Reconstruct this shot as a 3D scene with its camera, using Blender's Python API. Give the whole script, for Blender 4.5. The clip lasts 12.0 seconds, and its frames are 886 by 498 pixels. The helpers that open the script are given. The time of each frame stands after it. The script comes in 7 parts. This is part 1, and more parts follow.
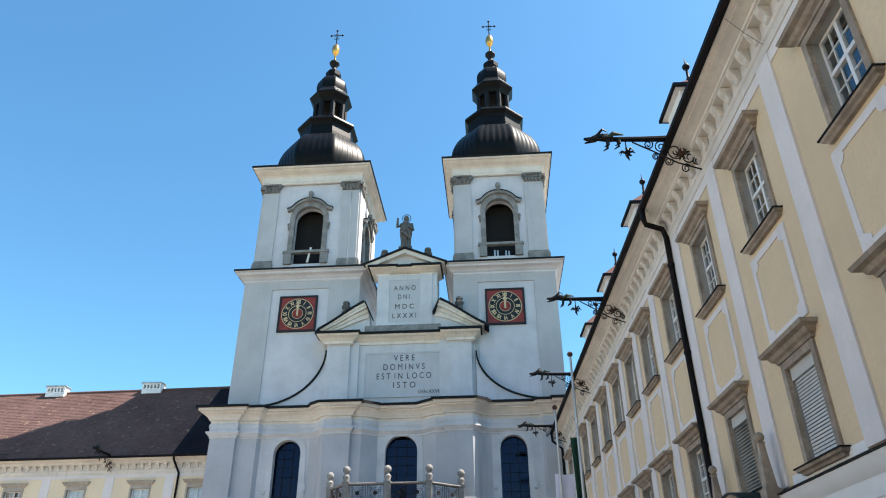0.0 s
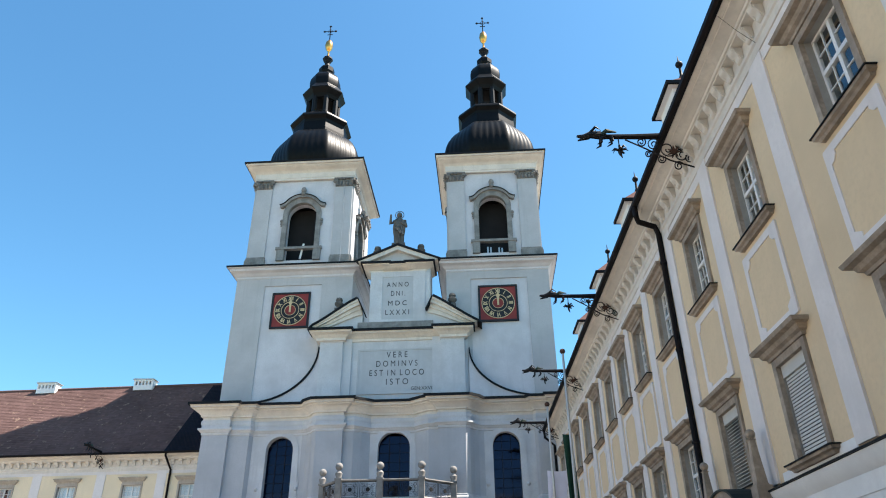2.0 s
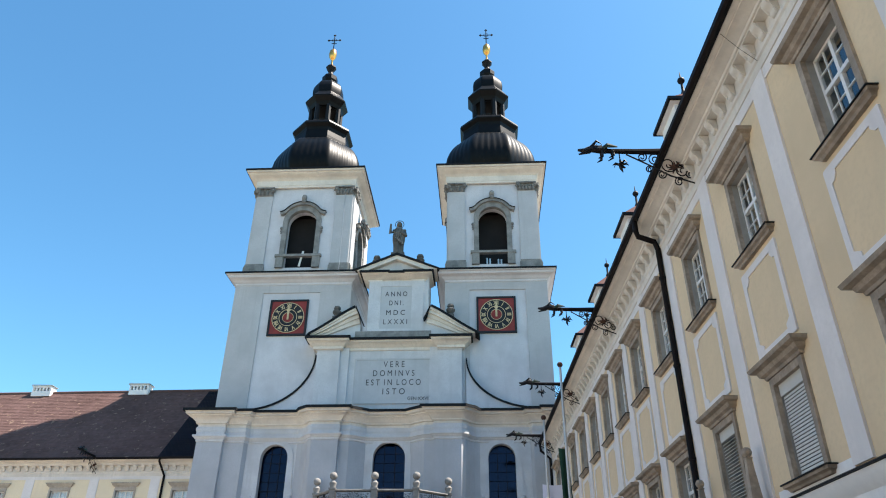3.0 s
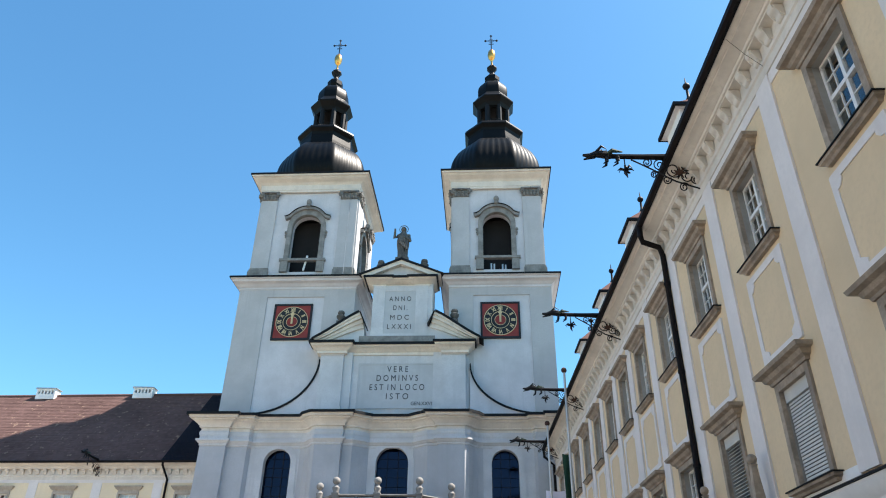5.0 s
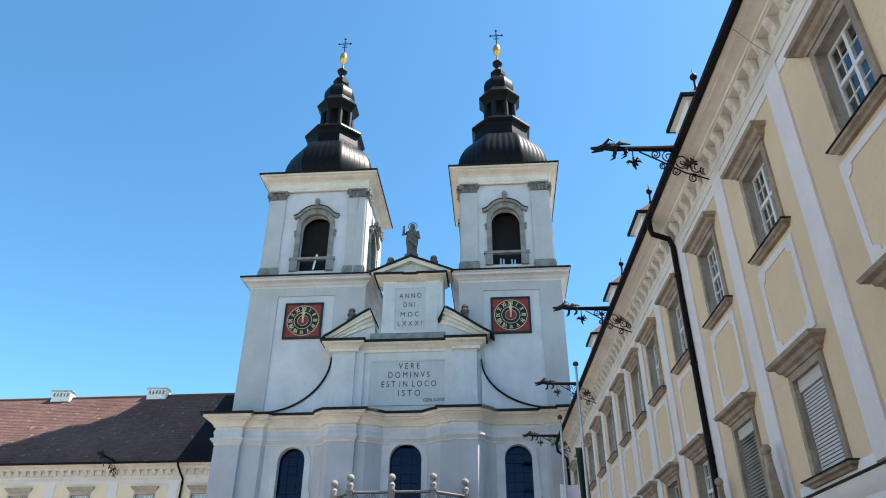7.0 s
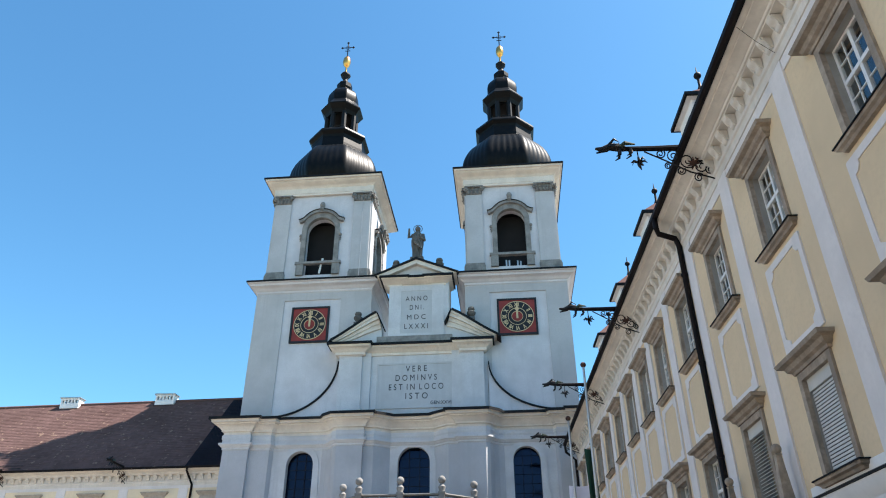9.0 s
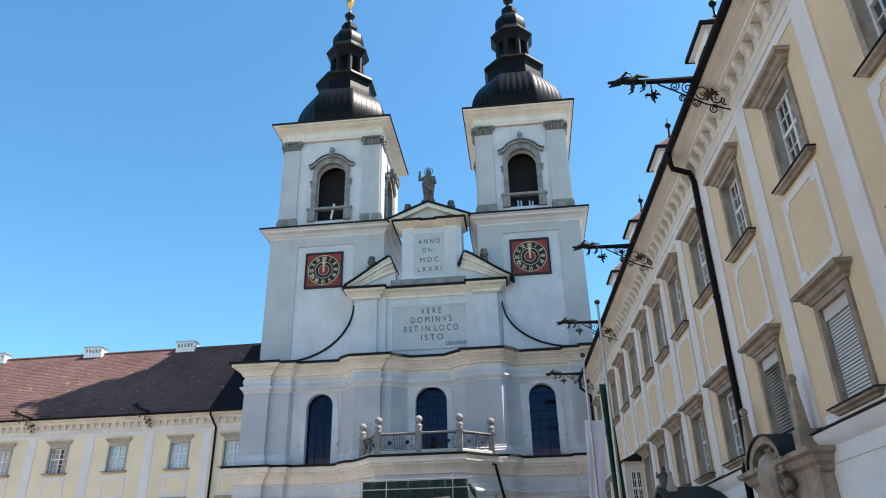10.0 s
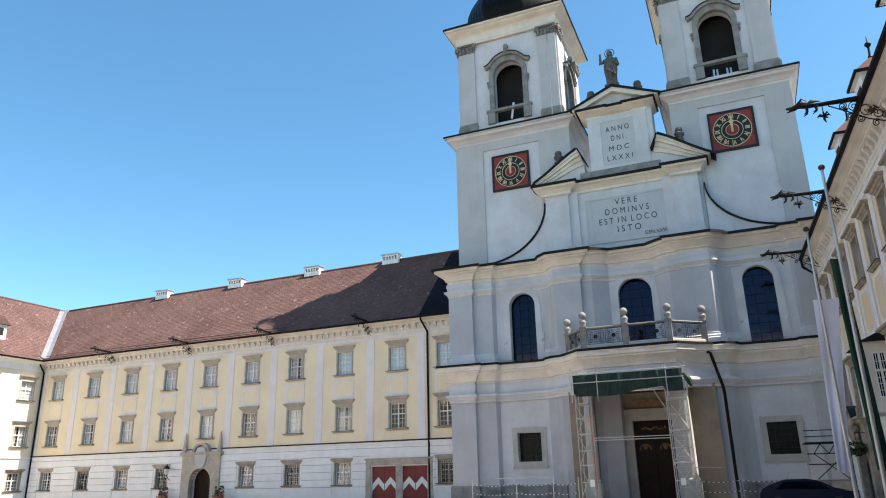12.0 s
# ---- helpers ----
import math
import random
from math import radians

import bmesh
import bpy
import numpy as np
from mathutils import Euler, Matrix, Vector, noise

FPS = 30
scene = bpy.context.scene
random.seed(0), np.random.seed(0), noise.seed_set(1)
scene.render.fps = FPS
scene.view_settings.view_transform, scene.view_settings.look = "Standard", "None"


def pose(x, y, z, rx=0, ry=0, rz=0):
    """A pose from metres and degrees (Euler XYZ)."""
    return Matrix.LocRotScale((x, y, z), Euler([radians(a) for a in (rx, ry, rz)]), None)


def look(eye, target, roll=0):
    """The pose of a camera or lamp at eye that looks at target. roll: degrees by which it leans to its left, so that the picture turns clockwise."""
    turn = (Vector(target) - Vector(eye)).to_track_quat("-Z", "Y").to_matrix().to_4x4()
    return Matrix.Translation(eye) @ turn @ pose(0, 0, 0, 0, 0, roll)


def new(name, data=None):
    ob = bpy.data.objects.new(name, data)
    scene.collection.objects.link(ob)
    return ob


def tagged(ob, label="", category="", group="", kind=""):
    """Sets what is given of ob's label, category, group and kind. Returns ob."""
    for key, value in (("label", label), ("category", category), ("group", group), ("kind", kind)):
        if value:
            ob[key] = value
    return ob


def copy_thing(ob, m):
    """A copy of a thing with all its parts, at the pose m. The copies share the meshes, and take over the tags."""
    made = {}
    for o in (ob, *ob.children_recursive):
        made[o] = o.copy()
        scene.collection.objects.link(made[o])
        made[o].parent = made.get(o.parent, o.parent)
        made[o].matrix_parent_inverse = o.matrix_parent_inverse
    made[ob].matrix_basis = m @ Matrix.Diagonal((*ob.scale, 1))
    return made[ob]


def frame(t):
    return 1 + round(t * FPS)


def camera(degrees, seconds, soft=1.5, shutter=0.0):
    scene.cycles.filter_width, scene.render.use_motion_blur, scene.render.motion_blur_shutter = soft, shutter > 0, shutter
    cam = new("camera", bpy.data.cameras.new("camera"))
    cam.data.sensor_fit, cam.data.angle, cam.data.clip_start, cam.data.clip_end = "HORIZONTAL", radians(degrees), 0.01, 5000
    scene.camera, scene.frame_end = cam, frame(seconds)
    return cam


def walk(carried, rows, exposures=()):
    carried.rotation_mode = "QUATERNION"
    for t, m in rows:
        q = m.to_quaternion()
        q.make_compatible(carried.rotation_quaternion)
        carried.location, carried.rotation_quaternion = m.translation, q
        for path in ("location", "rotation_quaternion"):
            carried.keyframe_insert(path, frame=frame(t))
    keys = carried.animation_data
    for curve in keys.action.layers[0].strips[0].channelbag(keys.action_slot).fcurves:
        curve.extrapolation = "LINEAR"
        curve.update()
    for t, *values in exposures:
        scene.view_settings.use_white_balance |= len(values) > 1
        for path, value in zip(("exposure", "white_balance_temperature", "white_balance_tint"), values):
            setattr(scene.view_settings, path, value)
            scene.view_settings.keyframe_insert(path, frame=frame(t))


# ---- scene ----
cam = camera(64.18, 12.0, soft=1.05)
# seconds, eye x y z, heading, tilt, lean
ROWS = [
    (0, 0.032, -0.116, 1.567, 3.931, 29.159, 0.458),
    (0.5, 0.032, -0.101, 1.574, 3.846, 28.456, 0.652),
    (1, 0.036, -0.094, 1.598, 3.792, 28.278, 0.388),
    (1.5, 0.037, -0.112, 1.585, 3.543, 28.869, -0.025),
    (2, 0.044, -0.1, 1.589, 3.31, 28.879, 0.63),
    (2.5, 0.062, -0.069, 1.625, 2.926, 28.941, 0.77),
    (3, 0.052, -0.1, 1.617, 3.26, 29.694, -0.491),
    (5, 0.046, -0.08, 1.598, 3.656, 30.124, -0.969),
    (5.5, 0.047, -0.095, 1.614, 3.426, 30.183, -1.032),
    (6, 0.023, -0.092, 1.606, 4.006, 29.222, -0.379),
    (6.5, 0.029, -0.097, 1.597, 4.862, 29.934, -0.741),
    (7, 0.025, -0.109, 1.576, 4.478, 29.815, -0.251),
    (9, 0.014, -0.114, 1.595, 4.98, 29.98, 0.25),
    (9.5, -0.008, -0.116, 1.557, 5.568, 28.615, 0.981),
    (10, -0.026, -0.048, 1.573, 6.105, 25.373, 1.292),
    (10.5, -0.056, 0.038, 1.611, 9.848, 23.531, 1.42),
    (11, 0.033, 0.281, 1.694, 15.54, 21.438, 1.796),
    (11.5, -0.158, 0.534, 1.632, 19.533, 19.54, 1.452),
    (12.0, -0.263, 0.683, 1.641, 22.685, 17.737, 1.333),
]
walk(cam, [(t, pose(x, y, z, 90 + tilt, 0, head) @ pose(0, 0, 0, 0, 0, -lean)) for t, x, y, z, head, tilt, lean in ROWS],
     exposures=[(0.0, 1.40, 6850, 13), (9.5, 1.34, 6650, 13), (12.0, 1.31, 7100, 16)])

# ---- world and sun ----
SUN = Vector((0.61, 0.03, 1.0)).normalized()
world = bpy.data.worlds.new("sky")
scene.world = world
world.use_nodes = True
wn = world.node_tree
wn.nodes.clear()
sky = wn.nodes.new("ShaderNodeTexSky")
sky.sky_type, sky.sun_disc = "NISHITA", False
sky.sun_elevation = math.asin(SUN.z)
sky.sun_rotation = math.atan2(SUN.x, SUN.y)
sky.altitude, sky.air_density, sky.dust_density, sky.ozone_density = 400, 1.0, 0.8, 1.0
bgn = wn.nodes.new("ShaderNodeBackground")
bgn.inputs["Strength"].default_value = 0.08
out = wn.nodes.new("ShaderNodeOutputWorld")
deep = wn.nodes.new("ShaderNodeHueSaturation")
deep.inputs["Saturation"].default_value = 1.2
wn.links.new(sky.outputs[0], deep.inputs["Color"])
clear = wn.nodes.new("ShaderNodeMix")
clear.data_type, clear.blend_type = "RGBA", "MULTIPLY"
clear.inputs["Factor"].default_value = 1.0
clear.inputs[7].default_value = (0.97, 1.415, 1.365, 1)
wn.links.new(deep.outputs[0], clear.inputs[6])
wn.links.new(clear.outputs[2], bgn.inputs[0])
wn.links.new(bgn.outputs[0], out.inputs[0])
sun_data = bpy.data.lights.new("sun", "SUN")
sun_data.energy, sun_data.angle, sun_data.color = 5.0, radians(0.53), (1.0, 0.95, 0.87)
sun = new("sun", sun_data)
sun.matrix_world = look(SUN * 200, (0, 0, 0))


# ---- materials ----
def mat(name, base, rough=0.8, metal=0.0, vary=0.12, scale=0.6, fine=9.0, bump=0.15, streak=0.0, tint=None, spec=0.5, island=0.0, detail=None):
    """Two scales of colour variation, optional rain streaks, and fine relief."""
    m = bpy.data.materials.new(name)
    m.use_nodes = True
    t = m.node_tree
    bs = t.nodes["Principled BSDF"]
    bs.inputs["Roughness"].default_value, bs.inputs["Metallic"].default_value = rough, metal
    bs.inputs["Specular IOR Level"].default_value = spec
    co = t.nodes.new("ShaderNodeTexCoord")

    def noisy(sc, det, stretch=None):
        n = t.nodes.new("ShaderNodeTexNoise")
        n.inputs["Scale"].default_value, n.inputs["Detail"].default_value = sc, det
        n.inputs["Roughness"].default_value = 0.6
        if stretch:
            mp = t.nodes.new("ShaderNodeMapping")
            mp.inputs["Scale"].default_value = stretch
            t.links.new(co.outputs["Object"], mp.inputs[0])
            t.links.new(mp.outputs[0], n.inputs["Vector"])
        else:
            t.links.new(co.outputs["Object"], n.inputs["Vector"])
        return n.outputs["Fac"]

    def mixed(a, b, fac, lo=0.35, hi=0.65):
        r = t.nodes.new("ShaderNodeMapRange")
        r.inputs["From Min"].default_value, r.inputs["From Max"].default_value = lo, hi
        t.links.new(fac, r.inputs["Value"])
        mx = t.nodes.new("ShaderNodeMix")
        mx.data_type = "RGBA"
        t.links.new(r.outputs[0], mx.inputs["Factor"])
        for socket, v in ((mx.inputs[6], a), (mx.inputs[7], b)):
            if not isinstance(v, tuple):
                t.links.new(v, socket)
            else:
                socket.default_value = (*v, 1)
        return mx.outputs[2]

    dark = tint or tuple(c * (1 - 2 * vary) for c in base)
    lite = tuple(min(1, c * (1 + 0.5 * vary)) for c in base)
    col = mixed(lite, dark, noisy(scale, 4), 0.4, 0.75)
    fn = noisy(fine, 6)
    col = mixed(col, tuple(c * (1 - vary) for c in base), fn, 0.45, 0.8)
    if streak:
        col2 = mixed(col, tuple(c * (1 - streak) for c in base), noisy(1.0, 5, (2.2, 2.2, 0.12)), 0.55, 0.8)
        col = col2
    if detail:
        col = mixed(col, detail, noisy(2.0, 7), 0.61, 0.67)
    if island:
        geo = t.nodes.new("ShaderNodeNewGeometry")
        hv = t.nodes.new("ShaderNodeHueSaturation")
        mr = t.nodes.new("ShaderNodeMapRange")
        mr.inputs["To Min"].default_value, mr.inputs["To Max"].default_value = 1 - island, 1 + island
        t.links.new(geo.outputs["Random Per Island"], mr.inputs["Value"])
        t.links.new(mr.outputs[0], hv.inputs["Value"])
        t.links.new(col, hv.inputs["Color"])
        col = hv.outputs[0]
    t.links.new(col, bs.inputs["Base Color"])
    if bump:
        bp = t.nodes.new("ShaderNodeBump")
        bp.inputs["Strength"].default_value, bp.inputs["Distance"].default_value = bump, 0.03
        t.links.new(fn, bp.inputs["Height"])
        t.links.new(bp.outputs[0], bs.inputs["Normal"])
    return m


def glass_mat(name, tint=(0.96, 0.97, 0.98), rough=0.02, boost=1.0, gloss=(0.9, 0.9, 0.9)):
    """A thin pane: clear straight on, mirroring at a slant."""
    m = bpy.data.materials.new(name)
    m.use_nodes = True
    t = m.node_tree
    t.nodes.clear()
    o = t.nodes.new("ShaderNodeOutputMaterial")
    tr, gl, mx = t.nodes.new("ShaderNodeBsdfTransparent"), t.nodes.new("ShaderNodeBsdfGlossy"), t.nodes.new("ShaderNodeMixShader")
    tr.inputs[0].default_value = (*tint, 1)
    gl.inputs["Roughness"].default_value = rough
    gl.inputs["Color"].default_value = (*gloss, 1)
    # reflection after Schlick, alike for both faces of the pane
    lw, pw, fr = t.nodes.new("ShaderNodeLayerWeight"), t.nodes.new("ShaderNodeMath"), t.nodes.new("ShaderNodeMapRange")
    lw.inputs["Blend"].default_value = 0.5
    pw.operation = "POWER"
    pw.inputs[1].default_value = 5.0
    fr.inputs["To Min"].default_value = ((1.5 * boost - 1) / (1.5 * boost + 1)) ** 2
    t.links.new(lw.outputs["Facing"], pw.inputs[0])
    t.links.new(pw.outputs[0], fr.inputs["Value"])
    co, nz, bp = t.nodes.new("ShaderNodeTexCoord"), t.nodes.new("ShaderNodeTexNoise"), t.nodes.new("ShaderNodeBump")
    nz.inputs["Scale"].default_value = 1.3
    bp.inputs["Strength"].default_value, bp.inputs["Distance"].default_value = 0.25, 0.02
    t.links.new(co.outputs["Object"], nz.inputs["Vector"])
    t.links.new(nz.outputs["Fac"], bp.inputs["Height"])
    t.links.new(bp.outputs[0], gl.inputs["Normal"])
    t.links.new(fr.outputs[0], mx.inputs[0])
    t.links.new(tr.outputs[0], mx.inputs[1])
    t.links.new(gl.outputs[0], mx.inputs[2])
    t.links.new(mx.outputs[0], o.inputs[0])
    return m


WHITE = mat("white_lime_plaster", (0.585, 0.583, 0.59), 0.9, vary=0.11, scale=0.5, streak=0.14)
PIER = mat("pale_grey_plaster", (0.455, 0.458, 0.475), 0.9, vary=0.09, scale=0.4, streak=0.12)
TOWER = mat("tower_plaster", (0.60, 0.588, 0.605), 0.9, vary=0.10, scale=0.45, streak=0.14)
EDGE = mat("greyish_edge_plaster", (0.475, 0.468, 0.47), 0.9, vary=0.09, scale=0.4, streak=0.16)
LESENE = mat("off_white_wall_strip", (0.76, 0.71, 0.68), 0.9, vary=0.06, scale=0.8, streak=0.10)
DARKST = mat("dark_weathered_stone", (0.11, 0.105, 0.098), 0.92, vary=0.28, scale=2.0, fine=14, bump=0.4, streak=0.3)
FRAMEST = mat("beige_grey_stone_frame", (0.44, 0.42, 0.38), 0.9, vary=0.12, scale=1.2, bump=0.25, streak=0.2)
TRIMW = mat("white_trim_plaster", (0.82, 0.81, 0.79), 0.9, vary=0.06, scale=0.8, streak=0.10)
CREAM = mat("cream_cornice_plaster", (0.72, 0.655, 0.575), 0.9, vary=0.11, scale=0.7, streak=0.18)
YELLOW = mat("ochre_yellow_plaster", (0.745, 0.575, 0.37), 0.9, vary=0.08, scale=0.3, streak=0.06)
# lighter than YELLOW; for the wing beside the church and the south one
PALEYEL = mat("pale_yellow_plaster", (0.83, 0.695, 0.49), 0.9, vary=0.07, scale=0.3, streak=0.08)
PALESTONE = mat("pale_sandstone", (0.46, 0.40, 0.33), 0.92, vary=0.2, scale=1.4, fine=14, bump=0.4, streak=0.2)
JOINT = mat("grey_joint_plaster", (0.36, 0.35, 0.34), 0.95, vary=0.2, scale=1.0, bump=0.2)
CAPST = mat("grey_carved_stone", (0.20, 0.19, 0.175), 0.92, vary=0.3, scale=2.5, fine=14, bump=0.4, streak=0.3)
STONE = mat("weathered_sandstone", (0.39, 0.315, 0.245), 0.92, vary=0.3, scale=1.6, fine=11, bump=0.6, streak=0.35)
GREYST = mat("grey_stone", (0.25, 0.24, 0.225), 0.92, vary=0.25, scale=1.6, fine=14, bump=0.4, streak=0.3)
PANEL = mat("pale_stone_panel", (0.50, 0.505, 0.51), 0.85, vary=0.06, scale=0.8, streak=0.12)
COPPER = mat("black_sheet_metal", (0.006, 0.006, 0.0065), 0.4, metal=0.0, vary=0.3, scale=0.9, fine=4, bump=0.12, spec=0.1)
FLASH = mat("dark_flashing", (0.008, 0.008, 0.009), 0.6, metal=0.0, vary=0.2, bump=0.05, spec=0.2)
GUTTER = mat("dark_brown_gutter", (0.012, 0.009, 0.009), 0.55, metal=0.0, vary=0.2, bump=0.05, spec=0.1)
IRON = mat("wrought_iron", (0.014, 0.012, 0.012), 0.6, metal=0.0, vary=0.3, bump=0.1, spec=0.25)
RUST = mat("rusty_iron", (0.10, 0.045, 0.03), 0.8, metal=0.2, vary=0.3, bump=0.2)
GOLD = mat("gilding", (0.95, 0.40, 0.10), 0.28, metal=1.0, vary=0.1, bump=0.05)
GOLDP = mat("gold_paint", (0.64, 0.50, 0.29), 0.6, metal=0.0, vary=0.1, bump=0.0)
RED = mat("red_clock_paint", (0.26, 0.024, 0.018), 0.6, vary=0.2, scale=1.5, bump=0.05)
BLACK = mat("black_clock_paint", (0.008, 0.009, 0.013), 0.7, vary=0.2, bump=0.05)
# near-black base colour stands for unlit depth behind openings
DARK = mat("unlit_depth_black", (0.016, 0.014, 0.014), 0.95, vary=0.2, bump=0.0)
ROOF = mat("brown_red_roof_tiles", (0.134, 0.083, 0.076), 0.9, vary=0.16, scale=0.25, fine=5, bump=0.25, island=0.11, spec=0.0, detail=(0.25, 0.17, 0.13))
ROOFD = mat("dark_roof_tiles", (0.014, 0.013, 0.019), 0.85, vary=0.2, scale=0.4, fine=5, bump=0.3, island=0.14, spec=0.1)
LETTER = mat("grey_lettering", (0.06, 0.06, 0.065), 0.7, vary=0.1, bump=0.0)
SASH = mat("white_window_paint", (0.78, 0.77, 0.74), 0.5, vary=0.05, bump=0.05)
SHUTTER = mat("pale_grey_blind", (0.58, 0.57, 0.53), 0.6, vary=0.06, bump=0.05)
CURTAIN = mat("white_curtain", (0.72, 0.72, 0.70), 0.95, vary=0.1, scale=3, fine=20, bump=0.1)
GLASS = glass_mat("window_glass", boost=1.15)
LEADED = glass_mat("leaded_church_glass", (0.03, 0.055, 0.17), 0.08, 1.2, (0.17, 0.21, 0.36))
GREEN = mat("green_copper", (0.012, 0.022, 0.019), 0.65, metal=0.1, vary=0.25, bump=0.15)
NET = mat("dark_green_net", (0.012, 0.035, 0.024), 0.9, vary=0.3, scale=2, bump=0.3)
STEEL = mat("galvanised_steel", (0.50, 0.50, 0.50), 0.4, metal=0.8, vary=0.15, bump=0.05)
ORANGE = mat("orange_rail_paint", (0.5, 0.14, 0.05), 0.6, vary=0.15, bump=0.05)
WOOD = mat("dark_oak", (0.024, 0.012, 0.008), 0.6, vary=0.25, scale=1.5, bump=0.15, spec=0.15)
CARVED = mat("gilded_brown_carving", (0.26, 0.14, 0.06), 0.5, vary=0.25, scale=3, bump=0.15)
REDDOOR = mat("dark_red_gate_paint", (0.20, 0.018, 0.016), 0.55, vary=0.15, bump=0.05)
FLAGW = mat("white_flag_cloth", (0.80, 0.77, 0.86), 0.9, vary=0.04, scale=1.5, fine=40, bump=0.05)
FLAGG = mat("green_flag_cloth", (0.006, 0.042, 0.022), 0.9, vary=0.12, scale=1.5, fine=40, bump=0.05)
GROUND = mat("pale_gravel", (0.195, 0.178, 0.158), 0.95, vary=0.15, scale=0.25, fine=18, bump=0.4)
COBBLE = mat("grey_cobble", (0.26, 0.25, 0.23), 0.9, vary=0.2, scale=0.4, fine=10, bump=0.4)
PAINT = mat("dark_blue_car_paint", (0.012, 0.018, 0.04), 0.18, metal=0.3, vary=0.1, bump=0.0)
RUBBER = mat("black_rubber", (0.02, 0.02, 0.02), 0.8, vary=0.1, bump=0.05)
LAMPG = mat("frosted_lamp_glass", (0.55, 0.55, 0.5), 0.3, vary=0.1, bump=0.0)
LEAF = mat("green_leaves", (0.05, 0.09, 0.03), 0.7, vary=0.3, scale=6, bump=0.2)
FLOWER = mat("red_flowers", (0.45, 0.03, 0.04), 0.7, vary=0.2, scale=6, bump=0.1)
# tan plaster with the porch's shade put into its base colour
PORCHW = mat("shade_darkened_tan_plaster", (0.29, 0.225, 0.16), 0.9, vary=0.15, scale=0.8, streak=0.25)
BLACKPANE = mat("dusty_black_pane", (0.012, 0.012, 0.013), 0.25, vary=0.3, scale=3, bump=0.02, spec=0.3)
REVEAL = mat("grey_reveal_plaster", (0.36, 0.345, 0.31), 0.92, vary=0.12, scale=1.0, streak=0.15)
CREAMW = mat("cream_wall_plaster", (0.78, 0.70, 0.54), 0.9, vary=0.07, scale=0.3, streak=0.08)
PATINA = mat("green_patina", (0.04, 0.065, 0.045), 0.8, vary=0.3, scale=5, bump=0.2)
ZINC = mat("dull_zinc_sheet", (0.20, 0.21, 0.235), 0.7, vary=0.15, scale=1.5, bump=0.05, spec=0.2)
TERRA = mat("terracotta", (0.36, 0.15, 0.09), 0.85, vary=0.15, bump=0.1)


# ---- mesh helpers ----
def box(bm, x0, x1, y0, y1, z0, z1):
    v = [bm.verts.new((x, y, z)) for z in (z0, z1) for y in (y0, y1) for x in (x0, x1)]
    for f in ((0, 2, 3, 1), (4, 5, 7, 6), (0, 1, 5, 4), (2, 6, 7, 3), (0, 4, 6, 2), (1, 3, 7, 5)):
        bm.faces.new([v[i] for i in f])


def prism(bm, poly, y0, y1):
    """An outline in x, z (anticlockwise seen from -y) drawn out from y0 to y1."""
    a = [bm.verts.new((x, y0, z)) for x, z in poly]
    b = [bm.verts.new((x, y1, z)) for x, z in poly]
    bm.faces.new(a)
    bm.faces.new(b[::-1])
    for i in range(len(poly)):
        j = (i + 1) % len(poly)
        bm.faces.new((a[j], a[i], b[i], b[j]))


def slab(bm, poly, z0, z1):
    """An outline in x, y (anticlockwise from above) drawn up from z0 to z1."""
    a = [bm.verts.new((x, y, z0)) for x, y in poly]
    b = [bm.verts.new((x, y, z1)) for x, y in poly]
    bm.faces.new(a[::-1])
    bm.faces.new(b)
    for i in range(len(poly)):
        j = (i + 1) % len(poly)
        bm.faces.new((a[i], a[j], b[j], b[i]))


def sweep(bm, path, profile, closed=False, caps=True):
    """A moulding along a plan path; the profile is (out, z), out to the right of the way."""
    n = len(path)
    rings = []
    for i, p in enumerate(path):
        p = Vector(p)
        dirs = []
        if i > 0 or closed:
            dirs.append((p - Vector(path[i - 1])).normalized())
        if i < n - 1 or closed:
            dirs.append((Vector(path[(i + 1) % n]) - p).normalized())
        nr = [Vector((d.y, -d.x)) for d in dirs]
        m = sum(nr, Vector((0, 0)))
        m = m / max(m.dot(nr[0]), 0.35)
        rings.append([bm.verts.new((p.x + m.x * o, p.y + m.y * o, z)) for o, z in profile])
    for i in range(n if closed else n - 1):
        a, b = rings[i], rings[(i + 1) % n]
        for k in range(len(profile) - 1):
            bm.faces.new((a[k], b[k], b[k + 1], a[k + 1]))
    if caps and not closed:
        bm.faces.new(rings[0])
        bm.faces.new(rings[-1][::-1])


def lathe(bm, prof, n=16, cx=0, cy=0, rot=0.0, shape=None):
    """Rings of (radius, z). shape(a) scales the radius round the turn."""
    rings = []
    for r, z in prof:
        ring = []
        for i in range(n):
            a = 2 * math.pi * i / n + rot
            s = shape(a) if shape else 1
            ring.append(bm.verts.new((cx + r * s * math.cos(a), cy + r * s * math.sin(a), z)))
        rings.append(ring)
    for a, b in zip(rings, rings[1:]):
        for i in range(n):
            j = (i + 1) % n
            bm.faces.new((a[i], a[j], b[j], b[i]))
    bm.faces.new(rings[0][::-1])
    bm.faces.new(rings[-1])


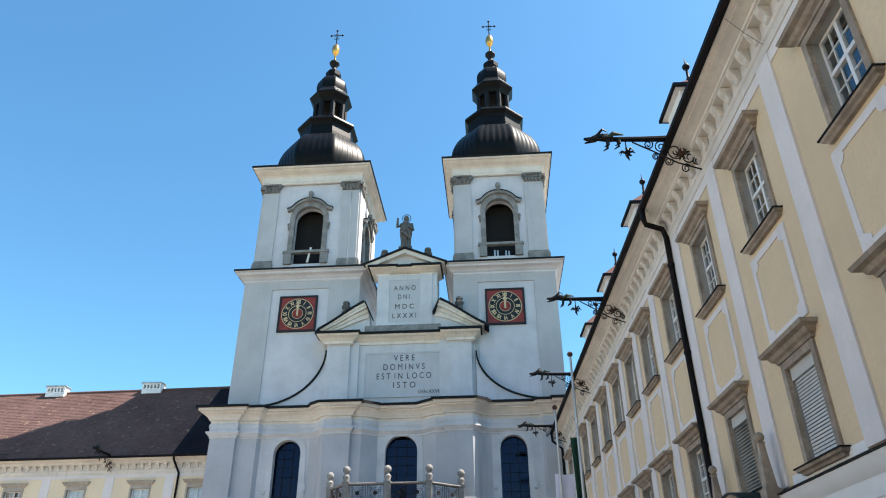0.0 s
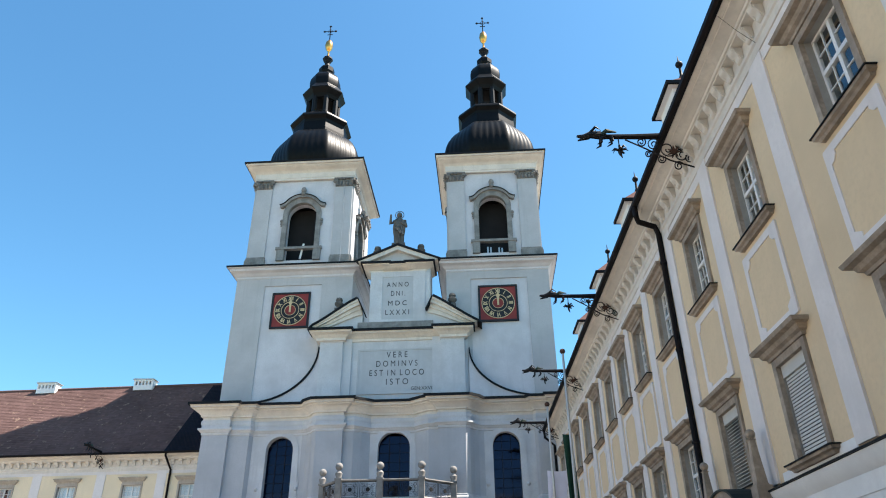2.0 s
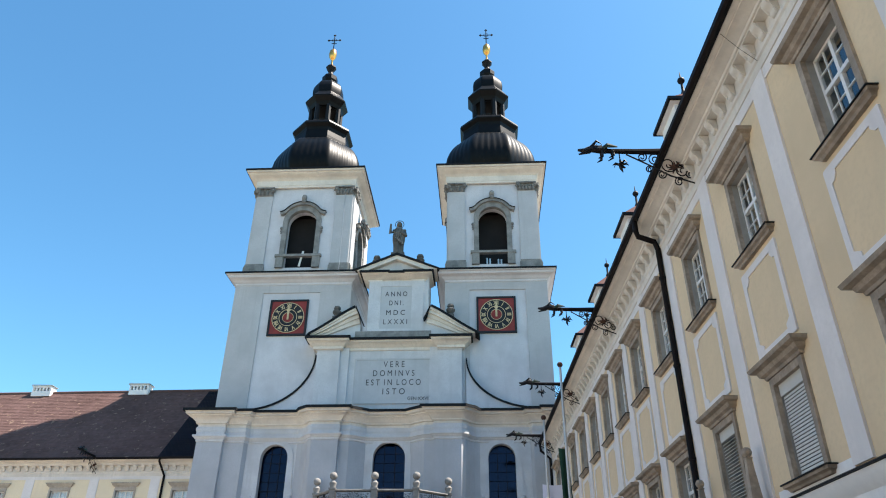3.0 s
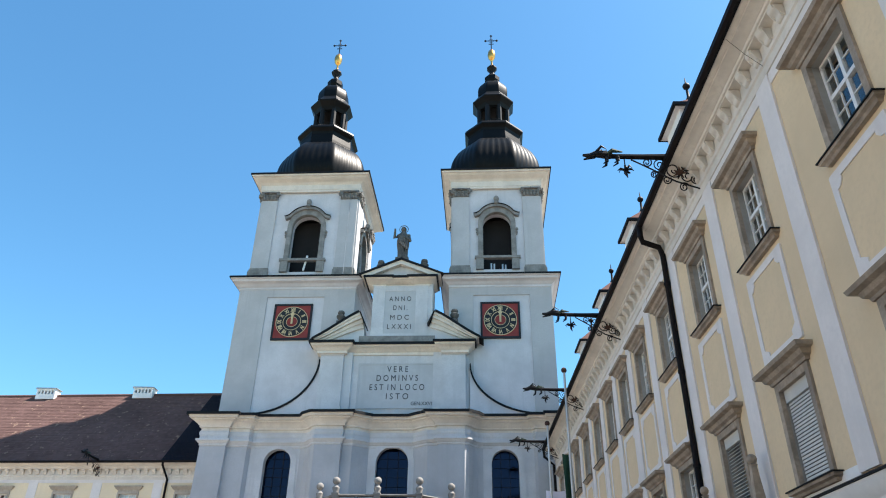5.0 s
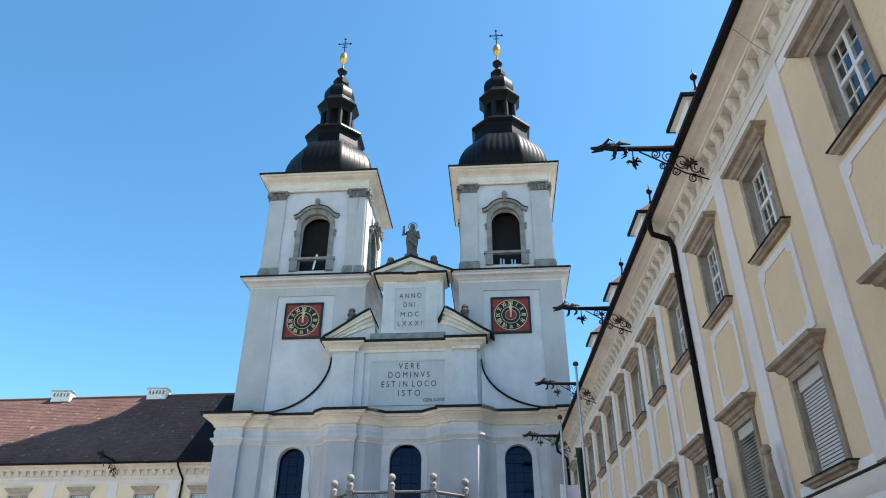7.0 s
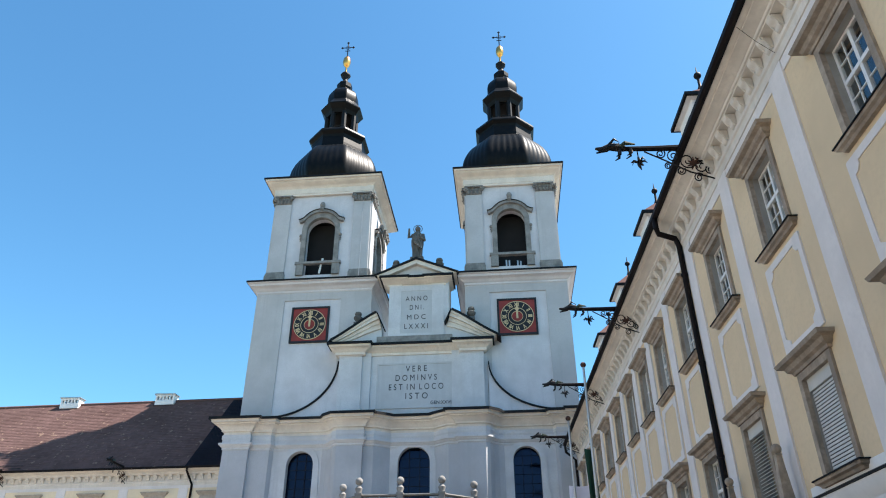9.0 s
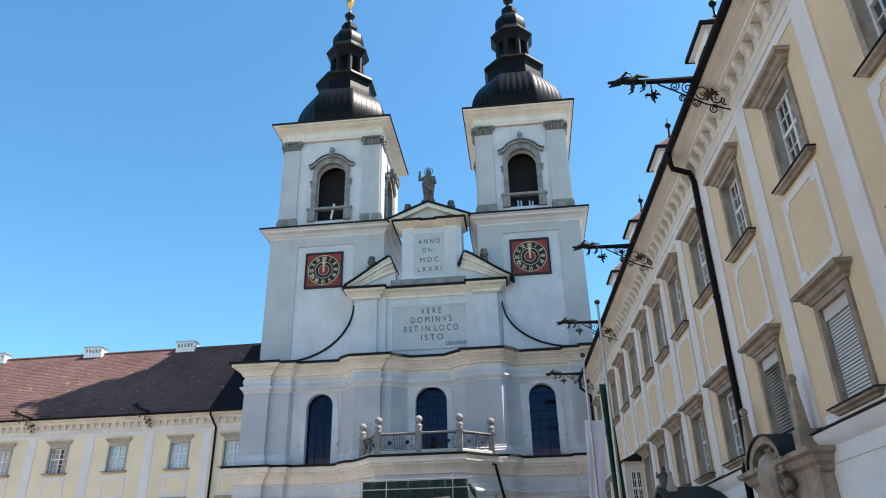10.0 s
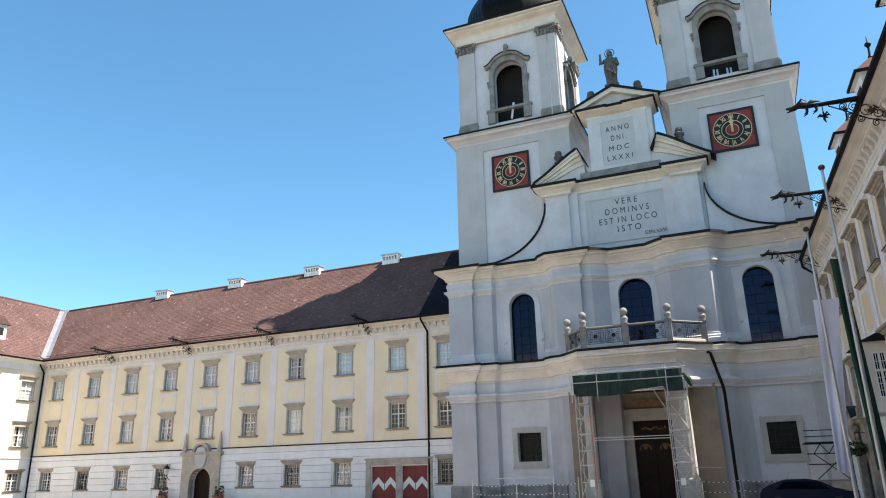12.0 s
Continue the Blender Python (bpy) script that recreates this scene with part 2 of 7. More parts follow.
def tube(bm, pts, r, n=6, ends=True):
    """A round bar along points; r may be a list."""
    pts = [Vector(p) for p in pts]
    rings = []
    up = Vector((0.31, 0.22, 0.92))
    for i, p in enumerate(pts):
        d = (pts[min(i + 1, len(pts) - 1)] - pts[max(i - 1, 0)]).normalized()
        u = up if abs(d.dot(up)) < 0.95 else Vector((1, 0, 0))
        s = d.cross(u).normalized()
        w = s.cross(d)
        rr = r[i] if isinstance(r, (list, tuple)) else r
        rings.append([bm.verts.new(p + (s * math.cos(2 * math.pi * k / n) + w * math.sin(2 * math.pi * k / n)) * rr) for k in range(n)])
    for a, b in zip(rings, rings[1:]):
        for i in range(n):
            bm.faces.new((a[i], a[(i + 1) % n], b[(i + 1) % n], b[i]))
    if ends:
        bm.faces.new(rings[0][::-1])
        bm.faces.new(rings[-1])


def ball(bm, c, r, n=12, k=8, sz=1.0):
    prof = [(max(r * math.sin(math.pi * i / k), r * 0.02), c[2] - r * sz * math.cos(math.pi * i / k)) for i in range(k + 1)]
    lathe(bm, prof, n, c[0], c[1])


def wall_grid(bm, x0, x1, z0, z1, y0, y1, holes):
    """A wall in x, z from y0 (front) to y1 with rectangular holes (x0, x1, z0, z1) cut through it."""
    xs = sorted({x0, x1, *(h[0] for h in holes), *(h[1] for h in holes)})
    zs = sorted({z0, z1, *(h[2] for h in holes), *(h[3] for h in holes)})
    solid = lambda i, j: (0 <= i < len(xs) - 1 and 0 <= j < len(zs) - 1
                          and not any(h[0] - 1e-6 < (xs[i] + xs[i + 1]) / 2 < h[1] + 1e-6 and h[2] - 1e-6 < (zs[j] + zs[j + 1]) / 2 < h[3] + 1e-6 for h in holes))
    cache = {}

    def v(x, y, z):
        key = (round(x, 5), round(y, 5), round(z, 5))
        if key not in cache:
            cache[key] = bm.verts.new((x, y, z))
        return cache[key]

    for i in range(len(xs) - 1):
        for j in range(len(zs) - 1):
            if not solid(i, j):
                continue
            a, b, c, d = xs[i], xs[i + 1], zs[j], zs[j + 1]
            bm.faces.new((v(a, y0, c), v(b, y0, c), v(b, y0, d), v(a, y0, d)))
            bm.faces.new((v(a, y1, c), v(a, y1, d), v(b, y1, d), v(b, y1, c)))
            if not solid(i - 1, j):
                bm.faces.new((v(a, y0, c), v(a, y0, d), v(a, y1, d), v(a, y1, c)))
            if not solid(i + 1, j):
                bm.faces.new((v(b, y0, c), v(b, y1, c), v(b, y1, d), v(b, y0, d)))
            if not solid(i, j - 1):
                bm.faces.new((v(a, y0, c), v(a, y1, c), v(b, y1, c), v(b, y0, c)))
            if not solid(i, j + 1):
                bm.faces.new((v(a, y0, d), v(b, y0, d), v(b, y1, d), v(a, y1, d)))


def spandrel(bm, cx, r, zs, y0, y1, n=14, rise=None):
    """Fills a rectangular hole's top so that it ends in a round arch."""
    rise = rise or r
    top = zs + rise
    for k in range(n):
        a, b = math.pi * k / n, math.pi * (k + 1) / n
        xa, za, xb, zb = cx + r * math.cos(a), zs + rise * math.sin(a), cx + r * math.cos(b), zs + rise * math.sin(b)
        q = [(xa, za), (xa, top), (xb, top), (xb, zb)]
        f = [bm.verts.new((x, y0, z)) for x, z in q]
        g = [bm.verts.new((x, y1, z)) for x, z in q]
        bm.faces.new(f[::-1])
        bm.faces.new(g)
        bm.faces.new((f[0], f[3], g[3], g[0]))


def arch_outline(cx, w, z0, zs, rise=None, n=14):
    """Outline of an arched opening, anticlockwise from the lower left."""
    r = w / 2
    rise = rise or r
    return [(cx - r, z0), (cx + r, z0)] + [(cx + r * math.cos(math.pi * k / n), zs + rise * math.sin(math.pi * k / n)) for k in range(n + 1)]


def band(bm, inner, outer, y0, y1, close=False):
    """A frame between two outlines with equal numbers of points."""
    n = len(inner)
    f = [[bm.verts.new((x, y, z)) for x, z in line] for line in (inner, outer) for y in (y0, y1)]
    ai, bi, ao, bo = f
    for i in range(n if close else n - 1):
        j = (i + 1) % n
        bm.faces.new((ai[i], ai[j], ao[j], ao[i]))
        bm.faces.new((bi[j], bi[i], bo[i], bo[j]))
        bm.faces.new((ao[i], ao[j], bo[j], bo[i]))
        bm.faces.new((ai[j], ai[i], bi[i], bi[j]))
    if not close:
        for i in (0, n - 1):
            bm.faces.new((ai[i], ao[i], bo[i], bi[i]))


def finish(name, bm, material, smooth=False):
    bmesh.ops.recalc_face_normals(bm, faces=bm.faces[:])
    me = bpy.data.meshes.new(name)
    bm.to_mesh(me)
    bm.free()
    me.materials.append(material)
    if smooth:
        me.polygons.foreach_set("use_smooth", [True] * len(me.polygons))
        me.set_sharp_from_angle(angle=radians(38))
    return me


def part(name, bm, material, parent, label="", smooth=False):
    """Links a bmesh, or a mesh made before, as one part under a thing or a part."""
    me = bm if isinstance(bm, bpy.types.Mesh) else finish(name, bm, material, smooth)
    ob = new(name, me)
    ob.parent = parent
    return tagged(ob, label)


def thing(name, label, category, m=None, group="", kind=""):
    ob = new(name)
    ob.empty_display_size = 0.2
    ob.matrix_world = m or Matrix()
    return tagged(ob, label, category, group, kind)


def solo(name, bm, material, label, category, group="", kind="", m=None, smooth=False):
    ob = new(name, finish(name, bm, material, smooth))
    ob.matrix_world = m or Matrix()
    return tagged(ob, label, category, group, kind)


def B():
    return bmesh.new()


def boxes(*rows):
    bm = B()
    for r in rows:
        box(bm, *r)
    return bm


def lettering(text, size, material, depth=0.02, width=0, tall=0, weight=0.0):
    """Flat capitals as a mesh, centred, standing in x, z and facing -y."""
    cu = bpy.data.curves.new("letters", "FONT")
    cu.body, cu.size, cu.extrude, cu.align_x, cu.align_y = text, size, depth, "CENTER", "CENTER"
    cu.offset = weight
    tmp = bpy.data.objects.new("letters", cu)
    me = bpy.data.meshes.new_from_object(tmp)
    bpy.data.objects.remove(tmp)
    me.transform(pose(0, 0, 0, 90, 0, 0))
    if width:
        xs = [v.co.x for v in me.vertices]
        zs = [v.co.z for v in me.vertices]
        me.transform(Matrix.Translation((-(max(xs) + min(xs)) / 2, 0, -(max(zs) + min(zs)) / 2)))
        me.transform(Matrix.Diagonal((width / (max(xs) - min(xs)), 1, tall / (max(zs) - min(zs)), 1)))
    me.materials.clear()
    me.materials.append(material)
    return me


def letter_parts(me, parent, m):
    """Each letter of a line as a part of its own."""
    bm = B()
    bm.from_mesh(me)
    bmesh.ops.remove_doubles(bm, verts=bm.verts[:], dist=1e-5)
    bm.verts.index_update()
    seen, runs = set(), []
    for v in bm.verts:
        if v.index in seen:
            continue
        todo, got = [v], []
        seen.add(v.index)
        while todo:
            u = todo.pop()
            got.append(u)
            for e in u.link_edges:
                w = e.other_vert(u)
                if w.index not in seen:
                    seen.add(w.index)
                    todo.append(w)
        runs.append((min(u.co.x for u in got), max(u.co.x for u in got), {u.index for u in got}))
    runs.sort(key=lambda r: r[0])
    groups = []
    for a, b, ids in runs:
        if groups and a < groups[-1][0] - 0.005:
            groups[-1] = (max(groups[-1][0], b), groups[-1][1] | ids)
        else:
            groups.append((b, ids))
    for _, ids in groups:
        one = bm.copy()
        one.verts.ensure_lookup_table()
        bmesh.ops.delete(one, geom=[v for v in one.verts if v.index not in ids], context="VERTS")
        part("letter", one, me.materials[0], parent).matrix_local = m
    bm.free()


def sash_mesh(w, h, rows_low=3, rows_high=2, split=0.58, bar=0.024):
    """A white casement window: outer frame, mullion, transom and glazing bars; lower left corner at 0, 0."""
    bm = B()
    fr = 0.06
    box(bm, 0, fr, 0, 0.07, 0, h)
    box(bm, w - fr, w, 0, 0.07, 0, h)
    box(bm, fr, w - fr, 0, 0.07, 0, fr)
    box(bm, fr, w - fr, 0, 0.07, h - fr, h)
    box(bm, w / 2 - 0.045, w / 2 + 0.045, -0.012, 0.07, fr, h - fr)
    zt = fr + (h - 2 * fr) * split
    box(bm, fr, w - fr, -0.02, 0.07, zt - 0.045, zt + 0.045)
    for a, b in ((fr, w / 2 - 0.045), (w / 2 + 0.045, w - fr)):
        c = (a + b) / 2
        for z0, z1, n in ((fr, zt - 0.045, rows_low), (zt + 0.045, h - fr, rows_high)):
            box(bm, c - bar / 2, c + bar / 2, 0.012, 0.05, z0, z1)
            for k in range(1, n):
                z = z0 + (z1 - z0) * k / n
                box(bm, a, b, 0.012, 0.05, z - bar / 2, z + bar / 2)
    return finish("sash", bm, SASH)

# ---- ground ----
GZ = -0.35
bm = B()
box(bm, -900, 900, -900, 900, GZ - 0.6, GZ)
solo("ground", bm, GROUND, "pale gravel courtyard ground reaching far out", "ground", kind="structure")
bm = B()
box(bm, -24, 9, 44, 62, GZ - 0.3, GZ + 0.12)
solo("pavement", bm, COBBLE, "grey cobbled terrace one step up before the church", "pavement", kind="structure")

# added unseen wing behind the camera; blocks low sky light from the front
bm = B()
box(bm, -72, 21, -14.6, -14.0, GZ, 14.3)
prism(bm, [(-14.0 + 0.8, 14.3), (-21.0, 22.0), (-28.0, 14.3)], -72, 21)
for v in bm.verts[8:]:
    v.co = Vector((v.co.y, v.co.x, v.co.z))
bm.normal_update()
bmesh.ops.recalc_face_normals(bm, faces=bm.faces[:])
solo("unseen_south_wing", bm, PALEYEL, "added unseen yellow wing closing the court, blocks low sky light", "wall", kind="structure")

# ---- church ----
church = thing("church", "white baroque church front with two towers and stepped gable", "church")
XM = -6.85            # axis of the lower front
PZ = GZ + 0.12
WALLY = 51.85


def mirrored(pts, x=XM):
    return [(2 * x - a, b) for a, b in pts][::-1]


LEFT = [(-20.95, 61.0), (-20.95, 51.1), (-19.0, 51.1), (-19.0, 51.45), (-17.5, 51.45), (-17.3, 51.85),
        (-13.6, 51.85), (-13.2, 51.72), (-12.85, 51.4), (-12.6, 50.9), (-12.3, 50.65), (-10.35, 50.65), (-10.35, 51.0), (-9.6, 51.0), (-9.1, 51.35), (-8.5, 51.85)]
FRONT = LEFT + mirrored(LEFT)
BAYS = [(-17.3, -13.6), (-8.5, 2 * XM + 8.5), (2 * XM + 13.6, 2 * XM + 17.3)]
ARCHES = [(-15.2, 2.02), (-6.72, 2.36), (1.49, 1.96)]
SPRING, SILLZ = 13.86, 9.62

# piers between the bays
for i, (a, b) in enumerate(((0, 6), (6, 16))):
    pts = LEFT[a:b]
    poly = pts + ([(-17.3, 61.0)] if i == 0 else [(-8.5, 53.0), (-13.6, 53.0)])
    for p in (poly, [(2 * XM - x, y) for x, y in poly][::-1]):
        bm = B()
        slab(bm, p, PZ, 16.2)
        part("pier", bm, PIER, church, "pale grey plastered pier")
for n, ((xa, xb), (cx, w)) in enumerate(zip(BAYS, ARCHES)):
    bm = B()
    holes = [(cx - w / 2, cx + w / 2, SILLZ, SPRING + w / 2)]
    if n != 1:
        holes.append((cx - 0.9, cx + 0.9, 2.4, 4.44))
        wall_grid(bm, xa, xb, PZ, 16.2, WALLY, WALLY + 0.9, holes)
    else:
        wall_grid(bm, xa, xb, 7.0, 16.2, WALLY, WALLY + 0.9, holes)
    spandrel(bm, cx, w / 2, SPRING, WALLY, WALLY + 0.9)
    part("wall", bm, WHITE, church, "white plastered bay wall")
    # raised plaster surround with ears
    zs = SPRING
    inner = [(cx + w / 2, 9.75), (cx + w / 2, zs)] + [(cx + w / 2 * math.cos(math.pi * k / 16), zs + w / 2 * math.sin(math.pi * k / 16)) for k in range(1, 16)] + [(cx - w / 2, zs), (cx - w / 2, 9.75)]
    e = 0.42
    outer = [(cx + w / 2 + e + 0.12, 9.75), (cx + w / 2 + e, zs)] + [(cx + (w / 2 + e) * math.cos(math.pi * k / 16), zs + (w / 2 + e) * math.sin(math.pi * k / 16)) for k in range(1, 16)] + [(cx - w / 2 - e, zs), (cx - w / 2 - e - 0.12, 9.75)]
    bm = B()
    band(bm, inner, outer, WALLY - 0.07, WALLY + 0.003)
    for s in (-1, 1):
        box(bm, cx + s * (w / 2 + e + 0.02) - 0.16, cx + s * (w / 2 + e + 0.02) + 0.16, WALLY - 0.1, WALLY, 11.2, 11.55)
        ball(bm, (cx + s * (w / 2 + e + 0.02), WALLY - 0.08, 11.1), 0.14, 8, 6)
    win = part("window_surround", bm, WHITE, church, "white moulded surround of an arched window")
    bm = B()
    prism(bm, arch_outline(cx, w, SILLZ, zs), WALLY + 0.5, WALLY + 0.53)
    pane = part("pane", bm, LEADED, win, "dark leaded glass")
    bm = B()
    for k in range(1, 3):
        x = cx - w / 2 + w * k / 3
        box(bm, x - 0.02, x + 0.02, WALLY + 0.44, WALLY + 0.47, SILLZ, zs + w * 0.42)
    for k in range(1, 8):
        box(bm, cx - w / 2, cx + w / 2, WALLY + 0.45, WALLY + 0.49, SILLZ + k * 0.66 - 0.013, SILLZ + k * 0.66 + 0.013)
    part("lattice", bm, IRON, win, "iron glazing bars")
    # black sheet as the unlit inside of the church
    bm = B()
    prism(bm, arch_outline(cx, w + 0.3, SILLZ - 0.2, zs), WALLY + 0.9, WALLY + 1.0)
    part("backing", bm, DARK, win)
    if n != 1:
        bm = B()
        q = [(cx - 0.88, 2.42), (cx + 0.88, 2.42), (cx + 0.88, 4.42), (cx - 0.88, 4.42)]
        o = [(cx - 1.26, 2.05), (cx + 1.26, 2.05), (cx + 1.26, 4.78), (cx - 1.26, 4.78)]
        band(bm, q, o, WALLY - 0.09, WALLY + 0.3, True)
        box(bm, cx - 1.32, cx + 1.32, WALLY - 0.12, WALLY, 1.95, 2.08)
        low = part("low_window_surround", bm, FRAMEST, church, "pale stone window surround")
        bm = B()
        box(bm, cx - 0.9, cx + 0.9, WALLY + 0.55, WALLY + 0.58, 2.4, 4.44)
        part("pane", bm, BLACKPANE, low)
        bm = B()
        for k in range(1, 4):
            box(bm, cx - 0.88 + 0.44 * k - 0.02, cx - 0.88 + 0.44 * k + 0.02, WALLY + 0.25, WALLY + 0.29, 2.42, 4.42)
        for k in range(1, 5):
            box(bm, cx - 0.88, cx + 0.88, WALLY + 0.24, WALLY + 0.3, 2.42 + 0.4 * k - 0.02, 2.42 + 0.4 * k + 0.02)
        part("grille", bm, IRON, low)
        bm = B()
        box(bm, cx - 1.0, cx + 1.0, WALLY + 0.9, WALLY + 1.0, 2.2, 4.6)
        part("backing", bm, DARK, low)

# mouldings along the whole front
bm = B()
sweep(bm, FRONT, [(0.0, 14.92), (0.06, 14.95), (0.06, 15.08), (0.13, 15.12), (0.2, 15.22), (0.28, 15.27), (0.28, 15.4), (0.08, 15.46), (0.08, 15.62), (0.13, 15.75), (0.13, 15.9), (0.08, 16.02), (0.0, 16.02)])
part("capital_band", bm, WHITE, church)
bm = B()
sweep(bm, FRONT, [(-0.3, 15.98), (0.05, 16.0), (0.05, 16.22), (0.2, 16.26), (0.2, 16.36), (0.27, 16.42), (0.36, 16.56), (0.52, 16.68), (0.62, 16.72), (0.62, 16.8), (0.84, 16.84), (0.86, 17.0), (0.92, 17.04), (0.92, 17.1), (-0.3, 17.22)])
part("main_cornice", bm, CREAM, church, "cream moulded main cornice", True)
bm = B()
sweep(bm, FRONT, [(0.86, 17.03), (1.02, 17.0), (1.02, 17.2), (-0.3, 17.36), (-0.3, 17.2)])
part("flashing", bm, FLASH, church, "dark sheet-metal flashing")
LOWP = [(x, y - 0.12) if y < 60 else (x, y) for x, y in FRONT]
LOW_L = [p for p in LOWP if p[0] < -11.9]
LOW_R = [p for p in LOWP if p[0] > 2 * XM + 11.9]
BULGE = [(-11.75, 50.5), (-10.9, 49.7), (-10.1, 48.75), (-4.25, 48.75), (-3.3, 49.7), (-2.1, 50.5)]
LOWF = LOW_L + BULGE + LOW_R
bm = B()
sweep(bm, LOWF, [(-0.4, 6.72), (0.0, 6.72), (0.06, 6.76), (0.06, 6.92), (0.14, 6.96), (0.2, 7.1), (0.28, 7.16), (0.28, 7.32), (0.07, 7.4), (0.07, 7.62), (0.12, 7.75), (0.12, 8.0), (0.07, 8.14), (-0.4, 8.14)])
part("lower_architrave", bm, WHITE, church, "white moulded architrave and frieze", True)
bm = B()
sweep(bm, LOWF, [(-0.4, 8.12), (0.06, 8.14), (0.06, 8.22), (0.2, 8.27), (0.2, 8.38), (0.26, 8.5), (0.36, 8.68), (0.5, 8.82), (0.58, 8.87), (0.58, 8.97), (0.7, 9.02), (0.72, 9.24), (0.78, 9.28), (0.78, 9.4), (-0.4, 9.5)])
part("lower_cornice", bm, CREAM, church, "cream moulded lower cornice bulging under the balcony", True)
bm = B()
sweep(bm, LOWF, [(0.6, 9.38), (0.82, 9.36), (0.82, 9.53), (-0.4, 9.62), (-0.4, 9.5)])
part("flashing", bm, FLASH, church)
for side_ in ([p for p in FRONT if p[0] < -11.9], [p for p in FRONT if p[0] > 2 * XM + 11.9]):
    bm = B()
    sweep(bm, side_, [(0, PZ), (0.14, PZ), (0.14, 0.75), (0.06, 0.85), (0, 0.85)])
    part("plinth", bm, GREYST, church, "grey stone plinth")
bm = B()
bm.free()
for run in (LEFT[:6], LEFT[6:], mirrored(LEFT[:6]), mirrored(LEFT[6:])):
    bm = B()
    sweep(bm, run, [(0, 9.5), (0.2, 9.5), (0.2, 9.95), (0.14, 10.0), (0.14, 10.12), (0.06, 10.2), (0.06, 10.32), (0, 10.36)])
    part("pier_base", bm, WHITE, church, "white plastered stepped pier base")
# floor between the levels under the balcony and the porch ceiling
bm = B()
slab(bm, [(-11.75, 50.5), (-10.9, 49.75), (-10.1, 48.8), (-4.25, 48.8), (-3.3, 49.75), (-2.1, 50.5), (-2.1, 52.7), (-11.75, 52.7)], 7.1, 9.5)
part("porch_ceiling", bm, PORCHW, church, "tan plastered underside of the balcony, darkened for shade")
bm = B()
box(bm, -20.6, 6.9, 52.9, 62, 16.0, 17.2)
part("terrace", bm, FLASH, church)

# porch: side walls, back wall with door, columns
bm = B()
box(bm, -11.75, -10.1, 50.3, 53.0, PZ, 7.1)
box(bm, -4.0, -2.1, 50.3, 53.0, PZ, 7.1)
wall_grid(bm, -10.1, -4.0, PZ, 7.1, 53.0, 53.6, [(-7.95, -5.25, PZ, 4.95)])
part("porch_wall", bm, PORCHW, church, "tan plastered porch wall, darkened for shade")
bm = B()
q = [(-7.95, PZ), (-7.95, 4.95), (-5.25, 4.95), (-5.25, PZ)]
o = [(-8.55, PZ), (-8.55, 5.45), (-4.65, 5.45), (-4.65, PZ)]
band(bm, q, o, 52.85, 53.1)
box(bm, -8.75, -4.45, 52.7, 53.0, 5.45, 5.75)
frame_door = part("door_surround", bm, FRAMEST, church, "beige stone door surround")
bm = B()
for a, b in ((-7.95, -6.62), (-6.58, -5.25)):
    box(bm, a, b, 53.35, 53.42, PZ, 3.9)
    for z0, z1 in ((0.1, 1.1), (1.3, 2.5), (2.7, 3.7)):
        box(bm, a + 0.2, b - 0.2, 53.31, 53.36, z0, z1)
box(bm, -7.95, -5.25, 53.35, 53.42, 3.9, 4.95)
box(bm, -8.2, -5.0, 53.6, 53.65, PZ, 5.1)
part("door", bm, WOOD, frame_door, "dark carved oak double door")
bm = B()
for cx in (-7.28, -5.92):
    for k in range(9):
        a = math.pi * k / 8
        ball(bm, (cx + 0.36 * math.cos(a), 53.3, 3.05 + 0.3 * math.sin(a)), 0.075, 8, 6)
    ball(bm, (cx, 53.3, 3.15), 0.16, 10, 6)
for k in range(9):
    ball(bm, (-7.35 + k * 0.19, 53.3, 4.42 + 0.06 * math.sin(k * 1.7)), 0.085, 8, 6)
part("door_carving", bm, CARVED, frame_door, "gilded carving on the door")
bm = B()
prism(bm, [(-7.6, 6.2), (-7.4, 5.95), (-6.6, 5.8), (-5.8, 5.95), (-5.6, 6.2), (-6.0, 6.35), (-7.2, 6.35)], 52.75, 53.0)
part("cartouche", bm, CARVED, frame_door, "brown relief cartouche over the door")
for cx in (-10.25, -4.1):
    bm = B()
    box(bm, cx - 0.5, cx + 0.5, 48.95, 49.95, PZ, 0.9)
    lathe(bm, [(0.46, 0.9), (0.46, 1.05), (0.38, 1.15), (0.38, 2.5), (0.36, 4.5), (0.31, 6.3), (0.36, 6.35), (0.36, 6.45)], 20, cx, 49.45)
    box(bm, cx - 0.45, cx + 0.45, 49.0, 49.9, 6.7, 7.1)
    lathe(bm, [(0.33, 6.45), (0.45, 6.7)], 20, cx, 49.45)
    part("column", bm, FRAMEST, church, "pale stone portal column", True)

# balcony balustrade
bal = [(-11.45, 50.2), (-9.95, 48.35), (-4.35, 48.35), (-2.3, 50.2)]
RAILZ = 10.98
balcony = thing("balcony_railing", "stone balcony railing with pierced iron panels and ball posts", "railing")
bm = B()
sweep(bm, bal, [(-0.2, 9.55), (0.18, 9.55), (0.18, 9.75), (0.12, 9.8), (-0.14, 9.8)])
part("base_rail", bm, FRAMEST, balcony)
bm = B()
sweep(bm, bal, [(-0.13, 10.86), (0.13, 10.86), (0.17, 10.92), (0.15, RAILZ), (-0.15, RAILZ)])
part("hand_rail", bm, GREYST, balcony, "weathered stone hand rail")
posts = [bal[0], bal[1], ((bal[1][0] + bal[2][0]) / 2, 48.35), bal[2], bal[3]]
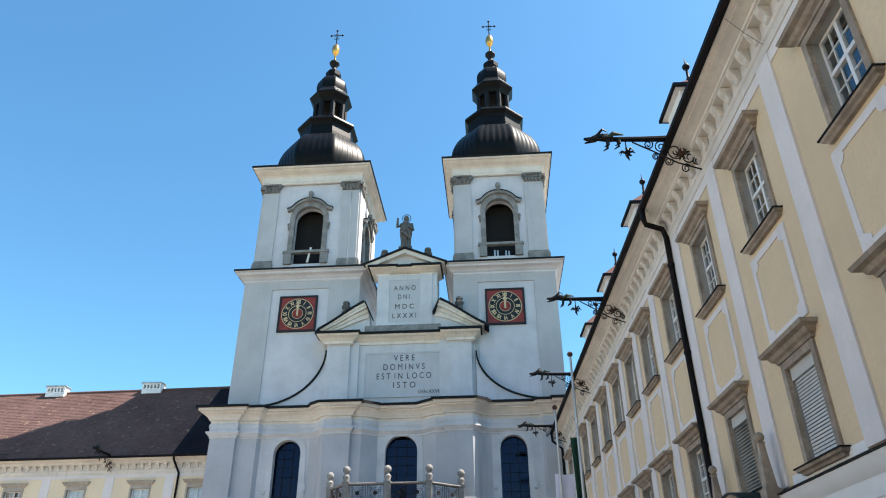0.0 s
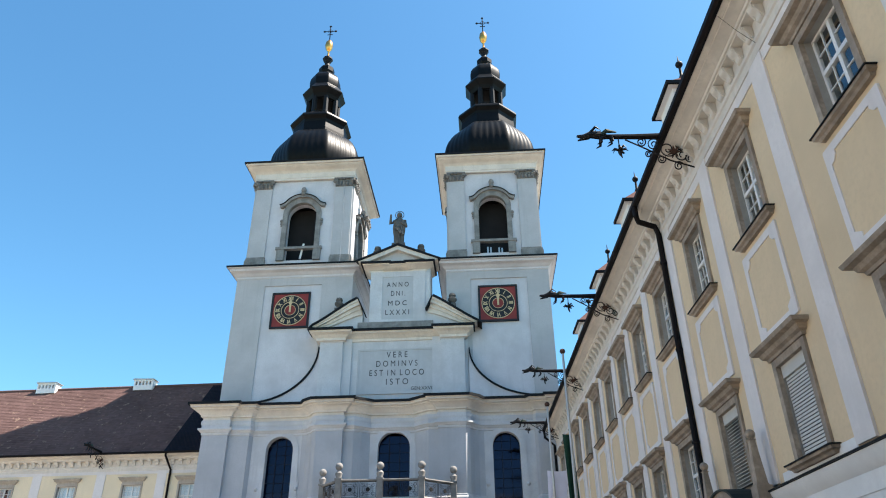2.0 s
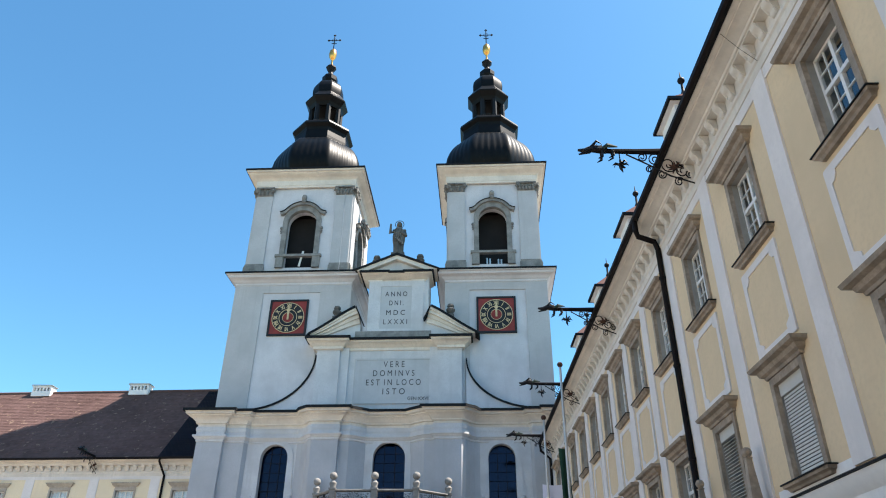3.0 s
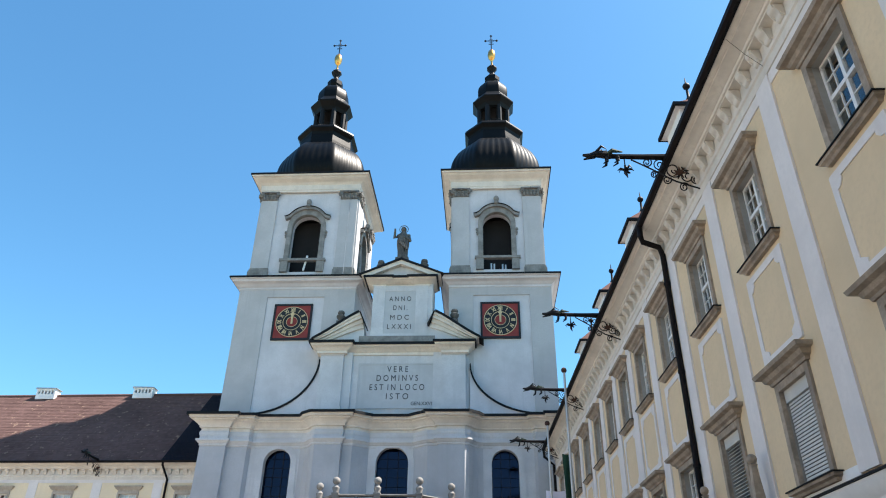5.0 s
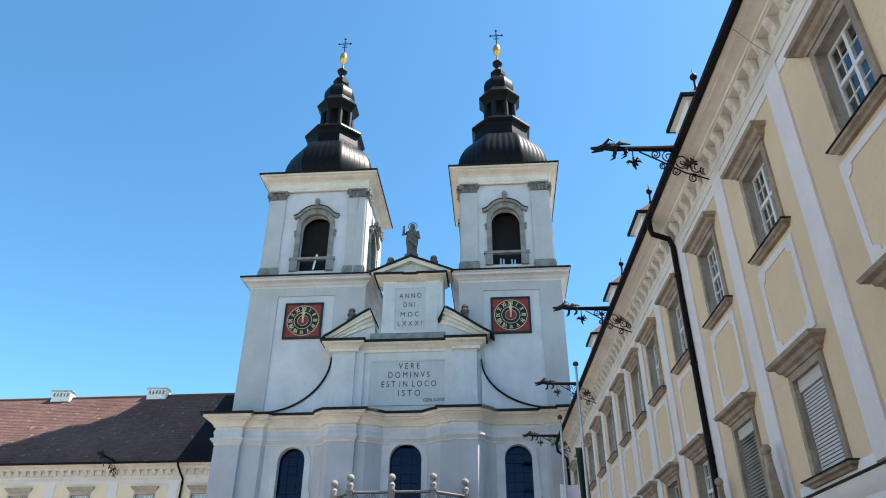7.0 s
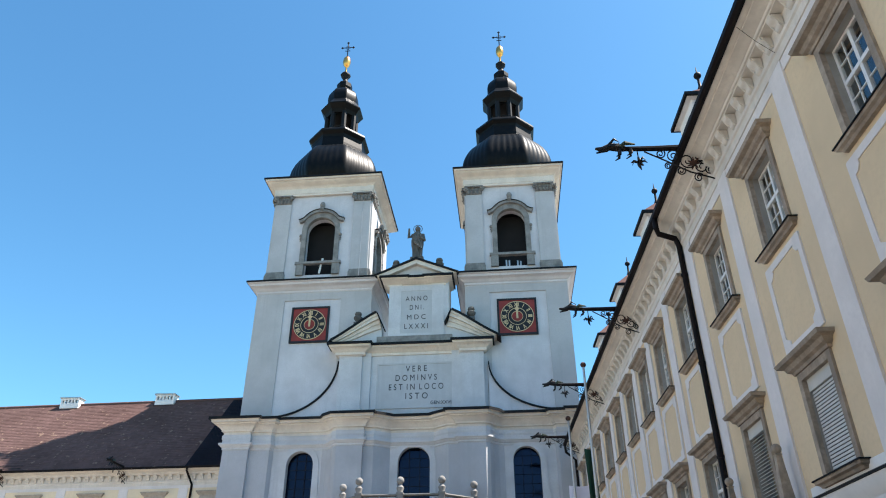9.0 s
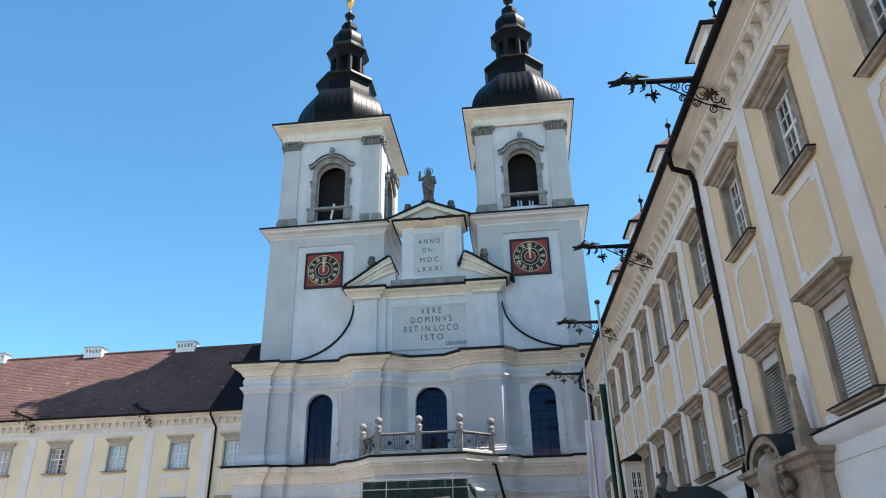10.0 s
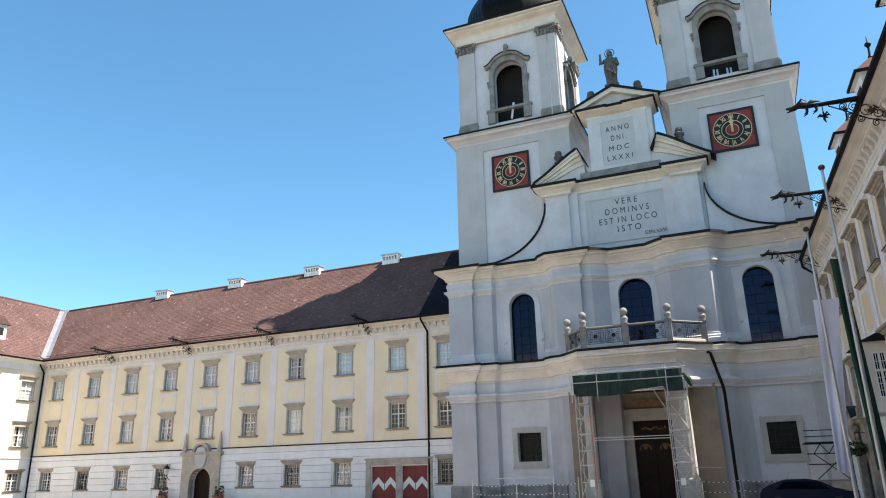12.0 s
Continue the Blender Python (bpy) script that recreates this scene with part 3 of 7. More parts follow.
for x, y in posts:
    bm = B()
    box(bm, x - 0.19, x + 0.19, y - 0.19, y + 0.19, 9.6, 11.02)
    box(bm, x - 0.24, x + 0.24, y - 0.24, y + 0.24, 10.95, 11.06)
    lathe(bm, [(0.2, 11.06), (0.19, 11.16), (0.24, 11.3), (0.25, 11.4), (0.13, 11.55), (0.11, 11.62)], 12, x, y)
    ball(bm, (x, y, 11.85), 0.26, 14, 10)
    part("post", bm, GREYST, balcony, "weathered stone post with ball", True)
for (xa, ya), (xb, yb) in zip(posts, posts[1:]):
    d = Vector((xb - xa, yb - ya)).normalized()
    L = (Vector((xb - xa, yb - ya))).length
    n = max(1, round(L / 1.35))
    for k in range(n):
        a, b = 0.19 + (L - 0.38) * k / n + 0.05, 0.19 + (L - 0.38) * (k + 1) / n - 0.05
        bm = B()
        w, h = b - a, 1.0
        q = [(0, 0), (w, 0), (w, h), (0, h)]
        p = [(0.025, 0.025), (w - 0.025, 0.025), (w - 0.025, h - 0.025), (0.025, h - 0.025)]
        band(bm, p, q, -0.02, 0.02, True)
        for r in (0.14, 0.22, 0.34):
            pts = [(w / 2 + r * math.cos(t * math.pi / 8), 0, h / 2 + r * math.sin(t * math.pi / 8)) for t in range(17)]
            tube(bm, pts, 0.009, 4, False)
        for s in (-1, 1):
            for c in (-1, 1):
                tube(bm, [(w / 2 + s * 0.15, 0, h / 2 + c * 0.15), (w / 2 + s * (w / 2 - 0.05), 0, h / 2 + c * 0.45)], 0.009, 4)
                pts = [(w / 2 + s * (w / 2 - 0.2 + 0.11 * math.cos(t)), 0, h / 2 + c * (0.28 + 0.11 * math.sin(t))) for t in [i * math.pi / 5 for i in range(11)]]
                tube(bm, pts, 0.01, 4, False)
            tube(bm, [(w / 2 + s * 0.34, 0, 0.05), (w / 2 + s * 0.34, 0, h - 0.05)], 0.01, 4)
        for k in range(1, 7):
            tube(bm, [(w * k / 7, 0.01, 0.05), (w * k / 7, 0.01, h - 0.05)], 0.004, 4)
            tube(bm, [(0.04, 0.01, h * k / 7), (w - 0.04, 0.01, h * k / 7)], 0.004, 4)
        me = finish("iron_panel", bm, IRON)
        ob = part("iron_panel", me, None, balcony, "pierced iron scroll panel")
        at = Matrix.Translation((xa + d.x * a, ya + d.y * a, 9.83)) @ Matrix.Rotation(math.atan2(d.y, d.x), 4, "Z")
        ob.matrix_local = at
        bm = B()
        lathe(bm, [(0.13, -0.0), (0.13, 0.05)], 12)
        me = finish("rosette", bm, IRON)
        me.transform(pose(w / 2, 0, h / 2, 90, 0, 0))
        ro = part("rosette", me, None, balcony)
        ro.matrix_local = at

# ---- towers ----
OCT = 1 / math.cos(math.pi / 8)


def octo(a):
    """Radius factor of an eight-sided plan with scalloped standing seams, per unit of apothem."""
    b = (a + math.pi / 8) % (math.pi / 4) - math.pi / 8
    t = math.tan(b) / math.tan(math.pi / 8)
    return (1 + 0.011 * abs(math.sin((t + 1) * math.pi * 3))) / math.cos(b)


def octo_plain(a):
    b = (a + math.pi / 8) % (math.pi / 4) - math.pi / 8
    return 1 / math.cos(b)


def clock(cx, z0, y):
    c = thing("tower_clock", "square red and black tower clock with gold numerals at twelve", "clock", Matrix.Translation((cx, y, z0)), "tower clocks")
    h = 1.56
    part("board", boxes((-h, h, -0.10, 0.0, -h, h)), RED, c)
    bm = B()
    q = [(-h + 0.13, -h + 0.13), (h - 0.13, -h + 0.13), (h - 0.13, h - 0.13), (-h + 0.13, h - 0.13)]
    band(bm, q, [(-h - 0.03, -h - 0.03), (h + 0.03, -h - 0.03), (h + 0.03, h + 0.03), (-h - 0.03, h + 0.03)], -0.16, 0.0, True)
    part("clock_frame", bm, BLACK, c, "dark frame")

    def ring(name, r0, r1, y0, m, label=""):
        bm = B()
        n = 40
        ang = [2 * math.pi * k / n for k in range(n)]
        band(bm, [(r0 * math.cos(a), r0 * math.sin(a)) for a in ang], [(r1 * math.cos(a), r1 * math.sin(a)) for a in ang], y0, -0.05, True)
        part(name, bm, m, c, label)
    ring("dial_ring", 0.72, 1.31, -0.13, BLACK, "black dial ring")
    ring("gold_ring", 1.28, 1.33, -0.15, GOLDP)
    ring("gold_ring", 0.71, 0.75, -0.15, GOLDP)
    ring("inner_ring", 0.45, 0.70, -0.12, BLACK)
    ring("gold_ring", 0.43, 0.46, -0.15, GOLDP)
    for k, num in enumerate(("XII", "I", "II", "III", "IV", "V", "VI", "VII", "VIII", "IX", "X", "XI")):
        a = math.pi / 2 - k * math.pi / 6
        me = lettering(num, 0.46, GOLDP, 0.015, weight=0.013)
        me.transform(Matrix.Diagonal((0.72, 1, 1, 1)))
        ob = part("numeral", me, None, c)
        ob.matrix_local = Matrix.Translation((1.01 * math.cos(a), -0.145, 1.01 * math.sin(a))) @ Matrix.Rotation(-(a - math.pi / 2), 4, "Y")
    bm = B()
    prism(bm, [(-0.06, -0.2), (0.06, -0.2), (0.05, 0.9), (0, 1.27), (-0.05, 0.9)], -0.22, -0.20)
    part("minute_hand", bm, GOLDP, c, "gold minute hand")
    bm = B()
    prism(bm, [(-0.08, -0.2), (0.08, -0.2), (0.08, 0.5), (0.18, 0.64), (0, 0.95), (-0.18, 0.64), (-0.08, 0.5)], -0.19, -0.17)
    part("hour_hand", bm, GOLDP, c, "gold hour hand")


def capital(bm, x0, x1, y, z0, z1):
    """A composite capital: leaves, two scrolls and a slab."""
    w = x1 - x0
    box(bm, x0 - 0.12, x1 + 0.12, y - 0.22, y + 0.1, z1 - 0.14, z1)
    box(bm, x0 - 0.02, x1 + 0.02, y - 0.06, y + 0.1, z0, z1 - 0.14)
    for s, cx in ((-1, x0 + 0.1), (1, x1 - 0.1)):
        pts = [(cx + s * 0.10 + 0.19 * math.cos(t) * (1 - t / 14), y - 0.14, z1 - 0.36 + 0.19 * math.sin(t) * (1 - t / 14)) for t in [k * 0.6 for k in range(16)]]
        tube(bm, pts, 0.095, 6)
        ball(bm, (cx + s * 0.1, y - 0.2, z1 - 0.36), 0.1, 8, 6)
    n = max(3, round(w / 0.33))
    for k in range(n):
        cx = x0 + w * (k + 0.5) / n
        ball(bm, (cx, y - 0.08, z0 + 0.22), 0.13, 8, 6, 1.7)
        ball(bm, (cx, y - 0.15, z0 + 0.42), 0.10, 8, 6)
    ball(bm, ((x0 + x1) / 2, y - 0.2, z1 - 0.12), 0.13, 8, 6)


def belfry_window(w, z0, zs):
    """Surround, hood and rail of a bell opening, centred on x = 0 with its wall face at y = 0."""
    made = []
    r = w / 2
    r -= 0.03
    inner = [(r, z0), (r, zs)] + [(r * math.cos(math.pi * k / 16), zs + r * math.sin(math.pi * k / 16)) for k in range(1, 16)] + [(-r, zs), (-r, z0)]
    e = 0.42
    outer = [(r + e, z0), (r + e, zs + 0.1)] + [((r + e) * math.cos(math.pi * k / 16), zs + 0.1 + (r + e) * math.sin(math.pi * k / 16)) for k in range(1, 16)] + [(-r - e, zs + 0.1), (-r - e, z0)]
    bm = B()
    band(bm, inner, outer, -0.16, 0.25)
    for s in (-1, 1):
        box(bm, s * (r + 0.3) - 0.32, s * (r + 0.3) + 0.32, -0.24, 0.02, z0 - 0.05, z0 + 1.0)
        for zz, q in ((zs - 0.55, 0.16), (zs - 0.85, 0.12), (zs - 1.05, 0.08)):
            ball(bm, (s * (r + e + 0.06), -0.1, zz), q, 8, 6)
    made.append(("belfry_surround", bm, GREYST, "grey stone surround of a bell opening"))
    # curved hood: ears, sweep up, round crown
    line = []
    ra = r + e + 0.08
    zc = zs + 0.25
    for k in range(-9, 10):
        a = math.radians(90 - k * 6.4)
        line.append((ra * math.cos(a) * 1.02, zc + ra * math.sin(a)))
    (xe, ze) = line[-1]
    for d, z in ((0.18, -0.12), (0.36, -0.2), (0.5, -0.2)):
        line.append((xe + d, ze + z))
        line.insert(0, (-xe - d, ze + z))
    bm = B()
    band(bm, [(x * 0.97, z - 0.24) for x, z in line], line, -0.36, 0.02)
    made.append(("belfry_hood", bm, GREYST, "curved grey stone hood"))
    bm = B()
    band(bm, line, [(x * 1.02, z + 0.07) for x, z in line], -0.42, 0.02)
    made.append(("hood_flashing", bm, FLASH, ""))
    bm = B()
    box(bm, -0.2, 0.2, -0.36, 0.0, zs + 1.75, zs + 2.3)
    ball(bm, (0, -0.3, zs + 2.5), 0.24, 10, 8, 1.3)
    ball(bm, (0, -0.36, zs + 2.05), 0.2, 10, 8)
    made.append(("keystone", bm, GREYST, "carved keystone ornament"))
    bm = B()
    box(bm, -r - 0.72, r + 0.72, -0.30, 0.1, z0 + 0.98, z0 + 1.2)
    made.append(("parapet_rail", bm, GREYST, ""))
    return [(n, finish(n, bm, m, n == "keystone"), lab) for n, bm, m, lab in made]


def tower(x0, x1, cx, bx0, bx1, clock_x, win_x, win_w, dome_x, sx0, sx1):
    """One tower: shaft to z 29, bell storey to 39, onion roof to 61."""
    y0, y1 = 52.0, 60.9
    tw = thing("church_tower", "square white church tower with black onion dome and gilt ball", "tower", group="church towers")
    # shaft with raised edges round a sunk field
    bm = B()
    box(bm, x0, x1, y0, y1, 17.0, 28.6)
    part("shaft", bm, TOWER, tw)
    bm = B()
    f = y0 - 0.10
    box(bm, x0 - 0.02, sx0, f, y0 + 0.02, 17.2, 28.5)
    box(bm, sx1, x1 + 0.02, f, y0 + 0.02, 17.2, 28.5)
    box(bm, sx0, sx1, f, y0 + 0.02, 27.42, 28.5)
    part("edge_moulding", bm, EDGE, tw)
    ring = [(x0, y1), (x0, y0 - 0.1), (x1, y0 - 0.1), (x1, y1)]
    bm = B()
    sweep(bm, ring, [(0, 28.1), (0.06, 28.15), (0.06, 28.3), (0.25, 28.42), (0.4, 28.62), (0.55, 28.68), (0.6, 28.85), (0.75, 28.9), (0.75, 29.0), (-0.4, 29.05)], True)
    part("shaft_cornice", bm, TOWER, tw, "", True)
    bm = B()
    sweep(bm, ring, [(0.7, 28.95), (0.82, 28.95), (0.82, 29.09), (-0.8, 29.3), (-0.8, 29.0)], True)
    part("flashing", bm, FLASH, tw)
    # bell storey
    b0, b1 = 52.3, 60.35
    zb, zt = 29.1, 38.2
    z0, zs = 30.0, 34.45
    for axis in range(4):
        bm = B()
        if axis < 2:
            yf, yb = ((b0, b0 + 0.8), (b1 - 0.8, b1))[axis]
            wall_grid(bm, bx0, bx1, zb, zt, yf, yb, [(win_x - win_w / 2, win_x + win_w / 2, z0, zs + win_w / 2)] if axis == 0 else [])
            if axis == 0:
                spandrel(bm, win_x, win_w / 2, zs, yf, yb)
        else:
            mid = (b0 + b1) / 2
            wall_grid(bm, b0 + 0.8, b1 - 0.8, zb, zt, 0, 0.8, [(mid - win_w / 2, mid + win_w / 2, z0, zs + win_w / 2)])
            spandrel(bm, mid, win_w / 2, zs, 0, 0.8)
            xx = bx0 + 0.8 if axis == 2 else bx1
            bmesh.ops.transform(bm, matrix=Matrix(((0, -1, 0, xx), (1, 0, 0, 0), (0, 0, 1, 0), (0, 0, 0, 1))), verts=bm.verts[:])
        part("belfry_wall", bm, TOWER, tw)
    mid = (b0 + b1) / 2
    inside = boxes((bx0 + 0.82, bx1 - 0.82, b0 + 0.82, b1 - 0.82, 29.0, 29.9), (bx0 + 0.8, bx1 - 0.8, b0 + 0.8, b1 - 0.8, 36.2, 36.6),
                   (win_x - 0.35, win_x + 0.35, mid - 0.35, mid + 0.35, 29.9, 36.2))
    # added black sheets keep daylight out of the chamber
    for xx in (bx0 + 0.55, bx1 - 0.6):
        part("shade_sheet", boxes((xx, xx + 0.05, mid - win_w / 2 - 0.05, mid + win_w / 2 + 0.05, z0 - 0.1, zs + win_w / 2 - 0.1)), DARK, tw, "black sheet added in the side opening to keep light out")
    part("bell_chamber", inside, DARK, tw, "bell chamber coloured near-black to look unlit")
    # added black sheet stands for the shade behind the front opening
    part("shade_sheet", boxes((bx0 + 0.82, bx1 - 0.82, b0 + 1.5, b0 + 1.55, z0 - 0.1, zs + win_w / 2 + 0.1)), DARK, tw, "black sheet added behind the front opening as its shade")
    dress = belfry_window(win_w, z0, zs)
    spots = [Matrix.Translation((win_x, b0, 0)), Matrix.Translation((bx1, mid, 0)) @ Matrix.Rotation(math.pi / 2, 4, "Z"),
             Matrix.Translation((bx0, mid, 0)) @ Matrix.Rotation(-math.pi / 2, 4, "Z")]
    for m in spots:
        for n, me, lab in dress:
            part(n, me, None, tw, lab).matrix_local = m
    # corner pilasters with bases and capitals on three sides
    pw, sh = 1.45, 0.14
    for face in range(3):
        if face == 0:
            m, wd = Matrix.Translation((bx0, b0, 0)), bx1 - bx0
        elif face == 1:
            m, wd = Matrix.Translation((bx1, b0, 0)) @ Matrix.Rotation(math.pi / 2, 4, "Z"), b1 - b0
        else:
            m, wd = Matrix.Translation((bx0, b1, 0)) @ Matrix.Rotation(-math.pi / 2, 4, "Z"), b1 - b0
        for a, b in ((0, pw), (wd - pw - 0.1, wd)):
            bm = boxes((a, b, -sh, 0.02, 30.3, 37.35))
            part("pilaster", bm, EDGE, tw, "greyish-white flat pilaster").matrix_local = m
            bm = boxes((a - 0.1, b + 0.1, -sh - 0.12, 0.02, 29.1, 30.1), (a - 0.05, b + 0.05, -sh - 0.06, 0.02, 30.1, 30.32))
            part("pilaster_base", bm, GREYST, tw, "grey stone base").matrix_local = m
            bm = B()
            capital(bm, a + 0.02, b - 0.02, -sh, 37.3, 38.15)
            part("capital", bm, CAPST, tw, "weathered composite capital", True).matrix_local = m
    ring = [(bx0, b1), (bx0, b0 - 0.1), (bx1, b0 - 0.1), (bx1, b1)]
    bm = B()
    sweep(bm, ring, [(0, 38.1), (0.16, 38.12), (0.16, 38.3), (0.2, 38.33), (0.2, 38.85), (0.3, 38.92), (0.45, 39.12), (0.72, 39.25), (0.8, 39.38), (0.95, 39.42), (1.0, 39.6), (-0.6, 39.7)], True)
    part("top_cornice", bm, CREAM, tw, "cream moulded top cornice", True)
    bm = B()
    sweep(bm, ring, [(0.94, 39.57), (1.08, 39.57), (1.08, 39.73), (-0.8, 40.2), (-0.8, 39.6)], True)
    box(bm, bx0 + 0.5, bx1 - 0.5, b0 + 0.5, b1 - 0.5, 39.3, 40.2)
    part("roof_edge", bm, FLASH, tw)
    # onion roof
    cy = 56.4
    bm = B()
    lathe(bm, [(3.35, 39.7), (3.82, 40.3), (4.12, 40.95), (4.25, 41.65), (4.24, 42.3), (4.12, 43.0), (3.9, 43.65), (3.6, 44.25), (3.3, 44.68), (3.05, 44.9), (2.4, 45.05)], 192, dome_x, cy, math.pi / 8, octo)
    part("onion_dome", bm, COPPER, tw, "black sheet-metal onion dome with standing seams", True)
    bm = B()
    lathe(bm, [(2.62, 44.9), (2.6, 45.6), (2.54, 46.4), (2.6, 46.65), (2.86, 46.95), (2.88, 47.05), (2.8, 47.3), (2.3, 47.72), (1.75, 48.2), (1.3, 48.3)], 8, dome_x, cy, math.pi / 8, octo_plain)
    part("dome_drum", bm, COPPER, tw, "black eight-sided drum with a lipped edge")
    bm = B()
    for k in range(8):
        a0 = math.pi / 8 + k * math.pi / 4
        for j in range(1, 7):
            f = j / 7
            r = 2.81 * OCT
            x = dome_x + r * (math.cos(a0) * (1 - f) + math.cos(a0 + math.pi / 4) * f)
            y = cy + r * (math.sin(a0) * (1 - f) + math.sin(a0 + math.pi / 4) * f)
            tube(bm, [(x, y, 47.05), (dome_x + (x - dome_x) * 0.975, cy + (y - cy) * 0.975, 47.3), (dome_x + (x - dome_x) * 0.62, cy + (y - cy) * 0.62, 48.2)], 0.025, 4)
    part("drum_seam", bm, COPPER, tw)
    bm = B()
    for k in range(8):
        a = math.pi / 8 + k * math.pi / 4
        px, py = dome_x + 1.5 * math.cos(a), cy + 1.5 * math.sin(a)
        lathe(bm, [(0.3, 48.15), (0.3, 48.5), (0.26, 48.55), (0.26, 50.7)], 6, px, py)
        a2 = a + math.pi / 4
        qx, qy = dome_x + 1.5 * math.cos(a2), cy + 1.5 * math.sin(a2)
        tube(bm, [(px, py, 48.7), (qx, qy, 48.7)], 0.06, 4)
        ux, uy = (qx - px), (qy - py)
        for j in range(6):
            t0, t1 = math.pi * j / 6, math.pi * (j + 1) / 6
            c0, c1 = 0.5 - 0.42 * math.cos(t0), 0.5 - 0.42 * math.cos(t1)
            v = [bm.verts.new((px + ux * c, py + uy * c, z)) for c, z in ((c0, 49.9 + 0.4 * math.sin(t0)), (c1, 49.9 + 0.4 * math.sin(t1)), (c1, 50.7), (c0, 50.7))]
            bm.faces.new(v)
    part("lantern", bm, FLASH, tw, "open eight-sided lantern")
    bm = B()
    lathe(bm, [(1.2, 50.3), (1.55, 50.35), (1.72, 50.75), (2.06, 51.25), (2.08, 51.36), (1.85, 51.7), (1.5, 52.3)], 8, dome_x, cy, math.pi / 8, octo_plain)
    part("lantern_eave", bm, COPPER, tw, "black flared eave")
    bm = B()
    lathe(bm, [(1.42, 52.2), (1.5, 52.6), (1.52, 53.1), (1.46, 53.55), (1.28, 53.95), (1.0, 54.2), (0.7, 54.3)], 96, dome_x, cy, math.pi / 8, octo)
    part("lantern_roof", bm, COPPER, tw, "black bell-shaped lantern roof", True)
    bm = B()
    lathe(bm, [(0.68, 54.2), (0.66, 54.6), (0.76, 54.85), (0.78, 55.3), (0.66, 55.5), (0.3, 55.9), (0.2, 56.15)], 8, dome_x, cy, math.pi / 8, octo_plain)
    part("lantern_cap", bm, COPPER, tw)
    bm = B()
    lathe(bm, [(0.34, 55.85), (0.26, 56.15), (0.3, 56.35), (0.56, 56.8), (0.56, 56.92), (0.2, 57.35), (0.12, 57.45)], 8, dome_x, cy, math.pi / 8)
    part("finial", bm, FLASH, tw)
    bm = B()
    lathe(bm, [(0.12, 57.4), (0.09, 58.0), (0.16, 58.12), (0.36, 58.45), (0.43, 58.9), (0.36, 59.35), (0.18, 59.65), (0.05, 59.75)], 20, dome_x, cy)
    part("gilt_ball", bm, GOLD, tw, "gilded egg-shaped ball", True)
    bm = B()
    tube(bm, [(dome_x, cy, 59.7), (dome_x, cy, 61.85)], 0.055, 6)
    for z, w in ((61.1, 0.62), (60.6, 0.28)):
        tube(bm, [(dome_x - w, cy, z), (dome_x + w, cy, z)], 0.05, 6)
    for x, z in ((-0.62, 61.1), (0.62, 61.1), (0, 61.85)):
        for dx, dz in ((0.09, 0), (-0.09, 0), (0, 0.09), (0, -0.09)):
            ball(bm, (dome_x + x + dx, cy, z + dz), 0.07, 6, 4)
    tube(bm, [(dome_x + 0.25 * math.cos(t * math.pi / 6), cy, 61.1 + 0.25 * math.sin(t * math.pi / 6)) for t in range(13)], 0.025, 4, False)
    part("cross", bm, IRON, tw, "dark iron cross")
    clock(clock_x, 25.17, y0)
    return tw


tower(-20.25, -10.5, -15.5, -19.8, -11.05, -15.51, -15.4, 2.62, -15.55, -17.85, -13.05)
tower(-2.69, 5.63, 1.45, -2.48, 5.22, 1.43, 1.36, 2.48, 1.4, -0.73, 3.87)
# lightning cable, and a pale board and cloth left in the bell openings
bm = B()
tube(bm, [(-11.75, 52.1, 38.2), (-11.75, 52.1, 30.4), (-11.7, 51.9, 29.4), (-11.6, 51.12, 29.12), (-11.6, 51.1, 28.9)], 0.022, 5)
solo("lightning_cable", bm, STEEL, "thin pale lightning cable on the tower", "cable")
bm = B()
tube(bm, [(-15.25, 52.25, 30.1), (-15.05, 52.35, 31.6)], 0.09, 6)
solo("pale_board", bm, SASH, "pale board leaning in the bell opening", "board")
frame_t = thing("bell_frame", "pale metal frame in the bell opening", "frame", Matrix.Translation((0, 52.42, 29.95)))
for k, x in enumerate((0.75, 1.0, 1.7, 1.95)):
    part("bar", boxes((x, x + 0.13, 0, 0.08, 0, 0.7 - 0.05 * k)), STEEL, frame_t)

# ---- stepped gable between the towers ----
gable = thing("church_gable", "white stepped gable with scrolls, inscriptions and half pediments", "gable")
GX = -6.66
FY = 51.3
part("gable_body", boxes((-12.7, -1.1, FY + 0.35, 54.2, 17.1, 23.4), (-8.9, -4.0, FY + 0.1, 53.6, 23.3, 28.3)), WHITE, gable)
for a, b in ((-12.66, -10.85), (-3.17, -1.35)):
    bm = boxes((a, b, FY, FY + 0.4, 17.9, 22.3), (a - 0.08, b + 0.08, FY - 0.08, FY + 0.4, 17.25, 17.9), (a - 0.06, b + 0.06, FY - 0.06, FY + 0.4, 22.0, 22.2))
    s = 1 if a < GX else -1
    inner = b if s > 0 else a
    box(bm, min(inner, inner + s * 0.68), max(inner, inner + s * 0.68), FY + 0.16, FY + 0.4, 17.3, 22.3)
    part("pilaster", bm, WHITE, gable)
GP = [(-12.9, 53.5), (-12.9, FY - 0.18), (-10.65, FY - 0.18), (-10.65, FY + 0.3), (-3.2, FY + 0.3), (-3.2, FY - 0.18), (-1.15, FY - 0.18), (-1.15, 53.5)]
bm = B()
sweep(bm, GP, [(-0.2, 22.05), (0.05, 22.1), (0.05, 22.3), (0.2, 22.4), (0.35, 22.58), (0.5, 22.65), (0.55, 22.85), (-0.2, 22.95)])
part("gable_cornice", bm, CREAM, gable, "cream moulded cornice", True)
bm = B()
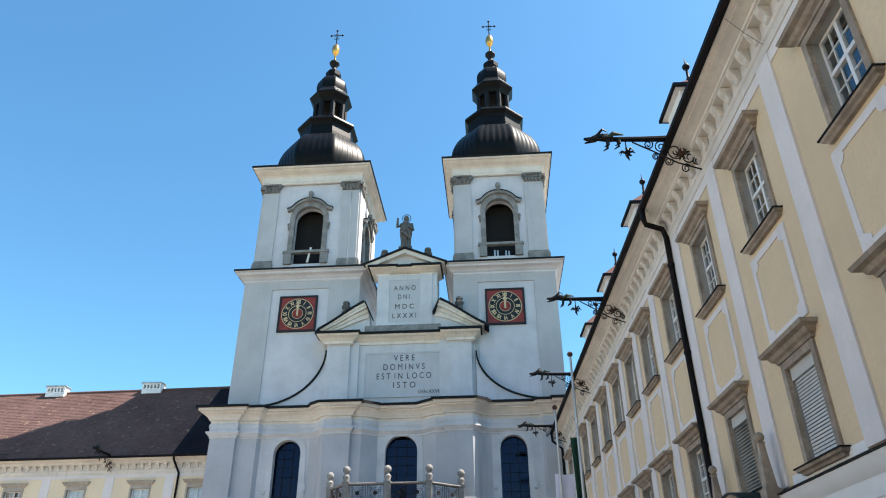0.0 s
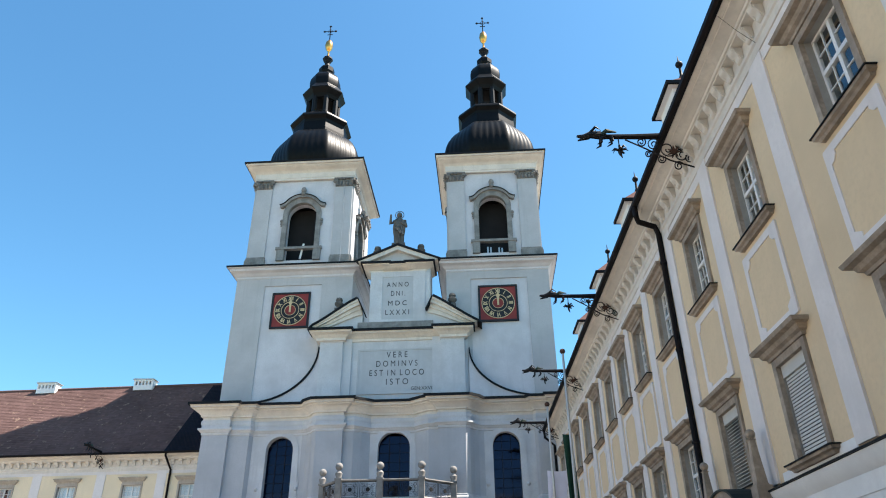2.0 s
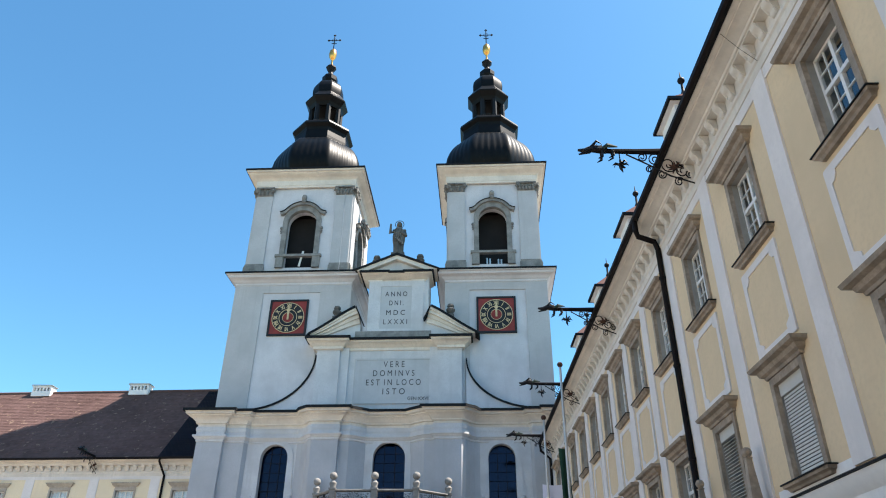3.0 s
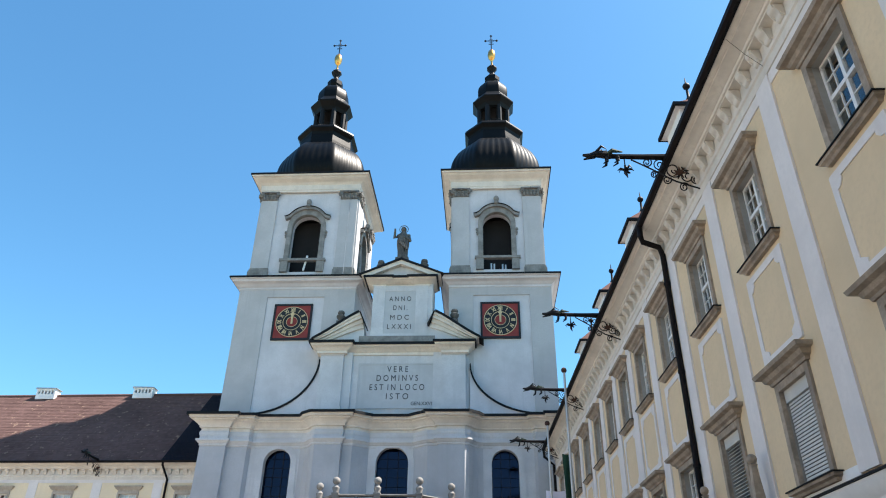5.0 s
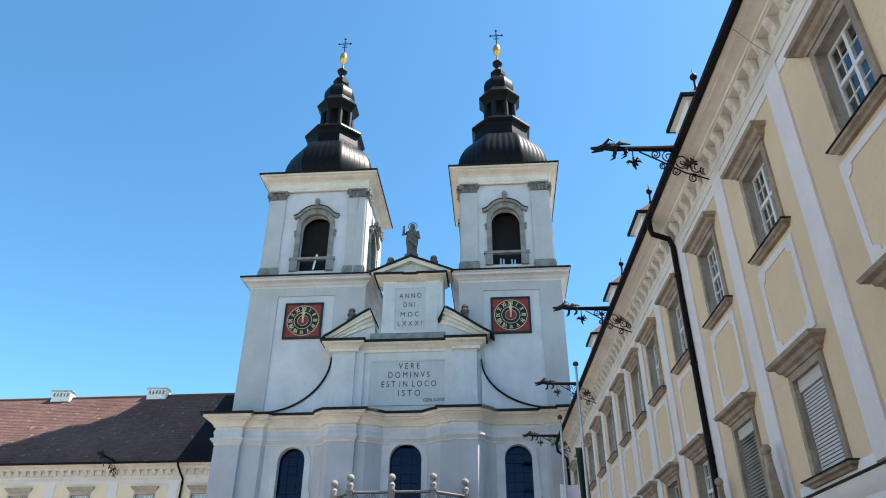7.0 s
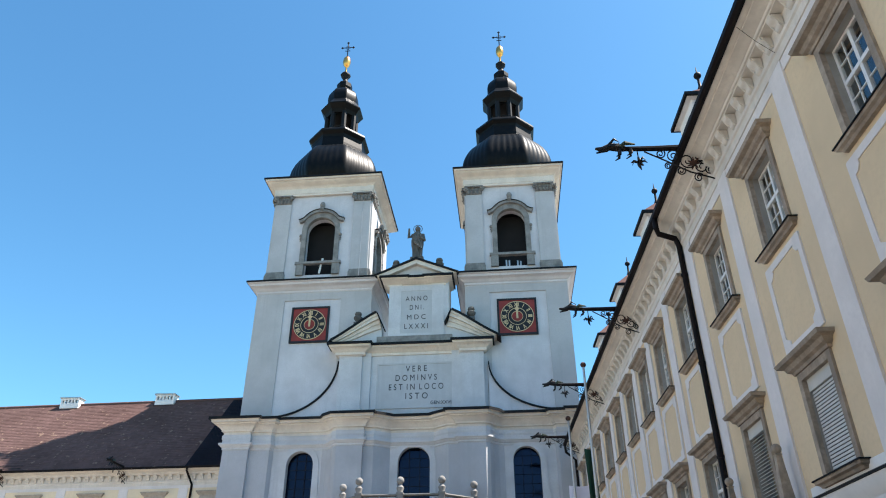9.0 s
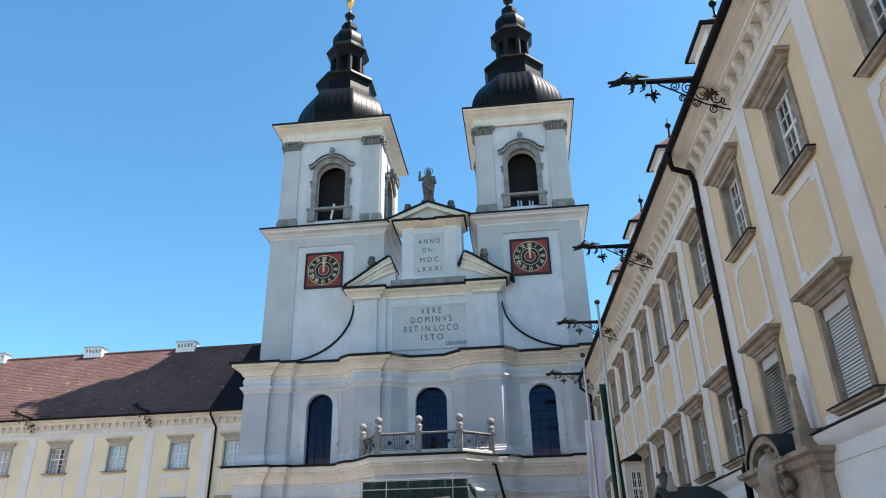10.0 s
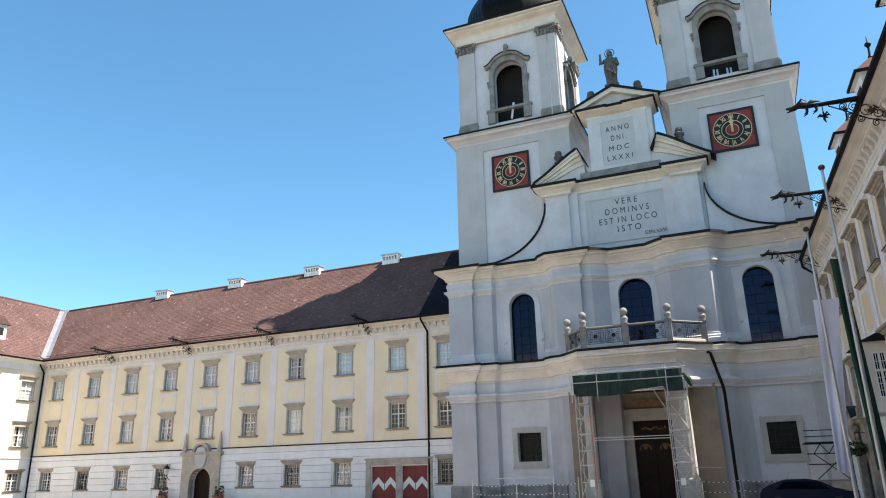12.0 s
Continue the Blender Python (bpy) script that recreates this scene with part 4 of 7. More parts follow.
sweep(bm, GP, [(0.5, 22.8), (0.66, 22.78), (0.66, 22.98), (-0.2, 23.05), (-0.2, 22.9)])
part("flashing", bm, FLASH, gable)
# scrolls down to the towers' feet
for s in (-1, 1):
    line = []
    ends = ((-12.72, 21.7), (-17.9, 17.35)) if s < 0 else ((-1.05, 21.25), (4.3, 17.35))
    (xa, za), (xb, zb) = ends
    for k in range(19):
        t = k / 18 * math.pi / 2
        line.append((xa + (xb - xa) * (1 - math.cos(t)), za + (zb - za) * math.sin(t)))
    foot = -12.3 if s < 0 else -1.05
    poly = line + [(foot, 17.1)]
    bm = B()
    prism(bm, poly if s < 0 else poly[::-1], 51.55, 51.9)
    part("scroll", bm, TOWER, gable, "white concave scroll wall")
    bm = B()
    up = [(x + (0.09 if s > 0 else -0.09), z + 0.1) for x, z in line]
    band(bm, line, up, 51.42, 51.95)
    part("flashing", bm, FLASH, gable)
# inscription panels
bm = B()
q = [(-9.55, 17.95), (-3.62, 17.95), (-3.62, 21.3), (-9.55, 21.3)]
o = [(-9.68, 17.82), (-3.49, 17.82), (-3.49, 21.43), (-9.68, 21.43)]
band(bm, q, o, FY + 0.26, FY + 0.36, True)
box(bm, -9.55, -3.62, FY + 0.3, FY + 0.36, 17.95, 21.3)
low = part("inscription_panel", bm, PANEL, gable, "pale stone panel with grey Latin capitals")
for text, z, w in (("VERE", 20.95, 1.63), ("DOMINVS", 20.23, 3.2), ("EST IN LOCO", 19.5, 4.2), ("ISTO", 18.78, 1.7)):
    me = lettering("  ".join(" ".join(c) for c in text.split()), 0.72, LETTER, 0.012, w, 0.47)
    letter_parts(me, low, Matrix.Translation((GX + (0.1 if text == "ISTO" else 0.05), FY + 0.29, z)))
me = lettering("GEN:XXVIII", 0.42, LETTER, 0.01, 1.75, 0.27)
letter_parts(me, low, Matrix.Translation((-4.62, FY + 0.29, 18.22)))
bm = B()
box(bm, -7.9, -5.37, FY + 0.0, FY + 0.12, 23.8, 27.55)
high = part("date_panel", bm, PANEL, gable, "pale stone panel with a date in grey capitals")
for text, z, w in (("ANNO", 26.85, 1.78), ("DNI.", 26.05, 1.15), ("MDC", 25.2, 1.5), ("LXXXI", 24.4, 1.9)):
    me = lettering(" ".join(text), 0.66, LETTER, 0.012, w, 0.42)
    letter_parts(me, high, Matrix.Translation((GX + (0.02 if text != "DNI." else 0.06), FY - 0.005, z)))
# attic: base, edges, cornice, pediment
part("attic_base", boxes((-9.75, -3.75, FY - 0.15, FY + 0.3, 22.9, 23.55)), GREYST, gable, "grey stone base course")
part("attic_edges", boxes((-8.88, -7.9, FY - 0.05, FY + 0.15, 23.55, 28.0), (-5.37, -4.4, FY - 0.05, FY + 0.15, 23.55, 28.0), (-7.9, -5.37, FY - 0.03, FY + 0.15, 27.55, 28.0), (-7.9, -5.37, FY - 0.03, FY + 0.15, 23.55, 23.8), (-4.4, -4.05, FY + 0.02, FY + 0.2, 23.55, 28.0)), WHITE, gable)
AP = [(-8.95, 53.4), (-8.95, FY), (-7.9, FY), (-7.9, FY + 0.14), (-5.4, FY + 0.14), (-5.4, FY), (-4.3, FY), (-4.3, 53.4)]
bm = B()
sweep(bm, AP, [(-0.1, 27.95), (0.05, 28.0), (0.05, 28.15), (0.2, 28.2), (0.35, 28.4), (0.55, 28.48), (0.6, 28.62), (-0.1, 28.7)])
part("attic_cornice", bm, CREAM, gable, "", True)
bm = B()
sweep(bm, AP, [(0.55, 28.57), (0.72, 28.55), (0.72, 28.73), (-0.1, 28.78), (-0.1, 28.65)])
part("flashing", bm, FLASH, gable)
bm = B()
prism(bm, [(-9.4, 28.75), (-3.8, 28.75), (GX, 30.0)], FY - 0.05, 53.0)
part("pediment", bm, WHITE, gable, "plain triangular pediment")
bm = B()
band(bm, [(-9.5, 28.62), (GX, 29.85), (-3.82, 28.62)], [(-9.95, 28.86), (GX, 30.25), (-3.3, 28.86)], FY - 0.5, 53.0)
part("pediment_cornice", bm, CREAM, gable)
bm = B()
band(bm, [(-9.97, 28.82), (GX, 30.2), (-3.28, 28.82)], [(-10.12, 28.9), (GX, 30.38), (-3.13, 28.9)], FY - 0.64, 53.0)
part("flashing", bm, FLASH, gable)
# curved half pediments over the outer pilasters
for s in (1, -1):
    fx = (lambda x: x) if s > 0 else (lambda x: 2 * (GX - 0.12) - x)
    curve = [(-13.3, 23.2), (-12.75, 23.52), (-12.2, 23.88), (-11.6, 24.3), (-11.0, 24.72), (-10.4, 25.12), (-9.8, 25.46)]
    curve = [(fx(x), z) for x, z in curve]
    tip = (fx(-9.3), 24.4)
    y0, y1 = FY - 0.55, FY + 0.9
    inner = [(x + s * 0.1, z - 0.42) for x, z in curve]
    # fillets of the raking cornice, each set back behind the one above
    bm = B()
    upper = curve
    for k in range(4):
        lower = [(x + s * 0.10, z - (0.2, 0.26, 0.34, 0.4)[k] * (0.15 + 0.85 * i / 6)) for i, (x, z) in enumerate(upper)]
        band(bm, lower, upper, y0 + (0.0, 0.1, 0.3, 0.4)[k], y1)
        upper = lower
    inner = upper
    part("half_pediment", bm, CREAM, gable, "curved half pediment moulding")
    bm = B()
    top = [(x - s * 0.05, z + 0.14) for x, z in curve]
    band(bm, [(x, z - 0.03) for x, z in curve], top, y0 - 0.1, y1)
    band(bm, [curve[-1], tip], [(top[-1][0] + s * 0.1, top[-1][1]), (tip[0] + s * 0.09, tip[1])], y0 - 0.08, y1)
    band(bm, [curve[0], (curve[0][0] - s * 0.25, 23.0)], [top[0], (curve[0][0] - s * 0.33, 23.0)], y0 - 0.08, y1)
    part("flashing", bm, FLASH, gable)
    bm = B()
    poly = inner + [(inner[-1][0], 23.0), (inner[0][0], 23.0)]
    prism(bm, poly if s < 0 else poly[::-1], FY, y1)
    part("tympanum", bm, WHITE, gable)


def figure(x, y, z, h, label, name="statue"):
    """A robed standing figure, one plain mesh."""
    bm = B()
    k = h / 3.4
    box(bm, x - 0.5 * k, x + 0.5 * k, y - 0.4 * k, y + 0.4 * k, z, z + 0.3 * k)
    fold = lambda a: 1 + 0.09 * math.sin(a * 7) + 0.05 * math.sin(a * 13 + 1)
    lathe(bm, [(0.42 * k, z + 0.3 * k), (0.37 * k, z + 0.6 * k), (0.38 * k, z + 1.1 * k), (0.45 * k, z + 1.6 * k), (0.46 * k, z + 2.0 * k), (0.40 * k, z + 2.4 * k), (0.22 * k, z + 2.62 * k), (0.10 * k, z + 2.75 * k)], 28, x, y, 0, fold)
    ball(bm, (x, y - 0.03, z + 2.98 * k), 0.19 * k, 12, 10, 1.25)
    ball(bm, (x, y + 0.06, z + 2.98 * k), 0.22 * k, 12, 8, 1.2)
    tube(bm, [(x - 0.38 * k, y, z + 2.4 * k), (x - 0.66 * k, y - 0.2 * k, z + 2.1 * k), (x - 0.62 * k, y - 0.34 * k, z + 2.85 * k)], [0.16 * k, 0.13 * k, 0.07 * k], 8)
    tube(bm, [(x + 0.4 * k, y, z + 2.4 * k), (x + 0.55 * k, y - 0.2 * k, z + 1.85 * k), (x + 0.1 * k, y - 0.48 * k, z + 2.0 * k)], [0.17 * k, 0.14 * k, 0.08 * k], 8)
    pts = [(x + 0.34 * k * math.cos(t * math.pi / 10), y + 0.1, z + 3.05 * k + 0.34 * k * math.sin(t * math.pi / 10)) for t in range(21)]
    tube(bm, pts, 0.03 * k, 5, False)
    for j in range(5):
        a = 0.7 + j * 0.45
        tube(bm, [(x + 0.3 * k * math.cos(a * 2), y - 0.42 * k, z + 2.3 * k - j * 0.1), (x + (0.35 - 0.14 * j) * k, y - 0.5 * k, z + 0.9 * k + 0.15 * j)], [0.06 * k, 0.09 * k], 6)
    return solo(name, bm, DARKST, label, "statue", smooth=True)


figure(-6.66, 51.5, 30.3, 3.75, "grey weathered stone statue of a robed figure on the gable")


def ornament(x, y, z, h, label, mat_=None):
    """A small stone vase with a rounded head."""
    bm = B()
    k = h
    box(bm, x - 0.24 * k, x + 0.24 * k, y - 0.24 * k, y + 0.24 * k, z, z + 0.22 * k)
    lathe(bm, [(0.2 * k, z + 0.2 * k), (0.13 * k, z + 0.32 * k), (0.28 * k, z + 0.5 * k), (0.3 * k, z + 0.62 * k), (0.16 * k, z + 0.72 * k), (0.24 * k, z + 0.84 * k), (0.2 * k, z + 0.97 * k), (0.04 * k, z + 1.05 * k)], 14, x, y, 0, lambda a: 1 + 0.06 * math.sin(a * 5))
    return solo("stone_vase", bm, mat_ or DARKST, label, "vase", "gable vases", smooth=True)


ornament(-8.42, 51.4, 29.2, 1.25, "small dark stone vase on the pediment slope")
ornament(-4.78, 51.4, 29.25, 1.25, "small dark stone vase on the pediment slope")
ornament(-11.35, 51.2, 24.55, 1.2, "small dark stone vase on the half pediment")
ornament(-2.22, 51.2, 24.6, 1.2, "small dark stone vase on the half pediment")
# rain pipe on the front
bm = B()
tube(bm, [(-2.3, 49.75, 8.9), (-2.1, 49.72, 8.85), (-2.0, 49.85, 8.4), (-1.66, 50.08, 6.9), (-1.6, 50.1, 6.6), (-1.58, 50.2, 6.2), (-1.58, 50.2, PZ)], 0.1, 8)
solo("rain_pipe", bm, GUTTER, "dark rain pipe running down the church front", "pipe")


# ---- yellow monastery wings ----
GUT = 14.3          # eaves height of all the wings


def gutter_and_cornice(house, x0, x1, step=0.62):
    """Frieze, bracket row, coved cornice and dark gutter along a wall whose face is y = 0."""
    path = [(x0, 0), (x1, 0)]
    bm = B()
    sweep(bm, path, [(-0.1, 13.08), (0.06, 13.08), (0.06, 13.3), (0.1, 13.34), (0.1, 13.44), (0.05, 13.46), (0.05, 13.84), (0.3, 13.87), (0.3, 13.91), (0.34, 13.92), (0.36, 13.96), (0.36, 13.99), (0.4, 14.0), (0.44, 14.04), (0.54, 14.07), (0.64, 14.1), (0.64, 14.14), (0.72, 14.16), (0.78, 14.22), (0.8, 14.26), (-0.1, 14.28)])
    part("eaves_cornice", bm, CREAM, house, "pale moulded eaves cornice", True)
    bm = B()
    sweep(bm, path, [(0.76, 14.24), (0.78, 14.2), (0.88, 14.17), (0.96, 14.22), (0.97, 14.33), (0.7, 14.36)])
    part("gutter", bm, GUTTER, house, "dark metal gutter")
    k = int((x1 - x0) / step)
    prof = [(0.0, 13.47), (0.06, 13.48), (0.11, 13.51), (0.13, 13.55), (0.125, 13.6), (0.13, 13.64), (0.16, 13.68), (0.21, 13.71), (0.25, 13.74), (0.27, 13.78), (0.27, 13.86), (0.0, 13.86)]
    bm = B()
    a = [bm.verts.new((-0.14, -o - 0.03, z)) for o, z in prof]
    b = [bm.verts.new((0.14, -o - 0.03, z)) for o, z in prof]
    bm.faces.new(a)
    bm.faces.new(b[::-1])
    for j in range(len(prof)):
        bm.faces.new((a[j], b[j], b[(j + 1) % len(prof)], a[(j + 1) % len(prof)]))
    bmesh.ops.bevel(bm, geom=[e for e in bm.edges if abs(e.verts[0].co.x - e.verts[1].co.x) < 0.01], offset=0.03, segments=2, affect="EDGES")
    me = finish("bracket", bm, CREAM, True)
    for i in range(k):
        part("bracket", me, None, house).matrix_local = Matrix.Translation((x0 + (i + 0.5) * (x1 - x0) / k, 0, 0))


TILT = random.Random(12)


def stone_window(house, x, zb, zt, w, meshes, fill="curtain", hood=True, ears=0.29, sur=None, single=False, fw=0.13, lift=0.13):
    """A sandstone window: surround > hood, sill, sash, panes and what shows behind."""
    sur = sur or STONE
    key = ("sur", round(w, 3), round(zt - zb, 3), hood, sur.name, fw, lift)
    h = zt - zb
    if key not in meshes:
        bm = B()
        q = [(-w / 2, 0), (w / 2, 0), (w / 2, h), (-w / 2, h)]
        o = [(-w / 2 - fw, -0.02), (w / 2 + fw, -0.02), (w / 2 + fw, h + fw), (-w / 2 - fw, h + fw)]
        band(bm, q, o, -0.06, 0.05, True)
        if hood:
            box(bm, -w / 2 - fw + 0.02, w / 2 + fw - 0.02, -0.05, 0.02, h + fw, h + fw + lift + 0.1)
        me_s = finish("window_surround", bm, sur)
        bm = B()
        band(bm, q, o, 0.05, 0.42, True)
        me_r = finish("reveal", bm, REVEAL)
        bm = B()
        hz = h + fw + (lift if hood else -0.06)
        e = ears
        sweep(bm, [(-w / 2 - fw - 0.02, 0.02), (-w / 2 - fw - 0.02, -0.05), (w / 2 + fw + 0.02, -0.05), (w / 2 + fw + 0.02, 0.02)],
              [(-0.1, hz), (0.04, hz), (0.06, hz + 0.06), (0.13, hz + 0.1), (0.17, hz + 0.19), (e * 0.72, hz + 0.22), (e * 0.8, hz + 0.3), (-0.1, hz + 0.35)])
        me_h = finish("hood", bm, sur)
        bm = B()
        sweep(bm, [(-w / 2 - fw - 0.06, 0.02), (-w / 2 - fw - 0.06, -0.05), (w / 2 + fw + 0.06, -0.05), (w / 2 + fw + 0.06, 0.02)],
              [(-0.1, -0.17), (0.04, -0.17), (0.07, -0.12), (0.13, -0.09), (0.14, -0.03), (-0.1, 0.0)])
        me_i = finish("sill", bm, sur)
        bm = B()
        sweep(bm, [(-w / 2 - fw - 0.06, 0.02), (-w / 2 - fw - 0.06, -0.05), (w / 2 + fw + 0.06, -0.05), (w / 2 + fw + 0.06, 0.02)],
              [(0.11, -0.03), (0.17, -0.035), (0.17, -0.008), (-0.12, 0.02)])
        me_f = finish("sill_flashing", bm, FLASH)
        bm = B()
        sash = sash_mesh(w, h)
        gl = finish("pane", boxes((0.02, w - 0.02, 0.03, 0.036, 0.02, h - 0.02)), GLASS)
        bk = finish("curtain", boxes((0.02, w - 0.02, 0.09, 0.1, 0.02, h - 0.02)), CURTAIN)
        bm2 = B()
        n = 24
        for a0, a1 in ((0.04, w * 0.36), (w * 0.64, w - 0.04)):
            pts = [(a0 + (a1 - a0) * i / n, 0.16 + 0.035 * math.sin(i * 1.9)) for i in range(n + 1)]
            lo = [bm2.verts.new((px, py, 0.02)) for px, py in pts]
            hi = [bm2.verts.new((px, py, h - 0.02)) for px, py in pts]
            lo2 = [bm2.verts.new((px, py + 0.012, 0.02)) for px, py in pts]
            hi2 = [bm2.verts.new((px, py + 0.012, h - 0.02)) for px, py in pts]
            for i in range(n):
                bm2.faces.new((lo[i], lo[i + 1], hi[i + 1], hi[i]))
                bm2.faces.new((lo2[i + 1], lo2[i], hi2[i], hi2[i + 1]))
        half = finish("curtain", bm2, CURTAIN)
        thin = finish("blind_slat", boxes((0.05, w - 0.05, -0.03, -0.015, 0, 0.012)), SHUTTER)
        fr_, zt = 0.06, 0.06 + (h - 0.12) * 0.58
        panes = []
        for z0, z1, n in ((fr_, zt - 0.045, 3), (zt + 0.045, h - fr_, 2)):
            pw, ph = (w / 2 - 0.045 - fr_) / 2, (z1 - z0) / n
            me = finish("pane", boxes((-pw / 2, pw / 2, -0.003, 0.003, -ph / 2, ph / 2)), GLASS)
            panes += [(me, a + pw * (c + 0.5), z0 + ph * (r + 0.5)) for a in (fr_, w / 2 + 0.045) for c in (0, 1) for r in range(n)]
        slat = finish("blind_slat", boxes((0.05, w - 0.05, -0.03, -0.018, 0, 0.056)), SHUTTER)
        slat.transform(Matrix.Rotation(math.radians(-14), 4, "X"))
        bm = B()
        boxh = finish("blind_box", boxes((0.02, w - 0.02, -0.06, 0.02, h - 0.26, h)), SHUTTER)
        bm = B()
        for i in range(1, 7):
            box(bm, w * i / 7 - 0.012, w * i / 7 + 0.012, -0.16, -0.135, 0, h)
        for i in range(1, 12):
            box(bm, 0, w, -0.165, -0.14, h * i / 12 - 0.01, h * i / 12 + 0.01)
        grille = finish("grille", bm, IRON)
        meshes[key] = (me_s, me_h, me_i, me_f, sash, gl, bk, half, slat, boxh, grille, me_r, thin, panes)
    me_s, me_h, me_i, me_f, sash, gl, bk, half, slat, boxh, grille, me_r, thin, panes = meshes[key]
    win = part("window", me_s, None, house, "sandstone-framed white casement window")
    win.matrix_local = Matrix.Translation((x, 0, zb))
    inn = Matrix.Translation((-w / 2, 0.2, 0))
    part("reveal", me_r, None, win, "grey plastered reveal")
    for n, me in (("hood", me_h), ("sill", me_i), ("sill_flashing", me_f)):
        part(n, me, None, win)
    if fill != "louvre":
        part("sash", sash, None, win).matrix_local = inn
    if single:
        for me, px, pz in panes:
            tilt = Matrix.Rotation(TILT.uniform(-0.012, 0.012), 4, "X") @ Matrix.Rotation(TILT.uniform(-0.012, 0.012), 4, "Z")
            part("pane", me, None, win).matrix_local = inn @ Matrix.Translation((px, 0.033, pz)) @ tilt
    else:
        part("pane", gl, None, win).matrix_local = inn
    if fill in ("curtain", "half"):
        part("curtain", bk if fill == "curtain" else half, None, win).matrix_local = inn
    if fill == "blind":
        for i in range(int((h - 0.3) / 0.07)):
            part("blind_slat", slat, None, win).matrix_local = inn @ Matrix.Translation((0, -0.1, h - 0.34 - 0.07 * i))
        # shade between the slats is a black sheet
        part("blind_shade", boxes((0.03, w - 0.03, 0.0, 0.01, 0.01, h - 0.2)), DARK, win, "black sheet for the shaded gap behind the blind").matrix_local = inn @ Matrix.Translation((0, -0.09, 0))
        part("blind_box", boxh, None, win).matrix_local = inn @ Matrix.Translation((0, -0.1, 0))
    if fill == "louvre":
        for i in range(int((h - 0.3) / 0.08)):
            part("blind_slat", thin, None, win).matrix_local = inn @ Matrix.Translation((0, -0.1, h - 0.34 - 0.08 * i))
        part("blind_box", boxh, None, win).matrix_local = inn @ Matrix.Translation((0, -0.1, 0))
    if fill == "grille":
        part("blind_box", boxh, None, win).matrix_local = inn
        part("grille", grille, None, win).matrix_local = inn
    return win


def apron(house, x, z0, z1, w, meshes, paint=None):
    """The framed yellow field under an upper window."""
    key = ("apron", round(z1 - z0, 2), round(w, 2))
    if key not in meshes:
        h = z1 - z0
        def outline(m, c):
            a, b = -w / 2 + m, w / 2 - m
            lo, hi = m, h - m
            return ([(a + c, lo), (b - c, lo)] + [(b - c, lo + c * 0.5), (b, lo + c)]
                    + [(b, hi - c), (b - c * 0.5, hi - c * 0.9), (b - c, hi - c * 0.4), (b - c, hi)] + [(a + c, hi), (a + c, hi - c * 0.4), (a + c * 0.5, hi - c * 0.9), (a, hi - c)] + [(a, lo + c), (a + c, lo + c * 0.5)])
        bm = B()
        a = outline(0.0, 0.02)
        b = outline(0.17, 0.2)
        band(bm, b, a, -0.045, 0.02, True)
        fr = finish("apron_frame", bm, LESENE)
        bm = B()
        prism(bm, outline(0.15, 0.2), -0.022, 0.02)
        fi = finish("apron_field", bm, paint or YELLOW)
        meshes[key] = (fr, fi)
    fr, fi = meshes[key]
    ap = part("apron_frame", fr, None, house, "white plaster frame of a yellow apron field")
    ap.matrix_local = Matrix.Translation((x, 0, z0))
    part("apron_field", fi, None, ap)


def tile_roof(bm, x0, x1, eave, ridge, rows, tile, seed, skip=None):
    """Rows of lapped tiles on a slope from eave (y, z) up to ridge (y, z), as one joined skin."""
    rng = random.Random(seed)
    (ya, za), (yb, zb) = eave, ridge
    L = math.hypot(yb - ya, zb - za)
    uy, uz = (yb - ya) / L, (zb - za) / L
    ny, nz = -uz, uy
    verts, faces = [], []
    for r in range(rows):
        s0, s1 = L * r / rows, L * (r + 1) / rows + 0.05
        nx = int((x1 - x0) / tile)
        off = (r % 2) * tile / 2
        for c in range(-1, nx + 1):
            a = max(x0 + c * tile + off, x0)
            b = min(x0 + (c + 1) * tile + off - 0.012, x1)
            if b < a + 0.02:
                continue
            lift = 0.018 + rng.random() * 0.012
            k = len(verts)
            for x, s, h in ((a, s0, lift), (b, s0, lift + rng.random() * 0.006), (b, s1, 0.006), (a, s1, 0.006)):
                verts.append((x, ya + uy * s + ny * h, za + uz * s + nz * h))
            verts += [(a, ya + uy * s0, za + uz * s0), (b, ya + uy * s0, za + uz * s0)]
            faces += [(k, k + 1, k + 2, k + 3), (k + 4, k + 5, k + 1, k)]
    me = bpy.data.meshes.new("roof_tiles")
    me.from_pydata(verts, [], faces)
    return me


# wing behind, beside the church
KW = -0.0176
nw = math.hypot(1, KW)
M_WING = Matrix(((1 / nw, -KW / nw, 0, 0), (KW / nw, 1 / nw, 0, 54.0 + 25 * KW), (0, 0, 1, 0), (0, 0, 0, 1)))
wing = thing("monastery_wing", "long yellow and white three-storey monastery wing with brown tiled roof", "building", M_WING)
meshes = {}
COLS = [-22.55, -26.98, -32.14, -37.2, -42.1, -47.0, -51.95, -57.05, -62.3, -67.6]
X0W, X1W = -70.2, -17.5
up_z, lo_z, g_z = (10.1, 12.05), (5.38, 7.4), (1.05, 2.78)
WW = 1.42
PORTAL_X = -47.1
GATES = [(-29.35, -27.12), (-26.55, -24.3)]
E = 0.03
holes = [(x - WW / 2 - E, x + WW / 2 + E, z[0] - E, z[1] + E) for x in COLS for z in (up_z, lo_z)]
bm = B()
wall_grid(bm, X0W, X1W, 4.4, 14.3, 0, 0.5, holes)
part("upper_wall", bm, PALEYEL, wing, "yellow plastered upper wall")
gcols = [x for x in COLS if abs(x - PORTAL_X) > 1 and abs(x + 26.98) > 1]
